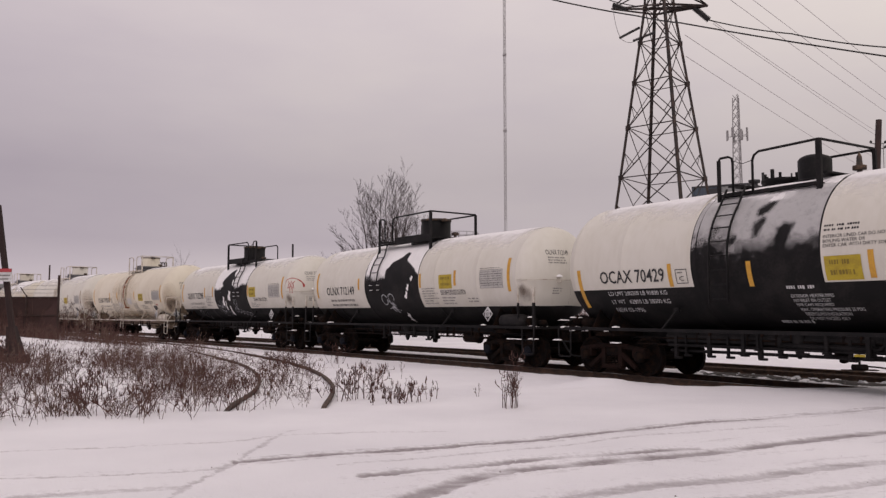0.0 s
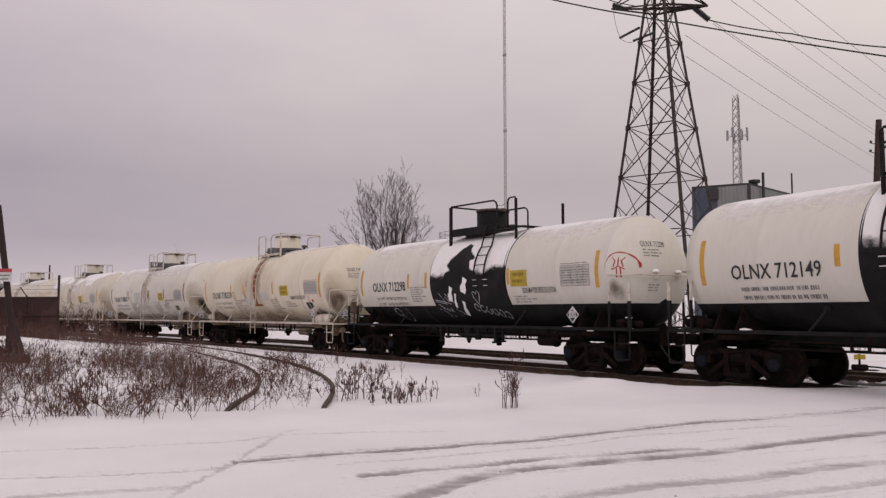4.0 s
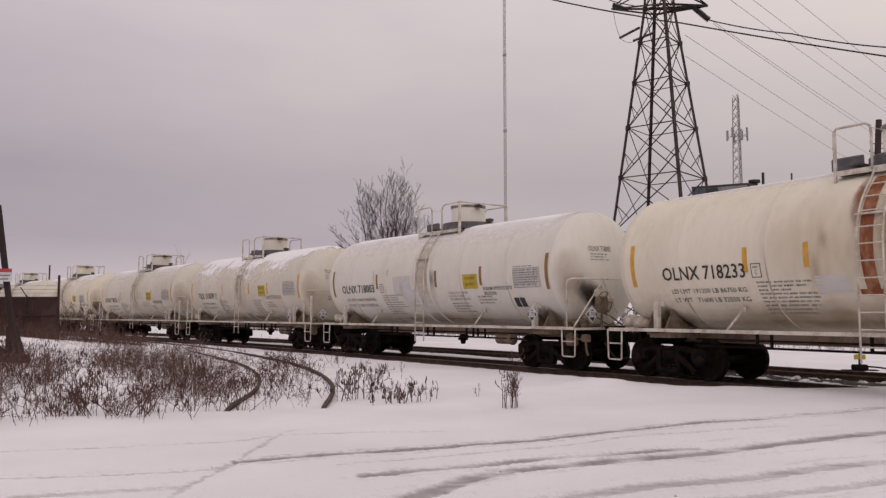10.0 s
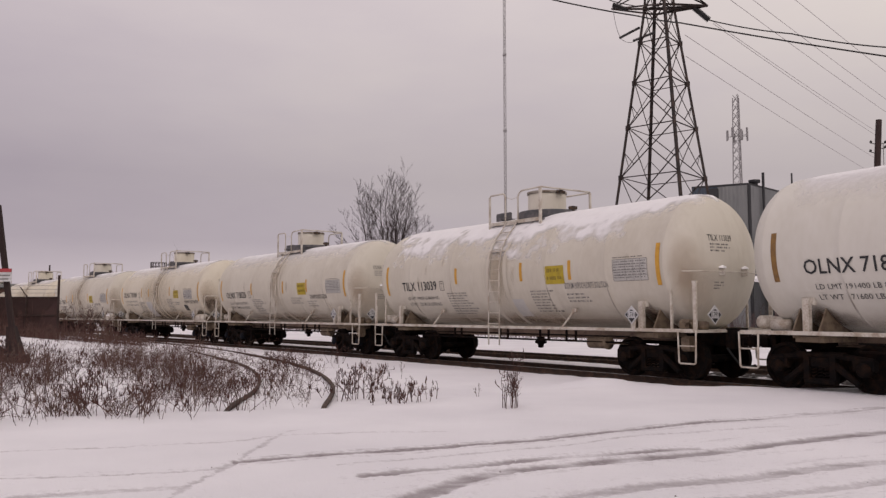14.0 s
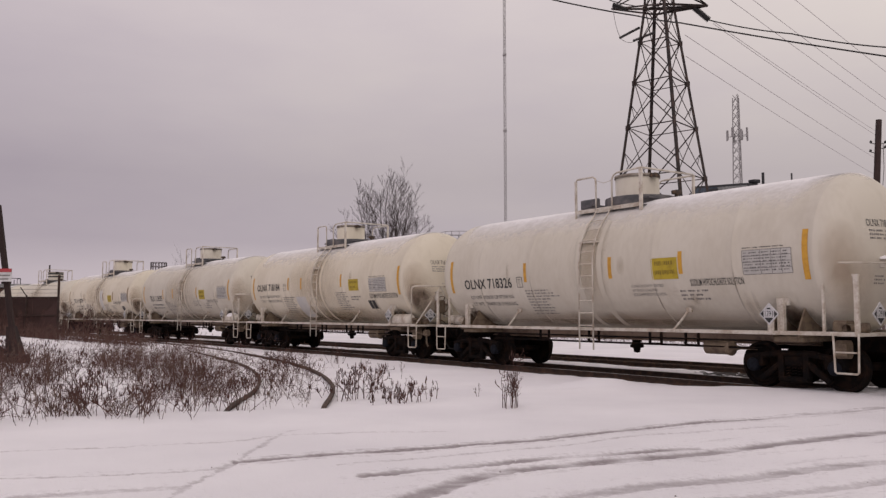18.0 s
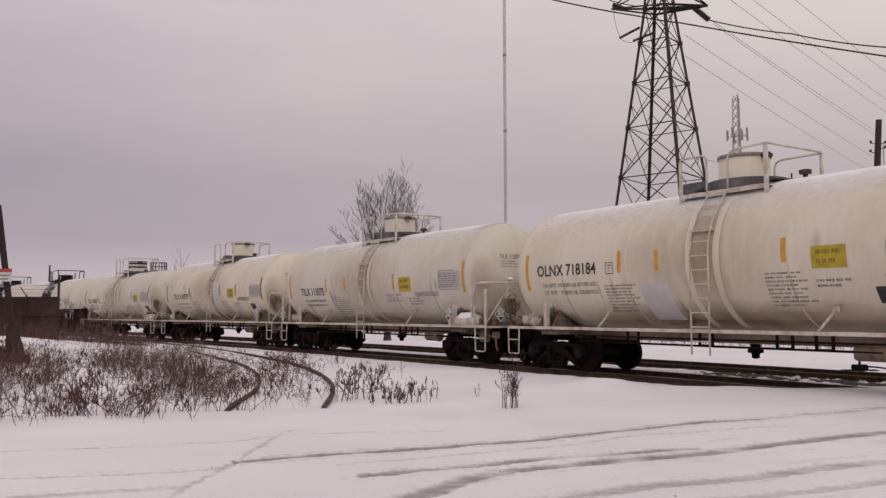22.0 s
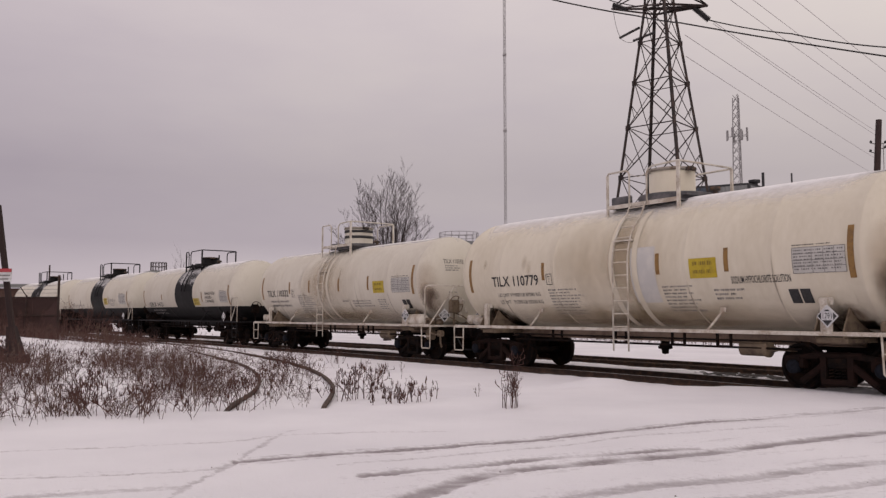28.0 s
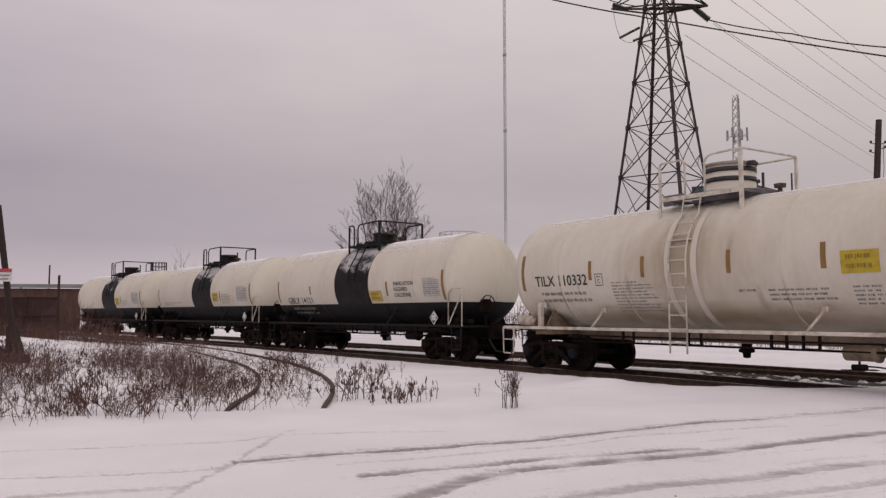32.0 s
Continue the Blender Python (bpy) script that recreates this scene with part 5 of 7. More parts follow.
def snow_for(car, k):
    lo, hi = (BANDS[k][0] + NUDGE + 0.03, BANDS[k][1] + NUDGE - 0.03) if k in BANDS else (0, 0)
    if k == 0:
        snow_layer(car, THINFROST, 0.6, 82, 0.25, x0=lo, x1=hi, thick=0.006, soft=0.25, bare=SLID[0])
        snow_layer(car, FROST, 3.3, 40, 0.6, x0=lo, x1=hi, thick=0.02, soft=0.5)
        snow_layer(car, DUSTING, 3, 52, 0.3, x0=hi + 0.08, x1=6.2, thick=0.03, soft=0.9)
        snow_layer(car, DUSTING, 5, 50, 0.3, x0=-6.2, x1=lo - 0.08, thick=0.03, soft=0.9)
    elif k in (1, 2):
        snow_layer(car, FROST, 2.2 * k, 86 if k == 1 else 87, 0.13 if k == 1 else 0.2, x0=lo, x1=hi, thick=0.012, soft=0.3, bare=SLID[k])
        snow_layer(car, DUSTING, k + 3, 50, 0.3, x0=hi + 0.08, x1=6.2, thick=0.03, soft=0.9)
        snow_layer(car, DUSTING, k + 5, 50, 0.3, x0=-6.2, x1=lo - 0.08, thick=0.03, soft=0.9)
    elif style_of(k) == "dark":
        snow_layer(car, THINFROST, k * 2.3, 62, 0.7, x0=lo, x1=hi, thick=0.006, soft=0.4)
        snow_layer(car, DUSTING, k * 1.7, 48, 0.2, x0=hi + 0.08, x1=6.2, thick=0.03, soft=1.1)
        snow_layer(car, DUSTING, k * 1.9, 48, 0.2, x0=-6.2, x1=lo - 0.08, thick=0.03, soft=1.1)
    else:
        reach, rough = {3: (30, 0.9), 4: (56, 0.7), 5: (64, 1.3), 6: (56, 0.8), 7: (58, 0.8), 8: (48, 0.9), 9: (48, 0.8), 10: (30, 1.0)}[k]
        snow_layer(car, DUSTING, k * 1.7, reach, rough * (0.5 if k == 5 else 0.22), thick={3: 0.02, 5: 0.055, 10: 0.015}.get(k, 0.035), soft=1.1 if k != 5 else 0.5)
    if k in (0, 1, 2):
        rnd = random.Random(k)
        for i in range(34):
            e = rnd.choice((-1, 1))
            x, y, z = rnd.choice(((6.5, -0.9, 1.13), (6.5, -1.35, 1.13), (6.9, -0.55, 1.3), (6.3, -1.1, 1.38), (5.2, -1.2, 1.05), (7.0, -0.2, 1.02), (4.6, -1.43, 1.155), (6.7, -1.43, 0.8)))
            part("snow_lump", lambda: Shape().lathe([(0, 0.1), (0.025, 0.085), (0.04, 0.0)], "z", (0, 0, 0), 9), CARSNOW, car, at=pose(e * (x + rnd.uniform(-0.12, 0.12)), y + rnd.uniform(-0.1, 0.1), z, 0, 0, rnd.uniform(0, 90)) @ Matrix.Scale(rnd.uniform(0.3, 1.0), 4), key="ledge snow")


def painted(car, k, style):
    lay = LAYOUT[k]
    strip = DIMBAR if lay.get("dim") else ORANGE
    for x, z0, z1 in lay.get("strips", [(-5.75, 2.1, 3.05), (5.75, 2.13, 3.08)]):
        part("reflector_strip", patch(x - 0.06, x + 0.06, z0, z1), strip, car, "dull brown reflector strip" if lay.get("dim") else "orange reflector strip")
    for x, z0, z1 in lay["bars"]:
        part("reflector_strip", patch(x - 0.055, x + 0.055, z0, z1), strip, car)
    a, b, c, d = lay["sign"]
    sign = part("warning_sign", patch(a, b, c, d, 0.008), YELLOW, car, "yellow enamel sign with ochre lines")
    tagged(part("sign_print", bars(a + 0.1, b - 0.08, c + 0.0, d - 0.07, 2, k, 0.1, 0.012), OCHRE, sign), kind="stuff")
    mark, weights = WRITING[k]
    if "mark" in lay and mark:
        q = lay["mark"]
        part("car_mark", letters(mark, *q, bold=0.009), INK, car, "black stencilled car mark")
        if k < 11:
            part("end_mark", on_head(letters(mark, -0.78, -0.06, 3.12, 3.26, raw=True)), INK, car)
            tagged(part("end_print", on_head(bars(-0.74, -0.12, 2.84, 3.06, 3, k + 60, 0.3, raw=True)), FADED, car), kind="stuff")
            tagged(part("end_print", on_head(bars(-0.62, -0.3, 2.0, 2.2, 3, k + 70, 0.3, raw=True)), FADED, car), kind="stuff")
    if "mark" in lay:
        a, b, c, d = lay["mark"]
        ink = CHALK if k == 0 else DARKPRINT
        if weights:
            for i, line in enumerate(weights):
                w = (b - a) * (0.9 if i < 2 else 0.45)
                tagged(part("weight_stencil", letters(line, a + 0.16, a + 0.16 + w, c - 0.28 - i * 0.19, c - 0.185 - i * 0.19), ink, car), kind="stuff")
        else:
            tagged(part("weight_stencil", bars(a + 0.16, b, c - 0.5, c - 0.16, 2, k + 5, 0.08), FADED, car), kind="stuff")
    if "box" in lay:
        a, b, c, d = lay["box"]
        s = Shape()
        for q in ((a, b, d - 0.015, d), (a, b, c, c + 0.015), (a, a + 0.015, c, d), (b - 0.015, b, c, d)):
            w = patch(*q, 0.007)
            s.add(w.v, w.f)
        w = letters("C", a + 0.09, b - 0.09, c + 0.06, c + 0.16)
        s.add(w.v, w.f)
        w = bars(a + 0.05, b - 0.05, d - 0.12, d - 0.06, 1, 3, 0.1)
        part("plate_box", s.add(w.v, w.f), INK, car)
    if "table" in lay:
        a, b, c, d = lay["table"]
        tab = part("test_table", patch(a, b, c, d - 0.06), PANELGREY, car, "grey stencilled test table")
        grid = bars(a + 0.03, b - 0.03, c + 0.03, d - 0.1, 7, k + 9, 0.05, 0.01)
        for u in (0.0, 0.38, 0.6, 0.8, 1.0):
            w = patch(a + u * (b - a) - 0.005, a + u * (b - a) + 0.005, c, d - 0.06, 0.011)
            grid.add(w.v, w.f)
        for v in (0.0, 0.25, 0.5, 0.75, 1.0):
            z = c + v * (d - 0.06 - c)
            w = patch(a, b, z - 0.005, z + 0.005, 0.011)
            grid.add(w.v, w.f)
        tagged(part("table_print", grid, FADED, tab), kind="stuff")
        tagged(part("table_heading", bars(a, b, d - 0.04, d, 1, k + 11, 0.3), INK, tab), kind="stuff")
    if "load" in lay:
        text, q = lay["load"]
        part("load_name", letters(text, *q, bold=0.004), INK if k not in (5, 8) else FADED, car)
    for i, q in enumerate(lay.get("print", STD_PRINT)):
        if i == 1 and k in (6, 8):
            continue
        if i == 1 and k == 4:
            q = (q[0], q[1], 1.5, 1.82)
        tagged(part("small_print", bars(*q, max(1, int((q[3] - q[2]) / 0.07)), k * 7 + i, 0.45), FADED if k not in (0,) else INK, car), kind="stuff")
    if k == 0:
        for i, (line, x0, x1) in enumerate((("EXTERIOR HEATER PIPES", -0.04, 0.84), ("NO INLET OR OUTLET", -0.02, 0.74), ("PIPE CAPS REQUIRED", 0.0, 0.76), ("MAX. OPERATING PRESSURE 25 PSIG", 0.03, 1.3), ("FIBERGLASS INSULATION", 0.07, 1.0), ("DO NOT EXCEED 400 F", 0.1, 0.9))):
            tagged(part("stencil_line", letters(line, x0, x1, 1.80 - i * 0.085, 1.86 - i * 0.085), CHALK, car), kind="stuff")
        for i, (line, x0, x1) in enumerate((("INTERIOR LINED CAR DO NOT", 0.8, 2.0), ("BOILING WATER OR", 0.8, 1.6), ("ENTER CAR WITH DIRTY SOLED", 0.8, 2.1))):
            tagged(part("stencil_line", letters(line, x0, x1, 2.86 - i * 0.085, 2.92 - i * 0.085), INK, car), kind="stuff")
    if k in (4, 6, 8):
        for i, line in enumerate(("CONDUCTIVITY TESTED", "AT EACH LOADING", "SEE SHIPPERS RECORDS")):
            tagged(part("stencil_line", letters(line, 1.35, 2.3 if i != 1 else 2.1, 2.09 - i * 0.095, 2.15 - i * 0.095), FADED, car), kind="stuff")
    for i, q in enumerate(lay.get("white", [])):
        tagged(part("small_print", bars(*q, max(1, int((q[3] - q[2]) / 0.075)), k * 7 + i, 0.4), CHALK, car), kind="stuff")
    for q in lay.get("patches", []):
        part("primer_patch", patch(*q, 0.004), GREYPATCH, car, "grey repainted patch")
    if "squares" in lay:
        a, b, c, d = lay["squares"]
        m = (a + b) / 2
        part("black_square", patch(a, m - 0.015, c, d), INK, car)
        part("black_square", patch(m + 0.015, b, c, d), INK, car)
    # hazard diamond on its holder, beside the sill
    x, z = lay["placard"]
    sz = 0.215

    def diamond(g):
        return Shape().add([(0, -0.015, -g), (g, -0.015, 0), (0, -0.015, g), (-g, -0.015, 0), (0, 0.0, -g), (g, 0, 0), (0, 0, g), (-g, 0, 0)], [(0, 1, 2, 3), (7, 6, 5, 4), (0, 4, 5, 1), (1, 5, 6, 2), (2, 6, 7, 3), (3, 7, 4, 0)])
    edge = INK if style == "dark" else CHALK
    for px, py, turn in ((x, -1.50, 0), (6.86, -1.0, 84)):
        if turn and style != "white":
            continue
        pl = part("placard", lambda: diamond(sz), CHALK, car, "white and black hazard diamond", at=pose(px, py, z, 0, 0, turn), key="diamond")
        tagged(part("placard_print", lambda: Shape().add([(-0.1, -0.02, -0.075), (0.1, -0.02, -0.075), (0, -0.02, -0.18)], [(2, 1, 0)]).add([(-0.185, -0.02, 0), (-0.115, -0.02, 0.07), (-0.115, -0.02, -0.07)], [(0, 2, 1)]).add([(0.185, -0.02, 0), (0.115, -0.02, -0.07), (0.115, -0.02, 0.07)], [(0, 2, 1)]).add([(-0.05, -0.02, 0.09), (0.05, -0.02, 0.09), (0.03, -0.02, 0.12), (-0.03, -0.02, 0.12)], [(0, 1, 2, 3)]), INK, pl, key="dprint"), kind="stuff")
        num = {1: "1824", 2: "1824", 10: "1789"}.get(k, "1791" if k < 11 else "")
        if num and ("num", num) not in SHARED:
            w = letters(num, 0, 0.17, 2.55, 2.66)
            n = Shape().add([(p[0] - 0.085 - NUDGE, -0.02, p[2] - 2.6) for p in w.v], w.f)
            SHARED["num", num] = n.mesh("placard_number", INK)
        if num:
            part("placard_number", None, None, pl, key=("num", num))
    if style == "white":
        part("placard_holder", lambda: Shape().box(0, -1.46, 1.32, 0.13, 0.03, 0.42), RAILWHITE, car, at=pose(x, 0, 0), key="holder")


def wear(car, k, style):
    if style == "white":
        part("grime", patch(-6.0, -4.3, 1.12, 1.62, 0.003), GRIME, car)
        part("grime", patch(4.4, 6.0, 1.12, 1.66, 0.003), GRIME, car)
        part("grime", patch(5.9, 6.62, 1.3, 3.3, 0.003, 8, 12), HAZE, car)
        part("grime", patch(-5.9, 5.9, 1.14, 1.58, 0.002), HAZE, car)
        if k != 10:
            part("grime", patch(-6.2, 6.2, 1.12, 1.36, 0.0025), HAZE, car)
        rnd = random.Random(300 + k)
        for x in (-5.12, LAYOUT[k]["placard"][0] + 0.16):
            if k != 10:
                part("saddle_pad", patch(x - 0.19, x + 0.24, 1.66, 1.88, 0.01), PAINT.get(k, WHITE), car)
            part("drip", patch(x - 0.28, x + 0.35, 1.2, 1.75, 0.013, 4, 6), DRIP, car, "brown drips below the pad")
        for x in (-4.3, -2.1, 2.1, 4.2):
            part("seam_stain", patch(x - 0.03 - NUDGE, x + 0.03 - NUDGE, 1.2, 2.1 + 0.9 * rnd.random(), 0.014, 2, 10), SEAM, car)
        for i in range(5):
            x, z = rnd.uniform(-5.4, 5.2), rnd.uniform(1.9, 3.4)
            part("drip", patch(x, x + rnd.uniform(0.08, 0.3), z - rnd.uniform(0.3, 0.9), z, 0.004, 2, 8), YELLOWING, car)
        if k in (3, 7, 9, 10):
            part("film", patch(-5.9, 5.9, 1.13, 1.8, 0.0035), TAN, car, "tan road film along the belly")
        if k == 9:
            part("grime", patch(-5.8, -4.2, 1.13, 1.75, 0.006), SOOT, car)
        if k in (3, 7, 9, 8, 10):
            part("film", patch(-2.6, 2.2, 1.3, 4.0, 0.002, 12, 14), YELLOWING, car)
    if k == 4:
        part("grime", patch(LAYOUT[4]["ladder"] + 0.15, LAYOUT[4]["ladder"] + 0.85, 2.15, 2.95, 0.008, 6, 8), SMUDGE, car)
        part("spill", patch(6.32, 6.6, 1.3, 2.5, 0.005, 8, 10), SOOT, car, "black spill running down the head")
    if k in (3, 7, 9, 10):
        part("smear", patch(6.02, 6.5, 1.25, 2.45, 0.005, 6, 8), SMEAR, car)
        part("smear", patch(6.3, 6.52, 1.75, 2.3, 0.006, 6, 8), SMEAR, car)
    if k == 3:
        part("red_label", patch(4.95, 5.1, 1.96, 2.05), REDPAINT, car, "small red label")
    if k == 3:
        part("rusty_strap", patch(-0.22, 0.02, 1.9, 3.95, 0.01, 2, 16), RUST, car, "rusted flat strap")
        part("rusty_strap", patch(-0.36, 0.42, 1.82, 1.92, 0.012, 4, 1), RUST, car)
        part("rust_run", patch(-0.5, -0.2, 2.9, 4.1, 0.004, 4, 14), RUSTRUN, car)
        part("rust_run", patch(0.05, 0.5, 1.9, 4.0, 0.004, 4, 14), YELLOWING, car)
    elif style == "white":
        # doubler bands that carry the ladder
        part("barrel_strap", patch(LAYOUT[k]["ladder"] - 0.42, LAYOUT[k]["ladder"] - 0.26, 1.2, 4.05, 0.012, 1, 20), PAINT.get(k, WHITE), car)
        part("barrel_strap", patch(LAYOUT[k]["ladder"] + 0.3, LAYOUT[k]["ladder"] + 0.46, 1.2, 4.05, 0.012, 1, 20), PAINT.get(k, WHITE), car)
        part("film", patch(LAYOUT[k]["ladder"] - 0.8, LAYOUT[k]["ladder"] + 0.8, 1.3, 4.05, 0.003, 6, 16), YELLOWING, car)
    if k == 1:
        part("spray_scrawl", ribbon(arc_pts(-0.92, 1.97, 0.17, 0.17, 20, 370), 0.04), SPRAY, car, "pale sprayed rings")
        part("spray_scrawl", ribbon(arc_pts(-0.5, 2.02, 0.17, 0.14, -40, 230), 0.04), SPRAY, car)
        rnd = random.Random(4)
        for i in range(9):
            x, z = rnd.uniform(-0.8, -0.4), rnd.uniform(1.68, 1.95)
            part("spray_scrawl", ribbon([(x, z), (x + rnd.uniform(0.02, 0.14), z - rnd.uniform(0.02, 0.1)), (x + rnd.uniform(0.1, 0.24), z - rnd.uniform(0.1, 0.24))], rnd.uniform(0.025, 0.06)), SPRAY, car, "pale sprayed scrawl")
        part("spray_scrawl", ribbon([(-0.85, 1.66), (-0.6, 1.7), (-0.4, 1.64), (-0.2, 1.6)], 0.025), SPRAY, car)
        for x, z, w, h in ((0.87, 2.62, 0.05, 0.09), (0.63, 2.31, 0.05, 0.14), (0.47, 2.06, 0.08, 0.16), (-0.02, 1.4, 0.08, 0.1), (-0.12, 1.27, 0.07, 0.06)):
            part("snow_blot", ribbon([(x - w, z - h * 0.3), (x - w * 0.3, z), (x + w * 0.3, z + h * 0.3), (x + w, z + h)], 0.14, 0.012), CARSNOW, car)
    if k == 2:
        hx, hz = 0.78, 1.98
        part("spray_heart", ribbon([(hx, hz - 0.22), (hx - 0.13, hz), (hx - 0.15, hz + 0.12), (hx - 0.06, hz + 0.17), (hx, hz + 0.08), (hx + 0.08, hz + 0.18), (hx + 0.17, hz + 0.12), (hx + 0.13, hz - 0.02), (hx, hz - 0.22)], 0.035), SPRAY, car, "sprayed heart")
        rnd = random.Random(9)
        for i in range(15):
            x, z = rnd.uniform(-1.35, -0.35), rnd.uniform(1.6, 2.25)
            part("spray_scrawl", ribbon([(x, z), (x + rnd.uniform(0.15, 0.5), z - rnd.uniform(0.05, 0.3))], 0.03), SPRAY, car, "pale sprayed scrawl")
        for i in range(6):
            part("spray_scrawl", ribbon(arc_pts(0.6 + i * 0.24, 1.68 - i * 0.045, 0.09, 0.1, i * 40, i * 40 + 300, 10), 0.04), SPRAY, car)
        part("spray_scrawl", ribbon(arc_pts(-3.85, 1.55, 0.18, 0.13, 0, 350), 0.03), SPRAY, car)
        part("spray_scrawl", ribbon([(-3.8, 1.46), (-3.68, 1.3), (-3.6, 1.2)], 0.03), SPRAY, car)
        part("spray_scrawl", ribbon(arc_pts(-3.6, 1.5, 0.38, 0.26, 40, -80), 0.025), SPRAY, car)
        for x, z, w in ((0.28, 2.32, 0.19), (-0.46, 2.08, 0.14), (0.0, 1.64, 0.11), (-0.3, 1.88, 0.07)):
            part("snow_blot", ribbon([(x - 0.08, z - 0.2), (x - 0.02, z - 0.06), (x + 0.03, z + 0.06), (x + 0.1, z + 0.22)], w * 1.6, 0.012), CARSNOW, car)
        cx, cz, w = 6.3, 2.66, 0.31
        part("red_drawing", ribbon(arc_pts(cx, cz - 0.05, w, 0.36, 0, 180), 0.035), REDPAINT, car, "red sprayed tree drawing")
        part("red_drawing", ribbon([(cx - w, cz - 0.05), (cx - 0.1, cz - 0.1), (cx, cz - 0.02), (cx + 0.1, cz - 0.1), (cx + w, cz - 0.05)], 0.035), REDPAINT, car)
        for q in (-0.1, 0.0, 0.09):
            part("red_drawing", ribbon([(cx + q, cz - 0.05), (cx + q * 0.6, cz + 0.1), (cx + q * 1.3, cz + 0.19)], 0.03), REDPAINT, car)
        part("red_drawing", ribbon([(cx - 0.03, cz - 0.05), (cx - 0.03, cz - 0.3)], 0.03), REDPAINT, car)
        part("red_drawing", ribbon([(cx + 0.04, cz - 0.05), (cx + 0.05, cz - 0.3)], 0.03), REDPAINT, car)


def style_of(k):
    return STYLE.get(k, "white")


CENTRES = [-75.1, -60.8, -46.3, -31.8, -17.33, -2.87, 11.6, 26.07, 40.43, 54.8, 69.41, 84.7, 99.25, 113.9]
BOGIE = 5.2
CARS, BOGIES = [], []


def tank_car(k):
    set_barrel(k)
    style = style_of(k)
    iron = RAILWHITE if style == "white" else BLACK
    car = tagged(new("tank_car"), LABELS[k], "tank car", "tank cars of the train")
    part("tank", tank_shell(BELOW.get(k), tuple(b + NUDGE for b in BANDS[k]) if k in BANDS else None), [PAINT.get(k, WHITE), BLACK], car)
    platform_parts(car, iron, style, k)
    ladder(car, LAYOUT[k]["ladder"], iron, style, k)
    underbody(car, k, iron, style)
    trucks(car, k)
    painted(car, k, style)
    wear(car, k, style)
    snow_for(car, k)
    CARS.append((car, CENTRES[k]))


for car_number in range(14):
    tank_car(car_number)


# ---- pylon, masts, poles and wires ----
LATTICE = material("weathered_lattice_steel", (0.018, 0.013, 0.012), (0.06, 0.036, 0.028), rough=0.75, scale=3)
PALESTEEL = material("galvanised_steel", (0.20, 0.19, 0.19), (0.30, 0.29, 0.29), rough=0.6, scale=2)
GLASSBLACK = material("dark_insulator", (0.02, 0.018, 0.018), rough=0.35)
WIREDARK = material("dark_cable", (0.012, 0.011, 0.011), rough=0.7)
WIREGREY = material("grey_conductor", (0.17, 0.16, 0.17), rough=0.6)
WIREPALE = material("pale_thin_wire", (0.33, 0.31, 0.32), rough=0.6)
POLEWOOD = material("creosoted_pole_wood", (0.022, 0.011, 0.010), (0.045, 0.024, 0.02), rough=0.9, scale=4, fine=40, stretch=(1, 1, 0.1), bump=0.3)


def strut(parent, name, a, b, w, mat=LATTICE):
    """An angle-iron member between two points."""
    a, b = Vector(a), Vector(b)
    d = b - a
    q = d.to_track_quat("X", "Z").to_matrix().to_4x4()
    s = Shape().box(0, 0, w / 2, d.length, w, w * 0.22).box(0, w / 2, 0, d.length, w * 0.22, w)
    return part(name, s, mat, parent, at=Matrix.Translation((a + b) / 2) @ q)


def transmission_tower():
    cx, cy = 13.56, 50.0
    tower = tagged(new("transmission_tower"), "dark steel lattice power pylon with strain insulators", "pylon")
    tower.matrix_basis = pose(cx, cy, 0, 0, 0, 4.5)
    levels = [-0.3, 2.7, 6.4, 9.8, 12.92, 15.76, 18.33, 20.5, 22.5, 24.5, 27.0]

    def half(z):
        return 4.24 - 0.162 * z if z < 20.5 else max(0.5, 0.92 - 0.06 * (z - 20.5))

    def corner(i, z):
        a = i * math.pi / 2
        return Vector((half(z) * math.cos(a), half(z) * math.sin(a), z))
    for i in range(4):
        strut(tower, "leg", corner(i, levels[0]), corner(i, 20.5), 0.15)
        strut(tower, "leg", corner(i, 20.5), corner(i, levels[-1]), 0.14)
        for lo, hi in zip(levels[:-1], levels[1:]):
            a, b, c, d = corner(i, lo), corner(i + 1, lo), corner(i, hi), corner(i + 1, hi)
            strut(tower, "brace", a, d, 0.052)
            strut(tower, "brace", b, c, 0.052)
            strut(tower, "ring_beam", c, d, 0.052)
            if lo < 15 and lo > 2:
                m = (a + b) / 2
                cross = (a + d + b + c) / 4
                strut(tower, "redundant_brace", (a + (d - a) * 0.25), a + (c - a) * 0.5, 0.036)
                strut(tower, "redundant_brace", (b + (c - b) * 0.25), b + (d - b) * 0.5, 0.036)
            part("gusset", lambda: Shape().box(0, 0, 0, 0.32, 0.05, 0.3), LATTICE, tower, at=Matrix.Translation(c) @ pose(0, 0, 0, 0, 0, i * 90 + 135), key="gusset")
    for z in (20.5, 24.5):
        for e in (-1, 1):
            tip = Vector((e * 2.95, 0.0, z + 0.12)) if z < 22 else Vector((e * 3.4, 0, z))
            turn = pose(0, 0, 0, 0, 0, -10.5)
            tip = turn @ tip
            for i in range(4):
                strut(tower, "cross_arm", corner(i, z), tip, 0.1)
            for i in (0, 2):
                strut(tower, "cross_arm", corner(i, z + 2.1 if z < 22 else z + 2.0), tip, 0.07)
    return tower


transmission_tower()


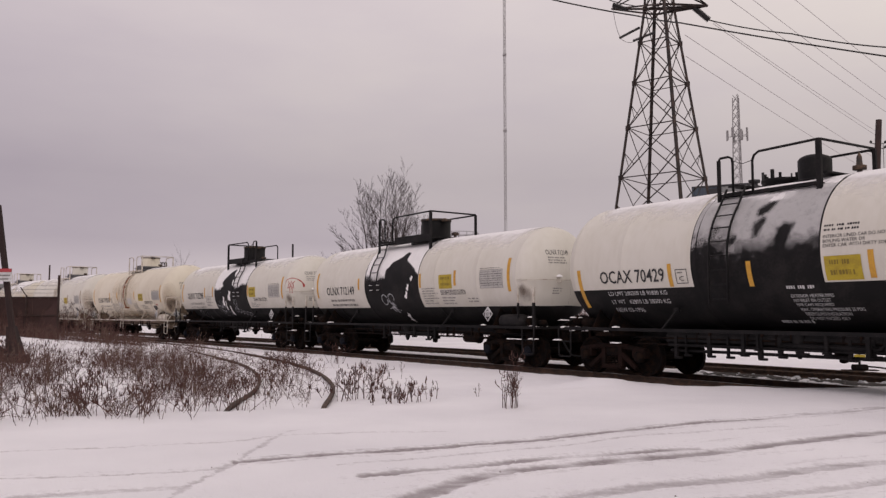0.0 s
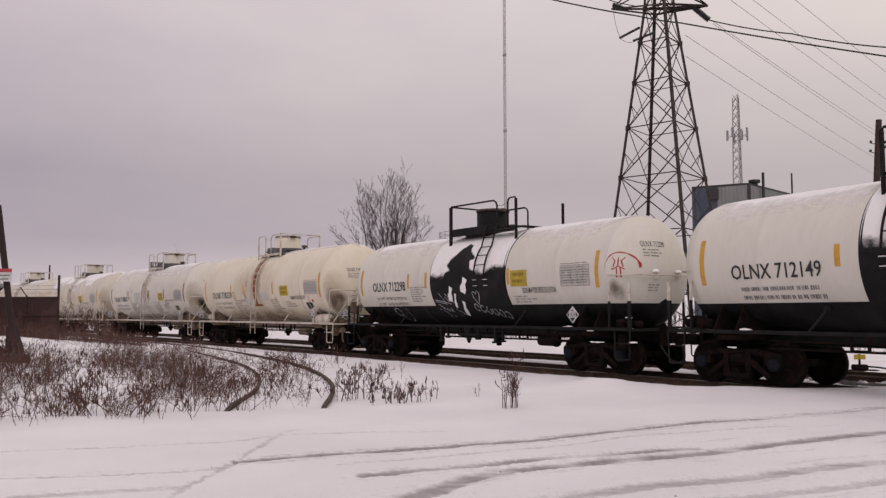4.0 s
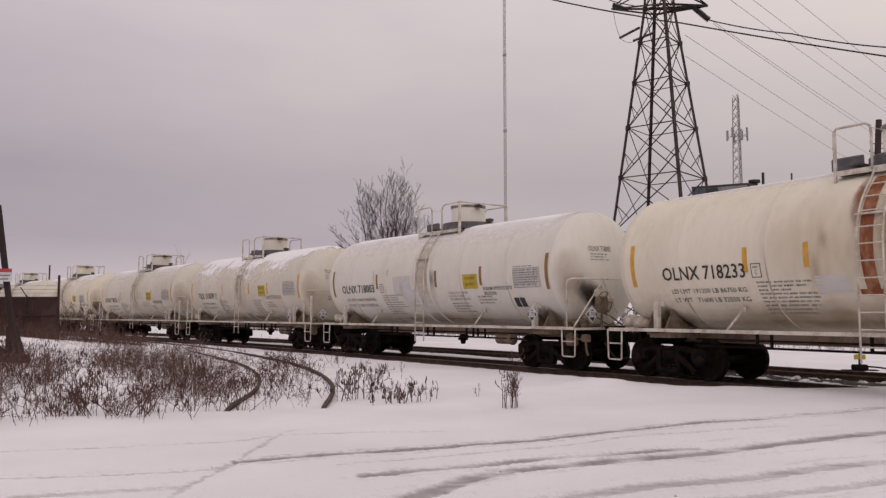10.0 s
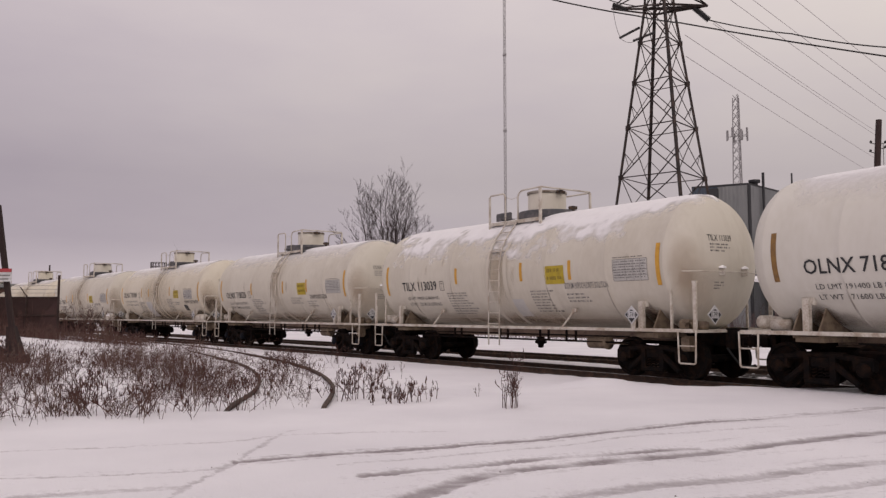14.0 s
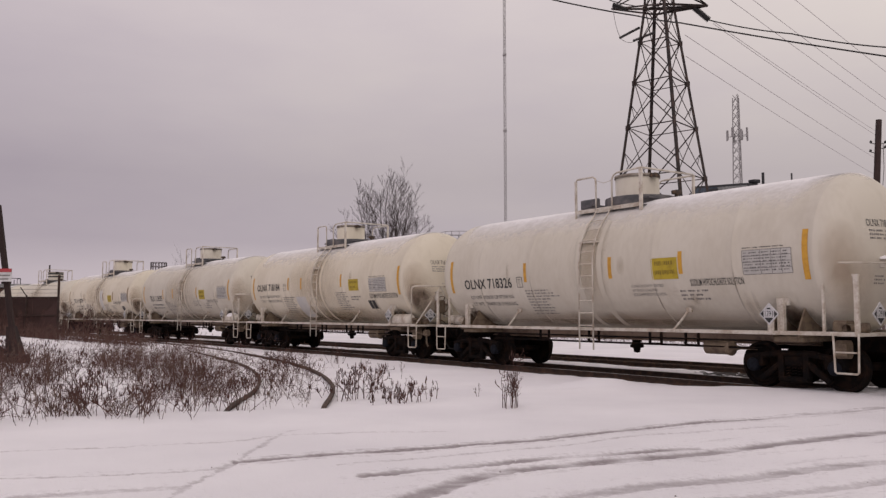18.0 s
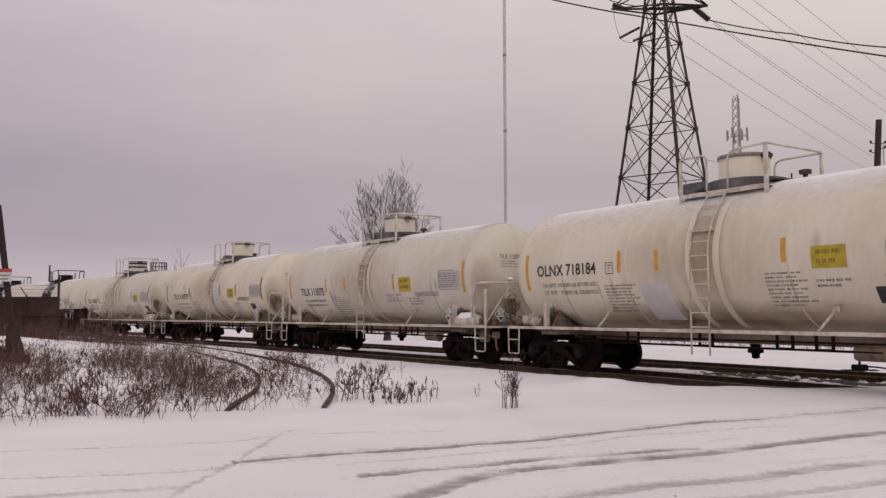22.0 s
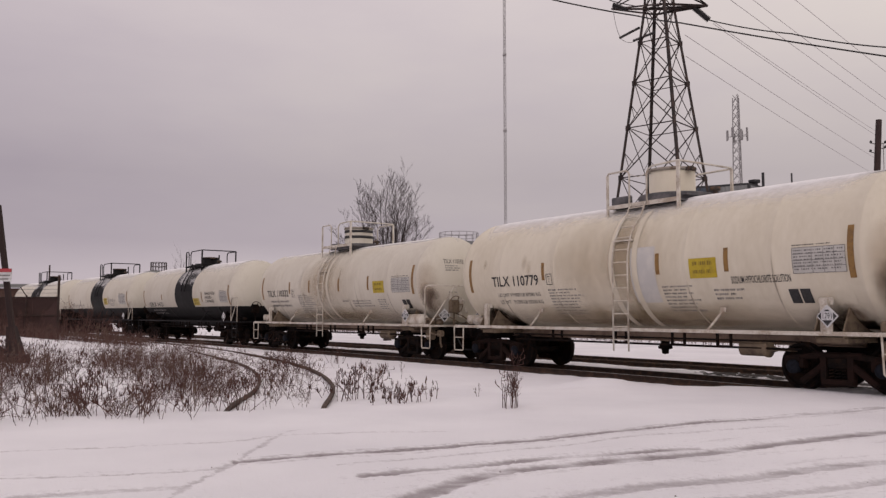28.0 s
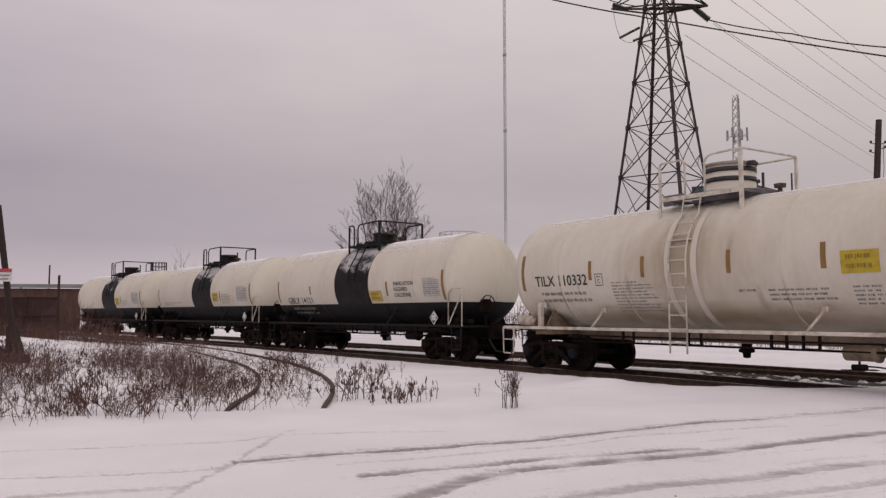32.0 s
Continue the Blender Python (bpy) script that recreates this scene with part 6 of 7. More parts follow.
def insulator(a, b, r=0.16, ribs=14):
    """A strain insulator: a string of dark discs from a to b."""
    a, b = Vector(a), Vector(b)
    prof = []
    L = (b - a).length
    for i in range(ribs):
        e = L * (i + 0.2) / ribs
        prof += [(e, r * 0.72), (e + 0.01, r), (e + L / ribs * 0.6, r * 0.95), (e + L / ribs * 0.7, r * 0.72)]
    s = Shape().lathe([(0, 0.0), (0.01, 0.04)] + prof + [(L, 0.04), (L, 0.0)], "z", (0, 0, 0), 14)
    q = (b - a).to_track_quat("Z", "Y").to_matrix().to_4x4()
    return thing("insulator", s, GLASSBLACK, "dark ribbed strain insulator on the pylon", "insulator", "pylon insulators", at=Matrix.Translation(a) @ q)


def at_view(px, py, far):
    """The place far metres ahead that lies in the direction of a point of the view."""
    up = math.atan2(441 - py, 1450) + radians(TILT)
    z = math.tan(up) * far
    ahead = far * math.cos(radians(TILT)) + z * math.sin(radians(TILT))
    return Vector(((px - 784) / 1450 * ahead, far, EYE + z))


for a, b in (((1084, 8), (1108, 17)), ((1228, 14), (1255, 36)), ((1096, 68), (1132, 49)), ((1120, 73), (1160, 57))):
    insulator(at_view(*a, 50), at_view(*b, 50), {1084: 0.15, 1228: 0.2}.get(a[0], 0.085))


def cable(pts, r, mat, label, sag=0.0):
    pts = [Vector(p) for p in pts]
    res = []
    for p, q in zip(pts[:-1], pts[1:]):
        n = 14
        for i in range(n):
            t = i / n
            res.append(p.lerp(q, t) - Vector((0, 0, sag * 4 * t * (1 - t))))
    res.append(pts[-1])
    return thing("power_line", Shape().pipe(res, r, 5), mat, label, "cable", "overhead wires")


cable([at_view(715, -75, 52), at_view(979, 0, 50), at_view(1130, 29, 49), at_view(1205, 41, 48), at_view(1568, 100, 42), at_view(1900, 155, 36)], 0.045, WIREDARK, "thick dark overhead cable past the pylon", 0.05)
cable([at_view(1255, 36, 50), at_view(1400, 60, 46), at_view(1568, 84, 42), at_view(1900, 130, 36)], 0.038, WIREDARK, "dark overhead conductor from the pylon", 0.1)
cable([at_view(1060, -8, 51), at_view(1086, 3, 50), at_view(1130, 12, 50)], 0.03, WIREDARK, "dark overhead conductor from the pylon", 0.02)
cable([at_view(1084, 10, 50), at_view(1090, 45, 50), at_view(1098, 66, 50)], 0.016, WIREGREY, "thin jumper loop at the pylon", 0.1)
cable([at_view(1098, 68, 50), at_view(1122, 74, 50)], 0.016, WIREGREY, "thin jumper loop at the pylon", 0.15)
for a, b in (((1212, 62), (1565, 290)), ((1214, 100), (1556, 314)), ((1262, 42), (1560, 246)), ((1262, 38), (1562, 240)), ((1290, -2), (1660, 262)), ((1330, -2), (1680, 256)), ((1400, -6), (1700, 228))):
    cable([at_view(*a, 52), at_view(*b, 92)], 0.019, WIREPALE, "thin grey wire running to a far pole", 0.15)


def guyed_mast():
    mast = tagged(new("radio_mast"), "very tall slender grey lattice radio mast", "radio mast")
    mast.matrix_basis = pose(19.2, 250, 0)
    r, top = 0.42, 150
    legs = [Vector((r * math.cos(a), r * math.sin(a), 0)) for a in (0.4, 2.494, 4.589)]
    for p in legs:
        part("leg", Shape().rod(p, p + Vector((0, 0, top)), 0.075, 5), PALESTEEL, mast)
    s = Shape()
    for k in range(60):
        for i in range(3):
            a, b = legs[i] + Vector((0, 0, 30 + k * 2.0)), legs[(i + 1) % 3] + Vector((0, 0, 31 + k * 2.0))
            s.rod(a, b, 0.045, 4, caps=False)
            s.rod(b, legs[i] + Vector((0, 0, 32 + k * 2.0)), 0.045, 4, caps=False)
    tagged(part("lacing", s, PALESTEEL, mast), kind="stuff")
    for z in (58, 82, 108):
        part("collar", Shape().box(0, 0, z, 1.1, 1.1, 0.5), PALESTEEL, mast)


guyed_mast()


def cell_tower():
    d = 140.0
    t = tagged(new("cell_tower"), "grey lattice cell tower with panel antennas", "cell tower")
    t.matrix_basis = pose(51.0, d, 0)
    top = 39.0

    def c(i, z):
        r = 1.35 - 0.75 * z / top
        a = 0.5 + i * 2.0944
        return Vector((r * math.cos(a), r * math.sin(a), z))
    for i in range(3):
        part("leg", Shape().rod(c(i, 0), c(i, top), 0.09, 6), PALESTEEL, t)
    z = 8.0
    while z < top - 0.9:
        for i in range(3):
            part("brace", Shape().rod(c(i, z), c(i + 1, z + 1.5), 0.05, 4, caps=False), PALESTEEL, t)
            part("brace", Shape().rod(c(i + 1, z), c(i, z + 1.5), 0.05, 4, caps=False), PALESTEEL, t)
        z += 1.5
    for a in range(8):
        w = a * 0.785
        part("antenna_panel", lambda: Shape().box(0, 0, 0, 0.18, 0.4, 1.7, chamfer=0.04), PALESTEEL, t, at=pose(1.75 * math.cos(w), 1.75 * math.sin(w), 32.2 + (0.4 if a % 2 else 0), 0, 0, a * 45), key="panel")
        part("antenna_arm", Shape().rod((0, 0, 32.2), (1.75 * math.cos(w), 1.75 * math.sin(w), 32.2), 0.05, 5), PALESTEEL, t)


cell_tower()


def utility_pole(x, y, h, lean, label, arms=True):
    p = tagged(new("utility_pole"), label, "utility pole", "wooden poles")
    p.matrix_basis = pose(x, y, 0, 0, lean, 0)
    part("shaft", Shape().lathe([(-0.3, 0.19), (h * 0.5, 0.165), (h, 0.14), (h + 0.005, 0.0)], "z", (0, 0, 0), 14), POLEWOOD, p)
    if arms:
        for k, z in ((-1, h - 1.25), (1, h - 1.45), (1, h - 1.2), (-1, h - 1.7)):
            part("pin_insulator", Shape().rod((0, 0, z), (k * 0.36, 0, z + 0.06), 0.02, 5).lathe([(0, 0.03), (0.02, 0.06), (0.1, 0.06), (0.14, 0.02), (0.14, 0)], "z", (k * 0.36, 0, z + 0.05), 8), GLASSBLACK, p)
        part("drop_wire", Shape().pipe([(0.2, -0.1, h - 1.2), (0.28, -0.1, h - 2.4), (0.2, -0.16, h - 4), (0.2, -0.17, 0)], 0.014, 5), WIREDARK, p)


utility_pole(20.8, 40.0, 11.1, 4.2, "tall dark wooden utility pole with pin insulators")
utility_pole((87 - 784) / 1450 * 160, 160, 11.0, 0.0, "far thin utility pole", False)

# ---- buildings behind the line ----
SLATE = material("slate_blue_cladding", (0.042, 0.058, 0.082), (0.065, 0.08, 0.10), rough=0.6, scale=0.8, fine=6, stretch=(1, 1, 0.2))
PALECLAD = material("pale_grey_cladding", (0.21, 0.215, 0.21), (0.17, 0.175, 0.175), rough=0.6, scale=0.6, fine=6, stretch=(1, 1, 0.2))
# the pale cladding again, darkened to paint shade on the side walls
SHADECLAD = material("shaded_grey_cladding", (0.19, 0.195, 0.20), (0.14, 0.145, 0.15), rough=0.6, scale=0.6, fine=6, stretch=(1, 1, 0.2))
ROOFDARK = material("dark_trim_and_opening_shade", (0.03, 0.03, 0.033), rough=0.7)
BRICKBROWN = material("brown_board_wall", (0.075, 0.04, 0.032), (0.11, 0.06, 0.045), rough=0.9, scale=2, stretch=(1, 1, 0.3))


def ribbed_wall(a, b, z0, z1, pitch=0.3, depth=0.025, thick=0.25):
    """A corrugated wall between two plan points."""
    a, b = Vector((*a, 0)), Vector((*b, 0))
    d = b - a
    L = d.length
    d.normalize()
    nrm = Vector((d.y, -d.x, 0))
    n = max(2, int(L / pitch)) * 4
    prof = []
    for i in range(n + 1):
        k = i % 4
        prof.append(a + d * (L * i / n) + nrm * (depth if k in (1, 2) else 0.0))
    back = [a - nrm * thick, b - nrm * thick]
    s = Shape()
    vs = [(p.x, p.y, z) for z in (z0, z1) for p in prof] + [(p.x, p.y, z) for z in (z0, z1) for p in back]
    m = n + 1
    s.add(vs, [(i, i + 1, m + i + 1, m + i) for i in range(n)] + [(2 * m + 1, 2 * m, 2 * m + 2, 2 * m + 3)])
    return s


SHEDPALE = material("weathered_pale_sheet", (0.45, 0.43, 0.42), (0.34, 0.31, 0.30), rough=0.7, scale=1.0, stretch=(1, 1, 0.2))


def plant_building():
    b = tagged(new("industrial_building"), "tall grey and slate-blue corrugated plant building with flat roof", "building")
    A, M, C, D = (22.75, 74.3), (24.75, 73.3), (27.1, 72.0), (33.6, 78.5)
    top = 12.9
    part("wall", ribbed_wall(A, M, 0, top), SLATE, b, "slate-blue cladding")
    part("wall", ribbed_wall(M, C, 0, top), PALECLAD, b, "pale grey cladding")
    # side and back walls: shade painted in by the darker cladding
    part("wall", ribbed_wall(C, D, 0, top), SHADECLAD, b)
    E2 = (A[0] + D[0] - C[0], A[1] + D[1] - C[1])
    part("wall", ribbed_wall(D, E2, 0, top), SHADECLAD, b)
    part("wall", ribbed_wall(E2, A, 0, top), SLATE, b)
    roof = Shape()
    pts = [A, C, D, E2]
    roof.add([(x, y, z) for z in (top, top + 0.18) for x, y in pts], [(3, 2, 1, 0), (4, 5, 6, 7), (0, 1, 5, 4), (1, 2, 6, 5), (2, 3, 7, 6), (3, 0, 4, 7)])
    rf = part("roof", roof, ROOFDARK, b)
    part("corner_trim", Shape().box(C[0], C[1] - 0.1, top / 2, 0.22, 0.22, top), ROOFDARK, b)
    # no hole is cut: a dark box paints the shade inside the opening
    part("vent_opening_shade", Shape().box(24.45, 73.3, top - 0.65, 0.75, 0.3, 1.0, pose(0, 0, 0, 0, 0, -28)), ROOFDARK, b)
    part("roof_vent", Shape().lathe([(0, 0.3), (0.25, 0.3), (0.25, 0.5), (0.5, 0.52), (0.6, 0.0)], "z", (28.2, 73.5, top + 0.15), 16), ROOFDARK, rf)
    part("vent_pipe", Shape().rod((29.0, 73.5, 3), (29.0, 73.5, top + 1.35), 0.12, 8), ROOFDARK, b)
    part("vent_pipe", Shape().rod((33.1, 77.0, 3), (33.1, 77.0, top + 1.9), 0.08, 8), ROOFDARK, b)
    w = tagged(new("industrial_building"), "low grey annexe with snow-covered shed roof", "building")
    part("wall", ribbed_wall((29.5, 70.5), (37.5, 76.5), 0, 8.2), PALECLAD, w)
    # annexe side, its shade likewise in the darker cladding
    part("wall", ribbed_wall((37.5, 76.5), (34.0, 81.5), 0, 8.2), SHADECLAD, w)
    part("roof", Shape().add([(29.4, 70.4, 8.2), (37.6, 76.4, 8.2), (34.0, 82.0, 8.3), (26.0, 76.0, 8.3), (29.4, 70.4, 8.35), (37.6, 76.4, 8.35), (34.0, 82.0, 8.45), (26.0, 76.0, 8.45)], [(3, 2, 1, 0), (4, 5, 6, 7), (0, 1, 5, 4), (1, 2, 6, 5), (2, 3, 7, 6), (3, 0, 4, 7)]), ROOFDARK, w)
    for k in range(6):
        part("ladder_rung", Shape().rod((36.2, 75.2, 8.6 + k * 0.45), (37.2, 75.5, 8.7 + k * 0.45), 0.05, 5), ROOFDARK, w)
    part("stand_pipe", Shape().rod((36.2, 75.2, 8.2), (36.2, 75.2, 11.6), 0.1, 8), ROOFDARK, w)
    shed = tagged(new("low_shed"), "low white shed with snowy roof behind brush", "shed")
    part("wall", ribbed_wall((25.5, 60.0), (36.5, 66.0), 0, 3.4), SHEDPALE, shed)
    part("snow_roof", Shape().add([(25.2, 59.6, 3.4), (36.8, 65.6, 3.4), (34.0, 70.0, 4.3), (22.6, 64.0, 4.3), (25.2, 59.6, 3.6), (36.8, 65.6, 3.6), (34.0, 70.0, 4.5), (22.6, 64.0, 4.5)], [(3, 2, 1, 0), (4, 5, 6, 7), (0, 1, 5, 4), (1, 2, 6, 5), (2, 3, 7, 6), (3, 0, 4, 7)]), CARSNOW, shed)


plant_building()


def pipe_rack():
    r = tagged(new("pipe_rack"), "dark brown pipe rack before the low shed", "pipe rack")
    a, b = Vector((23.5, 58.0, 0)), Vector((36.5, 65.0, 0))
    for i in range(12):
        p = a.lerp(b, i / 11)
        part("post", Shape().box(p.x, p.y, 2.6, 0.14, 0.14, 5.6 - 0.5 * (i % 3)), RACKBROWN, r)
    for z, w in ((3.75, 0.2), (4.7, 0.09), (5.05, 0.12), (5.45, 0.07)):
        part("pipe", Shape().rod((a.x, a.y, z), (b.x, b.y, z), w, 8), RACKBROWN, r)
    for i in (2, 5, 8):
        p = a.lerp(b, (i + 0.4) / 11)
        part("valve", Shape().lathe([(0, 0.12), (0.3, 0.12), (0.35, 0.3), (0.55, 0.3), (0.6, 0.1), (1.0, 0.1), (1.0, 0.0)], "z", (p.x, p.y, 5.3), 10), RACKBROWN, r)


RACKBROWN = material("dark_brown_pipework", (0.07, 0.05, 0.045), (0.14, 0.10, 0.09), rough=0.8, scale=2)
pipe_rack()


def storage_tank(px, py, r, h, label, dark):
    t = tagged(new("storage_tank"), label, "storage tank", "distant storage tanks")
    part("shell", Shape().lathe([(0, r), (h, r), (h + 0.02, r + 0.06), (h + 0.1, r + 0.06), (h + 0.12, r), (h + 0.45, 0.3), (h + 0.5, 0.0)], "z", (0, 0, 0), 40), PALECLAD, t)
    iron = LATTICE if dark else PALESTEEL
    q, mid = r * 0.64, r * 0.3
    ring = [(mid + q * math.cos(w), q * math.sin(w)) for w in np.linspace(0, 2 * math.pi, 17)]
    for z in (h + 0.9, h + 1.45):
        part("railing", Shape().pipe([(x, y, z) for x, y in ring], 0.035, 5), iron, t)
    for x, y in ring[:-1]:
        part("railing_post", lambda: Shape().rod((0, 0, h + 0.2), (0, 0, h + 1.45), 0.04, 5), iron, t, at=pose(x, y, 0), key=("tank post", h))
    t.matrix_basis = pose(px, py, -0.1)


storage_tank(0.9, 110, 4.1, 11.0, "distant pale storage tank with a roof railing", False)
storage_tank(-38.7, 110, 1.6, 7.0, "distant storage tank with a dark roof railing", True)


def long_shed():
    s = tagged(new("long_shed"), "long low brown shed with snow-edged flat roof", "shed")
    a, b, top = (-60.0, 70.0), (-33.6, 76.0), 3.8
    part("wall", ribbed_wall(a, b, -0.3, top, 0.6), BRICKBROWN, s)
    part("roof", Shape().add([(-60.5, 69.6, top), (-33.3, 75.6, top + 0.1), (-35.5, 84, top + 0.3), (-62.5, 78, top + 0.3), (-60.5, 69.6, top + 0.3), (-33.3, 75.6, top + 0.4), (-35.5, 84, top + 0.7), (-62.5, 78, top + 0.7)], [(3, 2, 1, 0), (4, 5, 6, 7), (0, 1, 5, 4), (1, 2, 6, 5), (2, 3, 7, 6), (3, 0, 4, 7)]), PALECLAD, s)
    # solid dark box whose colour stands for the shade in the doorway
    part("door_opening_shade", Shape().box(-36.6, 75.2, 1.5, 2.4, 0.3, 3.0, pose(0, 0, 0, 0, 0, 12.8)), ROOFDARK, s)


long_shed()

# ---- fence, leaning post and sign at the yard gate ----
FENCEBROWN = material("rusty_fence_pipe", (0.03, 0.017, 0.014), (0.055, 0.03, 0.024), rough=0.9, scale=5)
SLATBROWN = material("brown_privacy_slat", (0.055, 0.028, 0.025), (0.085, 0.045, 0.04), rough=0.9, scale=0.7, fine=12)
SIGNRED = material("red_sign_band", (0.38, 0.04, 0.05), rough=0.5)


def fence():
    f = tagged(new("yard_fence"), "rusty chain-link yard fence with corner post", "fence")
    a, b = Vector((-17.9, 38.2, 0)), Vector((-30.0, 38.6, 0))
    n = 9
    for i in range(n):
        p = a.lerp(b, i / (n - 1))
        z0 = snow_z(p.x, p.y)
        part("post", Shape().rod((p.x, p.y, z0 - 0.2), (p.x, p.y, 3.28 if i == 0 else 2.35), 0.055 if i == 0 else 0.04, 8), FENCEBROWN, f)
        if i:
            part("barb_arm", Shape().rod((p.x, p.y, 2.3), (p.x - 0.3, p.y, 2.72), 0.024, 6), FENCEBROWN, f)
    for i in range(112):
        p = a.lerp(b, (i + 0.5) / 112)
        part("slat", lambda: Shape().box(0, 0, 1.12, 0.107, 0.012, 2.2), SLATBROWN, f, at=pose(p.x, p.y + 0.05, 0.0), key="slat")
    for z in (2.25, 1.4, 0.75):
        part("rail_pipe", Shape().rod((a.x, a.y, z), (b.x, b.y, z), 0.03, 6), FENCEBROWN, f)
    for i in range(3):
        part("barbed_wire", Shape().rod((a.x, a.y, 2.45 + i * 0.17), (b.x, b.y, 2.45 + i * 0.17), 0.008, 4), FENCEBROWN, f)
    s, L = Shape(), (b - a).length
    for k in range(int(L / 0.07) + 26):
        for d in (-1, 1):
            x0 = -1.6 + k * 0.09 if d > 0 else k * 0.09
            x1 = x0 + d * 1.65
            lo, hi = (x0, x1)
            if min(lo, hi) < 0 or max(lo, hi) > L:
                continue
            p, q = a + (b - a).normalized() * lo, a + (b - a).normalized() * hi
            s.rod((p.x, p.y, 0.3), (q.x, q.y, 2.2), 0.006, 3, caps=False)
    tagged(part("wire_mesh", s, FENCEBROWN, f), kind="stuff")


fence()


def leaning_post():
    p = tagged(new("gate_post"), "dark timber gate post on a splayed base, leaning", "post")
    p.matrix_basis = pose(-11.88, 23.0, 0, 0, -8.8, 0)
    part("shaft", Shape().box(0, 0, 2.2, 4.8, 0.14, 0.14, pose(0, 0, 0, 0, 90, 0), chamfer=0.02), POLEWOOD, p)
    part("base", Shape().add([(-0.25, -0.2, -0.2), (0.28, -0.2, -0.2), (0.28, 0.2, -0.2), (-0.25, 0.2, -0.2), (-0.1, -0.1, 1.15), (0.1, -0.1, 1.15), (0.1, 0.1, 1.15), (-0.1, 0.1, 1.15)], [(3, 2, 1, 0), (4, 5, 6, 7), (0, 1, 5, 4), (1, 2, 6, 5), (2, 3, 7, 6), (3, 0, 4, 7)]), POLEWOOD, p)
    part("prop", Shape().rod((-0.9, 0.1, 1.0), (-0.05, 0, 0.3), 0.06, 8), POLEWOOD, p)
    part("prop", Shape().rod((-1.6, 0.1, 0.45), (0.0, 0, 0.5), 0.05, 8), POLEWOOD, p)
    sign = thing("warning_board", Shape().box(-12.4, 22.8, 2.56, 0.78, 0.02, 0.36), CHALK, "white warning board with a red top band", "sign")
    part("red_band", Shape().box(-12.4, 22.785, 2.69, 0.78, 0.012, 0.1), SIGNRED, sign)
    part("print", Shape().box(-12.3, 22.785, 2.55, 0.5, 0.01, 0.04).box(-12.3, 22.785, 2.45, 0.4, 0.01, 0.04), FADED, sign)
    thing("timber_beam", Shape().box(-12.4, 22.0, 0.30, 2.6, 0.22, 0.2, pose(0, 0, 0, 0, 0, 6), chamfer=0.02), POLEWOOD, "dark old timber beam lying in the weeds", "timber")


leaning_post()


def switch_stand():
    s = tagged(new("switch_stand"), "low black switch stand with a yellow target", "switch stand")
    s.matrix_basis = pose(11.25, 22.3, -0.12)
    part("base", Shape().box(0, 0, 0.05, 0.9, 0.3, 0.1, chamfer=0.02).box(0, 0, 0.16, 0.34, 0.26, 0.16, chamfer=0.05), STEEL, s)
    part("spindle", Shape().rod((0, 0, 0.1), (0, 0, 0.52), 0.03, 8), STEEL, s)
    part("target", Shape().box(0, -0.02, 0.44, 0.3, 0.03, 0.13).box(0, 0.05, 0.44, 0.03, 0.22, 0.13), YELLOW, s, "yellow target plate")
    part("lever", Shape().pipe([(0.05, 0, 0.2), (0.5, -0.1, 0.16), (0.75, -0.14, 0.12)], 0.022, 6), STEEL, s)


switch_stand()

# ---- dry weeds, brush and trees ----
WEED = material("dry_red_brown_weed", (0.062, 0.028, 0.023), (0.13, 0.066, 0.054), rough=0.95, scale=2.0, fine=8)
STRAW = material("pale_dry_grass", (0.16, 0.11, 0.085), (0.10, 0.06, 0.05), rough=0.95, scale=2.0, fine=8)
BARK = material("grey_brown_bark", (0.035, 0.025, 0.024), (0.07, 0.052, 0.05), rough=0.95, scale=4, fine=40)
TWIG = material("dark_brush_twig", (0.075, 0.050, 0.048), (0.13, 0.09, 0.085), rough=0.95, scale=1.0)


def stem(s, rnd, x, y, z, h, r, lean=0.25, twigs=4, heads=True):
    """One dry stalk: crooked, with side twigs that fork, and seed heads."""
    a, l = rnd.uniform(0, 6.28), lean * rnd.random() ** 1.6
    dx, dy = math.cos(a) * l * h, math.sin(a) * l * h
    k = h * 0.07
    p0 = Vector((x, y, z - 0.03))
    p1 = Vector((x + dx * 0.3 + rnd.uniform(-k, k), y + dy * 0.3 + rnd.uniform(-k, k), z + h * 0.4))
    p2 = Vector((x + dx * 0.7 + rnd.uniform(-k, k), y + dy * 0.7, z + h * 0.75))
    p3 = Vector((x + dx * 1.25, y + dy * 1.25, z + h * (1.0 - 0.25 * l)))
    pts = (p0, p1, p2, p3)
    for i in range(3):
        s.rod(pts[i], pts[i + 1], r * (1, 0.8, 0.55)[i], 3, r2=r * (0.8, 0.55, 0.25)[i], caps=False)
    for _ in range(twigs):
        t = rnd.uniform(0.7, 2.95)
        q = pts[int(t)].lerp(pts[int(t) + 1], t % 1)
        b, e = rnd.uniform(0, 6.28), h * rnd.uniform(0.08, 0.34) * (1.35 - 0.3 * t)
        tip = q + Vector((math.cos(b) * e * 0.75, math.sin(b) * e * 0.75, e * rnd.uniform(-0.15, 1.0)))
        s.rod(q, tip, r * 0.5, 3, r2=r * 0.3, caps=False)
        if heads:
            s.rod(tip, tip + Vector((0, 0, 0.06)), r * 1.6, 3, r2=r * 0.4, caps=False)
            s.rod(q.lerp(tip, 0.5), tip, r * 1.1, 3, r2=r * 0.5, caps=False)


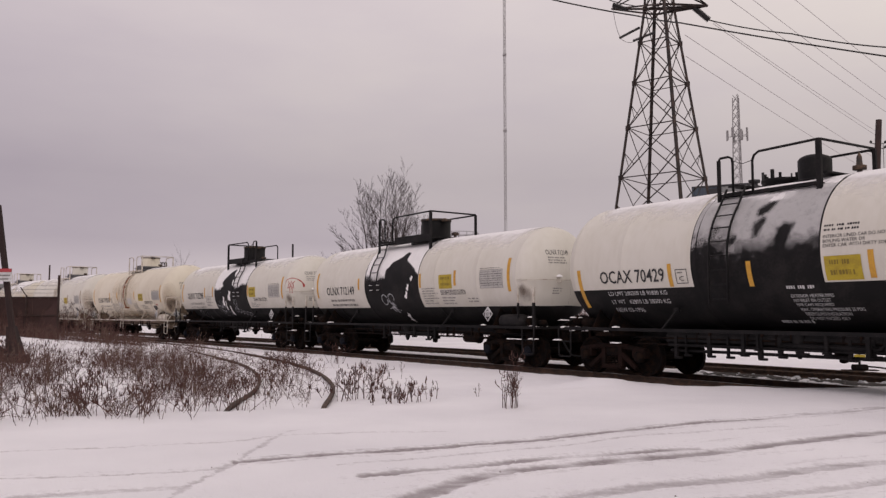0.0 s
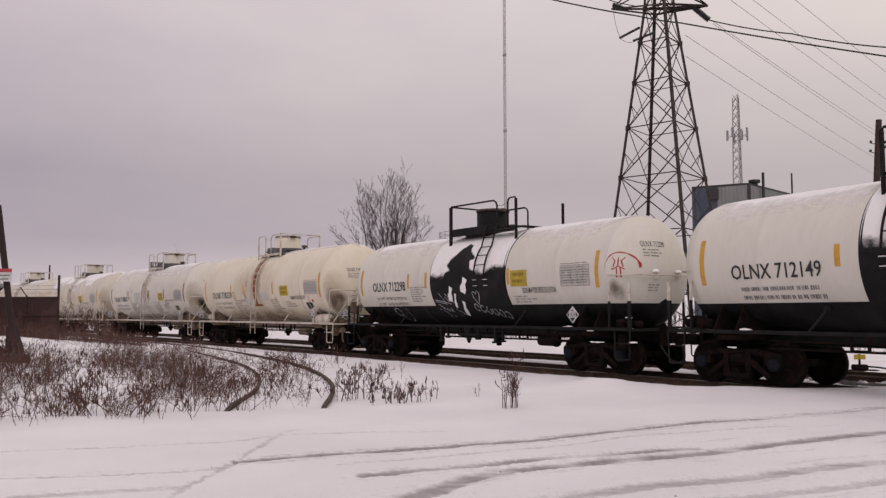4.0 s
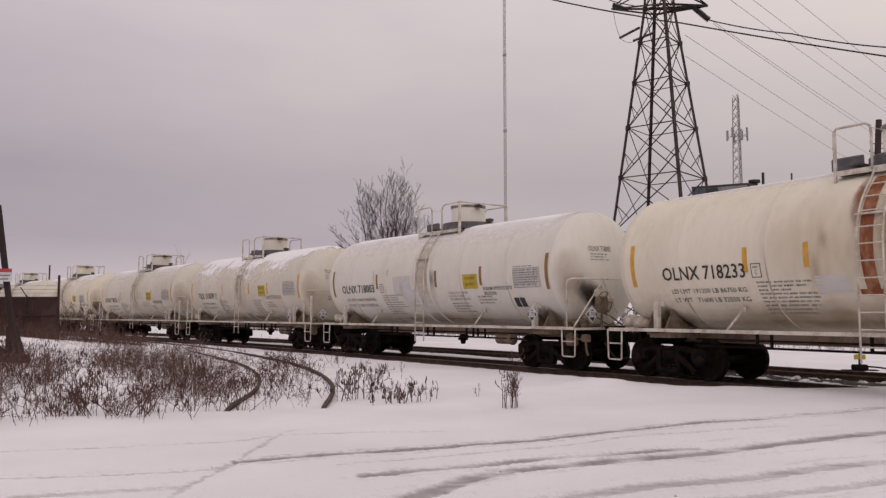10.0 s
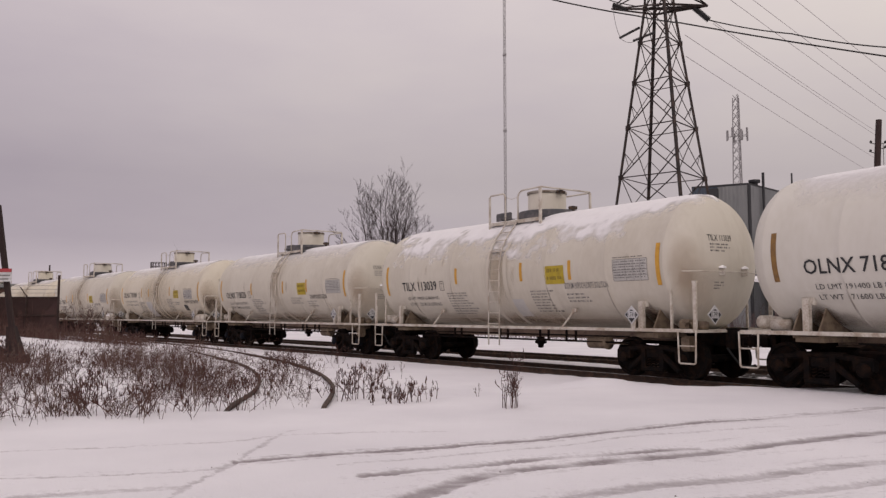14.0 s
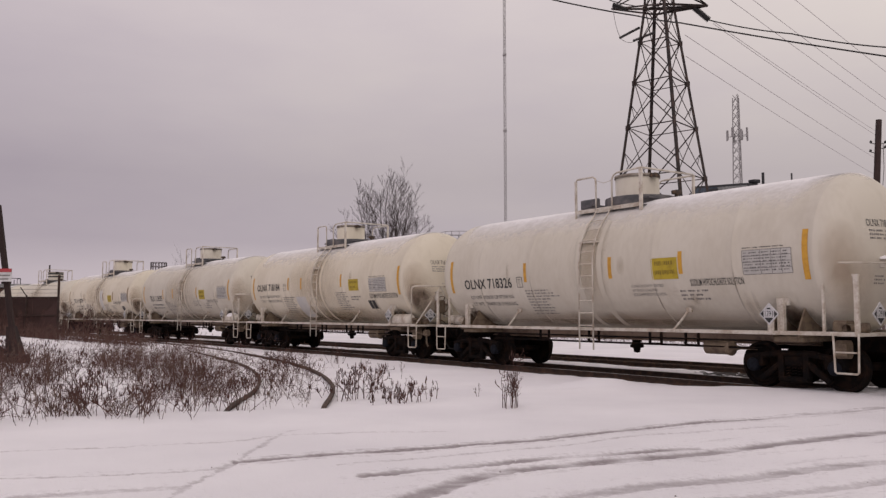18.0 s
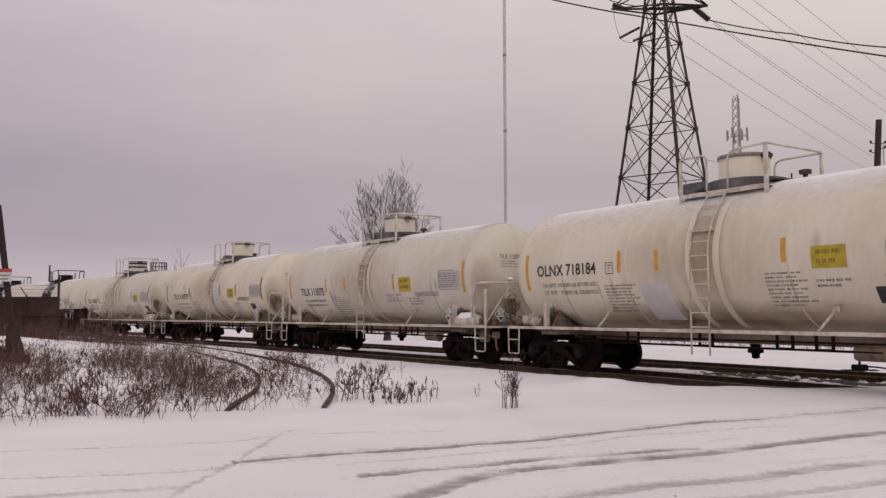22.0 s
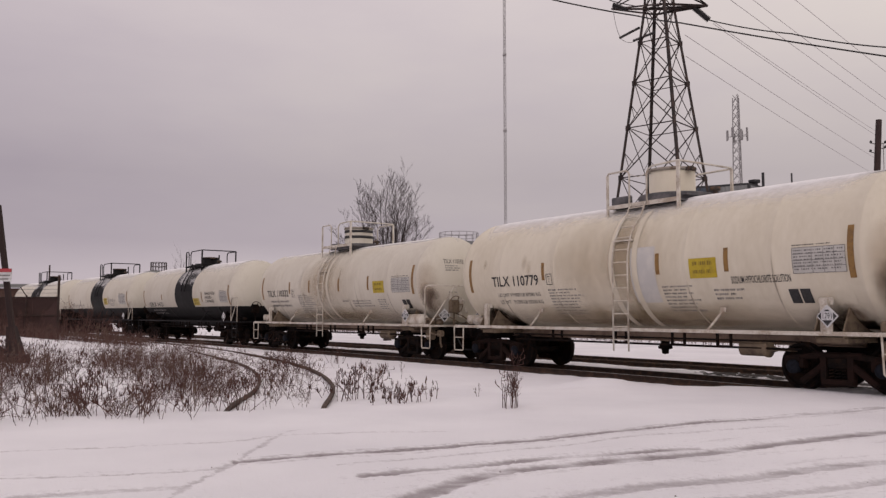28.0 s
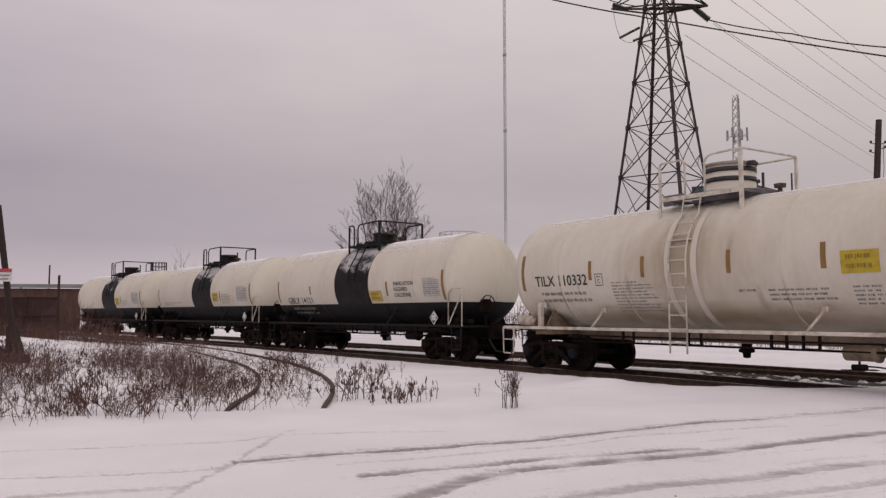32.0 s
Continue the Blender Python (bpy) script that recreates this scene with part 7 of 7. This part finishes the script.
def weeds():
    rnd = random.Random(5)
    dark, pale = Shape(), Shape()
    spots = []
    n = 0
    while n < 2600:
        y = 10.5 + 27 * rnd.random() ** 1.35
        x = -0.57 * y + rnd.random() * (0.57 * y - 1.0)
        edge = float(np.interp(x, [p[0] for p in ROAD_EDGE], [p[1] for p in ROAD_EDGE])) + 1.3 * noise.noise(Vector((x * 0.9, 2.0, 5.0)))
        mid = float(np.interp(y, [p.y for p in SPUR], [p.x for p in SPUR]))
        if y < edge - 1.3 + 3.2 * rnd.random() or x > mid + 0.45:
            continue
        c = noise.noise(Vector((x * 0.55, y * 0.33, 3.0))) + 0.7 * noise.noise(Vector((x * 1.7, y * 1.0, 8.0))) + 0.4 * noise.noise(Vector((x * 5, y * 3, 1.0)))
        bank = math.exp(-((x + 13.5) / 3.0) ** 2 - ((y - 26) / 5.0) ** 2)
        if c < rnd.uniform(-0.22, 0.22) + 0.8 * bank or (abs(x - mid) < 1.2 and rnd.random() < 0.75) or abs(abs(x - mid) - GAUGE) < 0.15:
            continue
        n += 1
        spots.append((x, y, c))
    X, Y = np.array([p[0] for p in spots]), np.array([p[1] for p in spots])
    Z, _, _ = ground_height(X, Y)
    for (x, y, c), z in zip(spots, Z):
        h = (0.14 + 0.6 * rnd.random() ** 1.3) * (0.85 + 0.7 * max(0.0, c)) * (0.75 if y < 14 else 1.0)
        stem(dark if rnd.random() < 0.62 else pale, rnd, x, y, float(z), h, rnd.uniform(0.0022, 0.006), 1.6, rnd.randint(5, 12), rnd.random() < 0.22)
    for _ in range(420):
        k = rnd.randrange(n)
        x, y, c = spots[k]
        z, a, w = float(Z[k]), rnd.uniform(0, 6.28), rnd.uniform(0.25, 0.7)
        p, q = Vector((x, y, z + 0.02)), Vector((x + w * math.cos(a), y + w * math.sin(a), z + rnd.uniform(0.05, 0.35)))
        m = p.lerp(q, 0.5) + Vector((0, 0, rnd.uniform(0.0, 0.15)))
        dark.rod(p, m, 0.005, 3, r2=0.004, caps=False).rod(m, q, 0.004, 3, r2=0.002, caps=False)
    thing("weeds", dark, WEED, "dense dark red-brown dry weeds standing in snow", "weeds", kind="stuff")
    thing("dry_grass", pale, STRAW, "pale brown dry grass among the weeds", "grass", kind="stuff")


weeds()


def weed_clump(x, y, n, spread, h, seed, label, lean=0.4, mat=WEED):
    rnd, s = random.Random(seed), Shape()
    pts = [(rnd.gauss(0, spread), rnd.gauss(0, spread)) for _ in range(n)]
    Z, _, _ = ground_height(np.array([x + p[0] for p in pts]), np.array([y + p[1] for p in pts]))
    for (dx, dy), z in zip(pts, Z):
        stem(s, rnd, dx, dy, float(z), h * rnd.uniform(0.3, 1.05), rnd.uniform(0.004, 0.009), lean, rnd.randint(5, 11), rnd.random() < 0.6)
    thing("weed_clump", s, mat, label, "weeds", "weed clumps by the road", "stuff", at=pose(x, y, 0))


weed_clump(1.06, 12.9, 17, 0.085, 0.86, 1, "single dry branching weed standing in road snow", 0.34)
for i, (x, y, n, h, w) in enumerate(((-1.58, 14.9, 26, 0.6, 0.14), (-1.45, 16.0, 24, 0.55, 0.2), (-0.85, 13.9, 20, 0.3, 0.18), (-0.47, 13.9, 18, 0.42, 0.16), (-1.9, 15.2, 10, 0.45, 0.2), (-1.5, 19.5, 20, 0.55, 0.3), (-1.1, 17.5, 12, 0.4, 0.3), (-2.2, 15.6, 6, 0.35, 0.25), (-0.1, 15.0, 4, 0.35, 0.25), (0.55, 14.4, 3, 0.3, 0.2), (-1.1, 14.6, 12, 0.4, 0.2), (-0.6, 16.5, 5, 0.35, 0.3), (-2.0, 20.5, 12, 0.45, 0.3))):
    weed_clump(x, y, max(2, int(n * 0.62)), w * 1.15, h, 30 + i, "clump of dry brown weeds poking through snow", 1.3)


def tall_weeds():
    """Taller tangled stalks that stand out of the carpet of weeds."""
    rnd = random.Random(77)
    for i in range(34):
        y = 12.2 + 14 * rnd.random() ** 1.5
        x = -0.55 * y + rnd.random() * (0.55 * y - 3.2)
        weed_clump(x, y, rnd.randint(8, 20), rnd.uniform(0.12, 0.3), rnd.uniform(0.45, 0.8), 200 + i, "tangled tall dark dry weed stalks in snow", rnd.uniform(0.8, 1.8))


tall_weeds()


def limb(s, rnd, p, q, r, order, sides=6):
    """A crooked limb from p to q that throws ever finer twigs upward."""
    d, n = q - p, 7 if order > 1 else 4
    L = d.length
    pts = [p]
    for k in range(1, n + 1):
        w = k / n
        jog = L * (0.035 if k < n else 0.01)
        pts.append(p + d * w + Vector((rnd.uniform(-jog, jog), rnd.uniform(-jog, jog), L * 0.07 * math.sin(w * 3.14) * -1)))
    for k in range(n):
        s.rod(pts[k], pts[k + 1], r * (1 - 0.85 * k / n), sides, r2=r * (1 - 0.85 * (k + 1) / n), caps=False)
    if order <= 0:
        return
    for k in range(2 if order > 1 else 1, n):
        for _ in range(3 if order == 1 else 2):
            a, c = rnd.uniform(0, 6.283), rnd.uniform(0.35, 0.85)
            out = (d.normalized() + Vector((math.cos(a) * c, math.sin(a) * c, rnd.uniform(0.0, 0.35)))).normalized()
            e = L * rnd.uniform(0.22, 0.52) * (1.15 - 0.55 * k / n)
            w = rnd.random()
            o = pts[k].lerp(pts[k + 1], w) if k < n else pts[k]
            limb(s, rnd, o, o + out * e, max(0.006, r * (1 - 0.85 * k / n) * 0.45), order - 1, 4 if order > 1 else 3)


def bare_tree(x, y, h, seed, label, tips, order=3):
    """Several stems rise from one stool; tips are (aside, back, height) shares of h."""
    rnd = random.Random(seed)
    t = tagged(new("bare_tree"), label, "tree", "bare trees")
    t.matrix_basis = pose(x, y, -0.1)
    part("trunk", Shape().lathe([(-0.2, h * 0.03), (0.4, h * 0.022), (h * 0.14, h * 0.018), (h * 0.19, h * 0.006)], "z", (0, 0, 0), 10), BARK, t)
    for a, b, c in tips:
        s = Shape()
        fork = h * (0.12 + 0.1 * rnd.random())
        limb(s, rnd, Vector((0, 0, fork)), Vector((a * h, b * h, c * h)), h * 0.0088, order)
        part("limb", s, BARK, t)


bare_tree((686 - 784) / 1450 * 48, 48, 9.15, 23, "bare multi-stemmed tree with a wide fan of fine twigs", ((-0.2, 0.02, 0.93), (-0.11, -0.08, 0.86), (-0.05, 0.1, 0.92), (0.0, -0.03, 0.97), (0.045, 0.04, 1.0), (0.09, -0.1, 0.95), (0.15, 0.06, 0.88), (0.19, -0.04, 0.76), (-0.24, -0.1, 0.62), (-0.15, 0.12, 0.78), (-0.26, 0.05, 0.52), (0.12, 0.1, 0.9), (0.16, 0.0, 0.66)))
far_tips = ((-0.12, 0.0, 0.85), (-0.03, 0.05, 1.0), (0.04, -0.04, 0.92), (0.11, 0.0, 0.8))
bare_tree((322 - 784) / 1450 * 120, 120, 9.8, 3, "far small bare tree on the skyline", far_tips, 2)
bare_tree((575 - 784) / 1450 * 120, 120, 9.8, 4, "far small bare tree on the skyline", far_tips, 2)


def brush():
    rnd, s = random.Random(8), Shape()
    for _ in range(1700):
        a, off = rnd.uniform(-22, 75), 15.5 + rnd.uniform(0, 5)
        x, y, _h = on_line(a, off)
        h = rnd.uniform(0.3, 1.3) * (0.7 + 0.7 * noise.noise(Vector((x * 0.16, y * 0.16, 1))))
        stem(s, rnd, x, y, -0.15, max(0.35, h), 0.011, 0.9, 8, False)
    thing("brush", s, TWIG, "low leafless brown brush beyond the tracks", "brush", kind="stuff")
    s = Shape()
    for _ in range(1900):
        x, y, _h = on_line(rnd.uniform(-24, 62), rnd.uniform(21, 27))
        stem(s, rnd, x, y, -0.15, rnd.uniform(0.9, 2.3) * (0.8 + 0.5 * noise.noise(Vector((x * 0.2, y * 0.2, 6)))), 0.02, 0.45, 8, False)
    thing("brush", s, TWIG, "tall leafless thicket beyond the second track", "brush", kind="stuff")
    s = Shape()
    for _ in range(1500):
        x, y = rnd.uniform(-34, -16.5), rnd.uniform(36.5, 43)
        if x > -18.2 and y < 40:
            continue
        stem(s, rnd, x, y, -0.1, rnd.uniform(1.0, 2.3) * min(1.0, 0.5 + (-15.5 - x) / 5), 0.015, 0.25, 6, False)
    thing("brush", s, WEED, "dense dark brush behind the yard fence", "brush", kind="stuff")
    s = Shape()
    spots = [(rnd.uniform(-22, -12), rnd.uniform(29, 37)) for _ in range(1200)]
    spots = [(x, y) for x, y in spots if x < float(np.interp(y, [p.y for p in SPUR], [p.x for p in SPUR])) - 1.3 and noise.noise(Vector((x * 0.5, y * 0.5, 4))) > -0.15]
    levels, _, _ = ground_height(np.array([p[0] for p in spots]), np.array([p[1] for p in spots]))
    for (x, y), z in zip(spots, levels.tolist()):
        stem(s, rnd, x, y, z, rnd.uniform(0.25, 0.7), 0.009, 0.6, 7, False)
    thing("brush", s, WEED, "dark dry brush at the foot of the yard fence", "brush", kind="stuff")
    s = Shape()
    for _ in range(2200):
        x = rnd.uniform(-150, 150)
        y = rnd.uniform(150, 190)
        stem(s, rnd, x, y, -0.2, rnd.uniform(1.5, 4.5), 0.06, 0.3, 5, False)
    thing("far_brush", s, TWIG, "distant bare scrub along the skyline", "brush", kind="stuff")


brush()


def clods():
    rnd, s = random.Random(12), Shape()
    spots = [on_line(rnd.uniform(-7.5, 1.5), rnd.uniform(1.2, 3.2))[:2] for _ in range(90)]
    levels, _, _ = ground_height(np.array([p[0] for p in spots]), np.array([p[1] for p in spots]))
    for (x, y), z in zip(spots, levels.tolist()):
        r = rnd.uniform(0.03, 0.10) * rnd.random() + 0.02
        ring = [(x + r * rnd.uniform(0.5, 1.6) * math.cos(w), y + r * rnd.uniform(0.5, 1.4) * math.sin(w), z - 0.01) for w in np.linspace(0, 5.4, 7)]
        top = [(p[0] * 0.55 + x * 0.45 + rnd.uniform(-0.2, 0.2) * r, p[1] * 0.55 + y * 0.45, z + r * rnd.uniform(0.2, 0.6)) for p in ring]
        s.add(ring + top, [(j, (j + 1) % 7, 7 + (j + 1) % 7, 7 + j) for j in range(7)] + [tuple(range(7, 14))])
    thing("snow_clods", s, SNOW, "broken snow clods between the tracks", "snow", kind="stuff")


SNOW = material("crusted_snow", (0.80, 0.80, 0.82), (0.66, 0.65, 0.66), rough=0.8, scale=4, fine=25, bump=0.3, sheen=0.2)
clods()


def crumbs():
    """Crumbs of snow and dirt thrown up beside the ruts."""
    rnd = random.Random(31)
    white, dark = Shape(), Shape()
    spots = []
    for line, deep, wide, d in RUTS[:10]:
        pts = spline(line, 6)
        for _ in range(int(30 * d) + 5):
            k = rnd.randrange(len(pts) - 1)
            p, q, w = Vector(tuple(pts[k])[:2]), Vector(tuple(pts[k + 1])[:2]), rnd.random()
            o = p.lerp(q, w)
            spots.append((o.x + rnd.gauss(0, 0.1), o.y + rnd.gauss(0, wide * 1.3), rnd.random() < 0.3 * d + 0.1))
    Z, _, _ = ground_height(np.array([p[0] for p in spots]), np.array([p[1] for p in spots]))
    for (x, y, dirty), z in zip(spots, Z.tolist()):
        r = 0.004 + 0.010 * rnd.random() ** 2.5 if not dirty else 0.004 + 0.009 * rnd.random() ** 2
        ring = [(x + r * rnd.uniform(0.6, 1.7) * math.cos(w), y + r * rnd.uniform(0.5, 1.3) * math.sin(w), z - 0.004) for w in np.linspace(0, 5.0, 6)]
        (dark if dirty else white).add(ring + [(x, y, z + r * rnd.uniform(0.5, 1.0))], [(j, (j + 1) % 6, 6) for j in range(6)])
    thing("snow_crumbs", white, SNOW, "small crumbs of snow along the tyre ruts", "snow", kind="stuff")
    thing("dirt_crumbs", dark, DIRT, "small crumbs of brown dirt in the tyre ruts", "dirt", kind="stuff")


DIRT = material("brown_road_dirt", (0.10, 0.075, 0.06), (0.2, 0.16, 0.14), rough=0.95, scale=20)
crumbs()


# ---- what moves ----
def car_pose(c, t):
    s = c - run_by(t)
    ax, ay, _ = on_line(s - BOGIE)
    bx, by, _ = on_line(s + BOGIE)
    return Matrix.Translation(((ax + bx) / 2, (ay + by) / 2, 0)) @ pose(0, 0, 0, 0, 0, math.degrees(math.atan2(ay - by, ax - bx)))


def motions():
    """The train rolls by; trucks follow the curve and the wheels turn."""
    slow = [i * 0.5 for i in range(65)]
    quick = [min(SECONDS, round(i / 7.5, 4)) for i in range(241)]
    for car, c in CARS:
        walk(car, [(t, car_pose(c, t)) for t in slow])
    for truck, k, b, axles in BOGIES:
        rows = []
        for t in slow:
            q = on_line(CENTRES[k] - run_by(t) - b * BOGIE)[2]
            body = math.degrees(car_pose(CENTRES[k], t).to_euler().z)
            rows.append((t, pose(b * BOGIE, 0, 0, 0, 0, (-math.degrees(q) - body + 180) % 360 - 180)))
        walk(truck, rows)
        for a, axle in zip((-0.89, 0.89), axles):
            walk(axle, [(t, pose(a, 0, 0.457, 0, math.degrees(run_by(t) / 0.457), 0)) for t in quick])


motions()
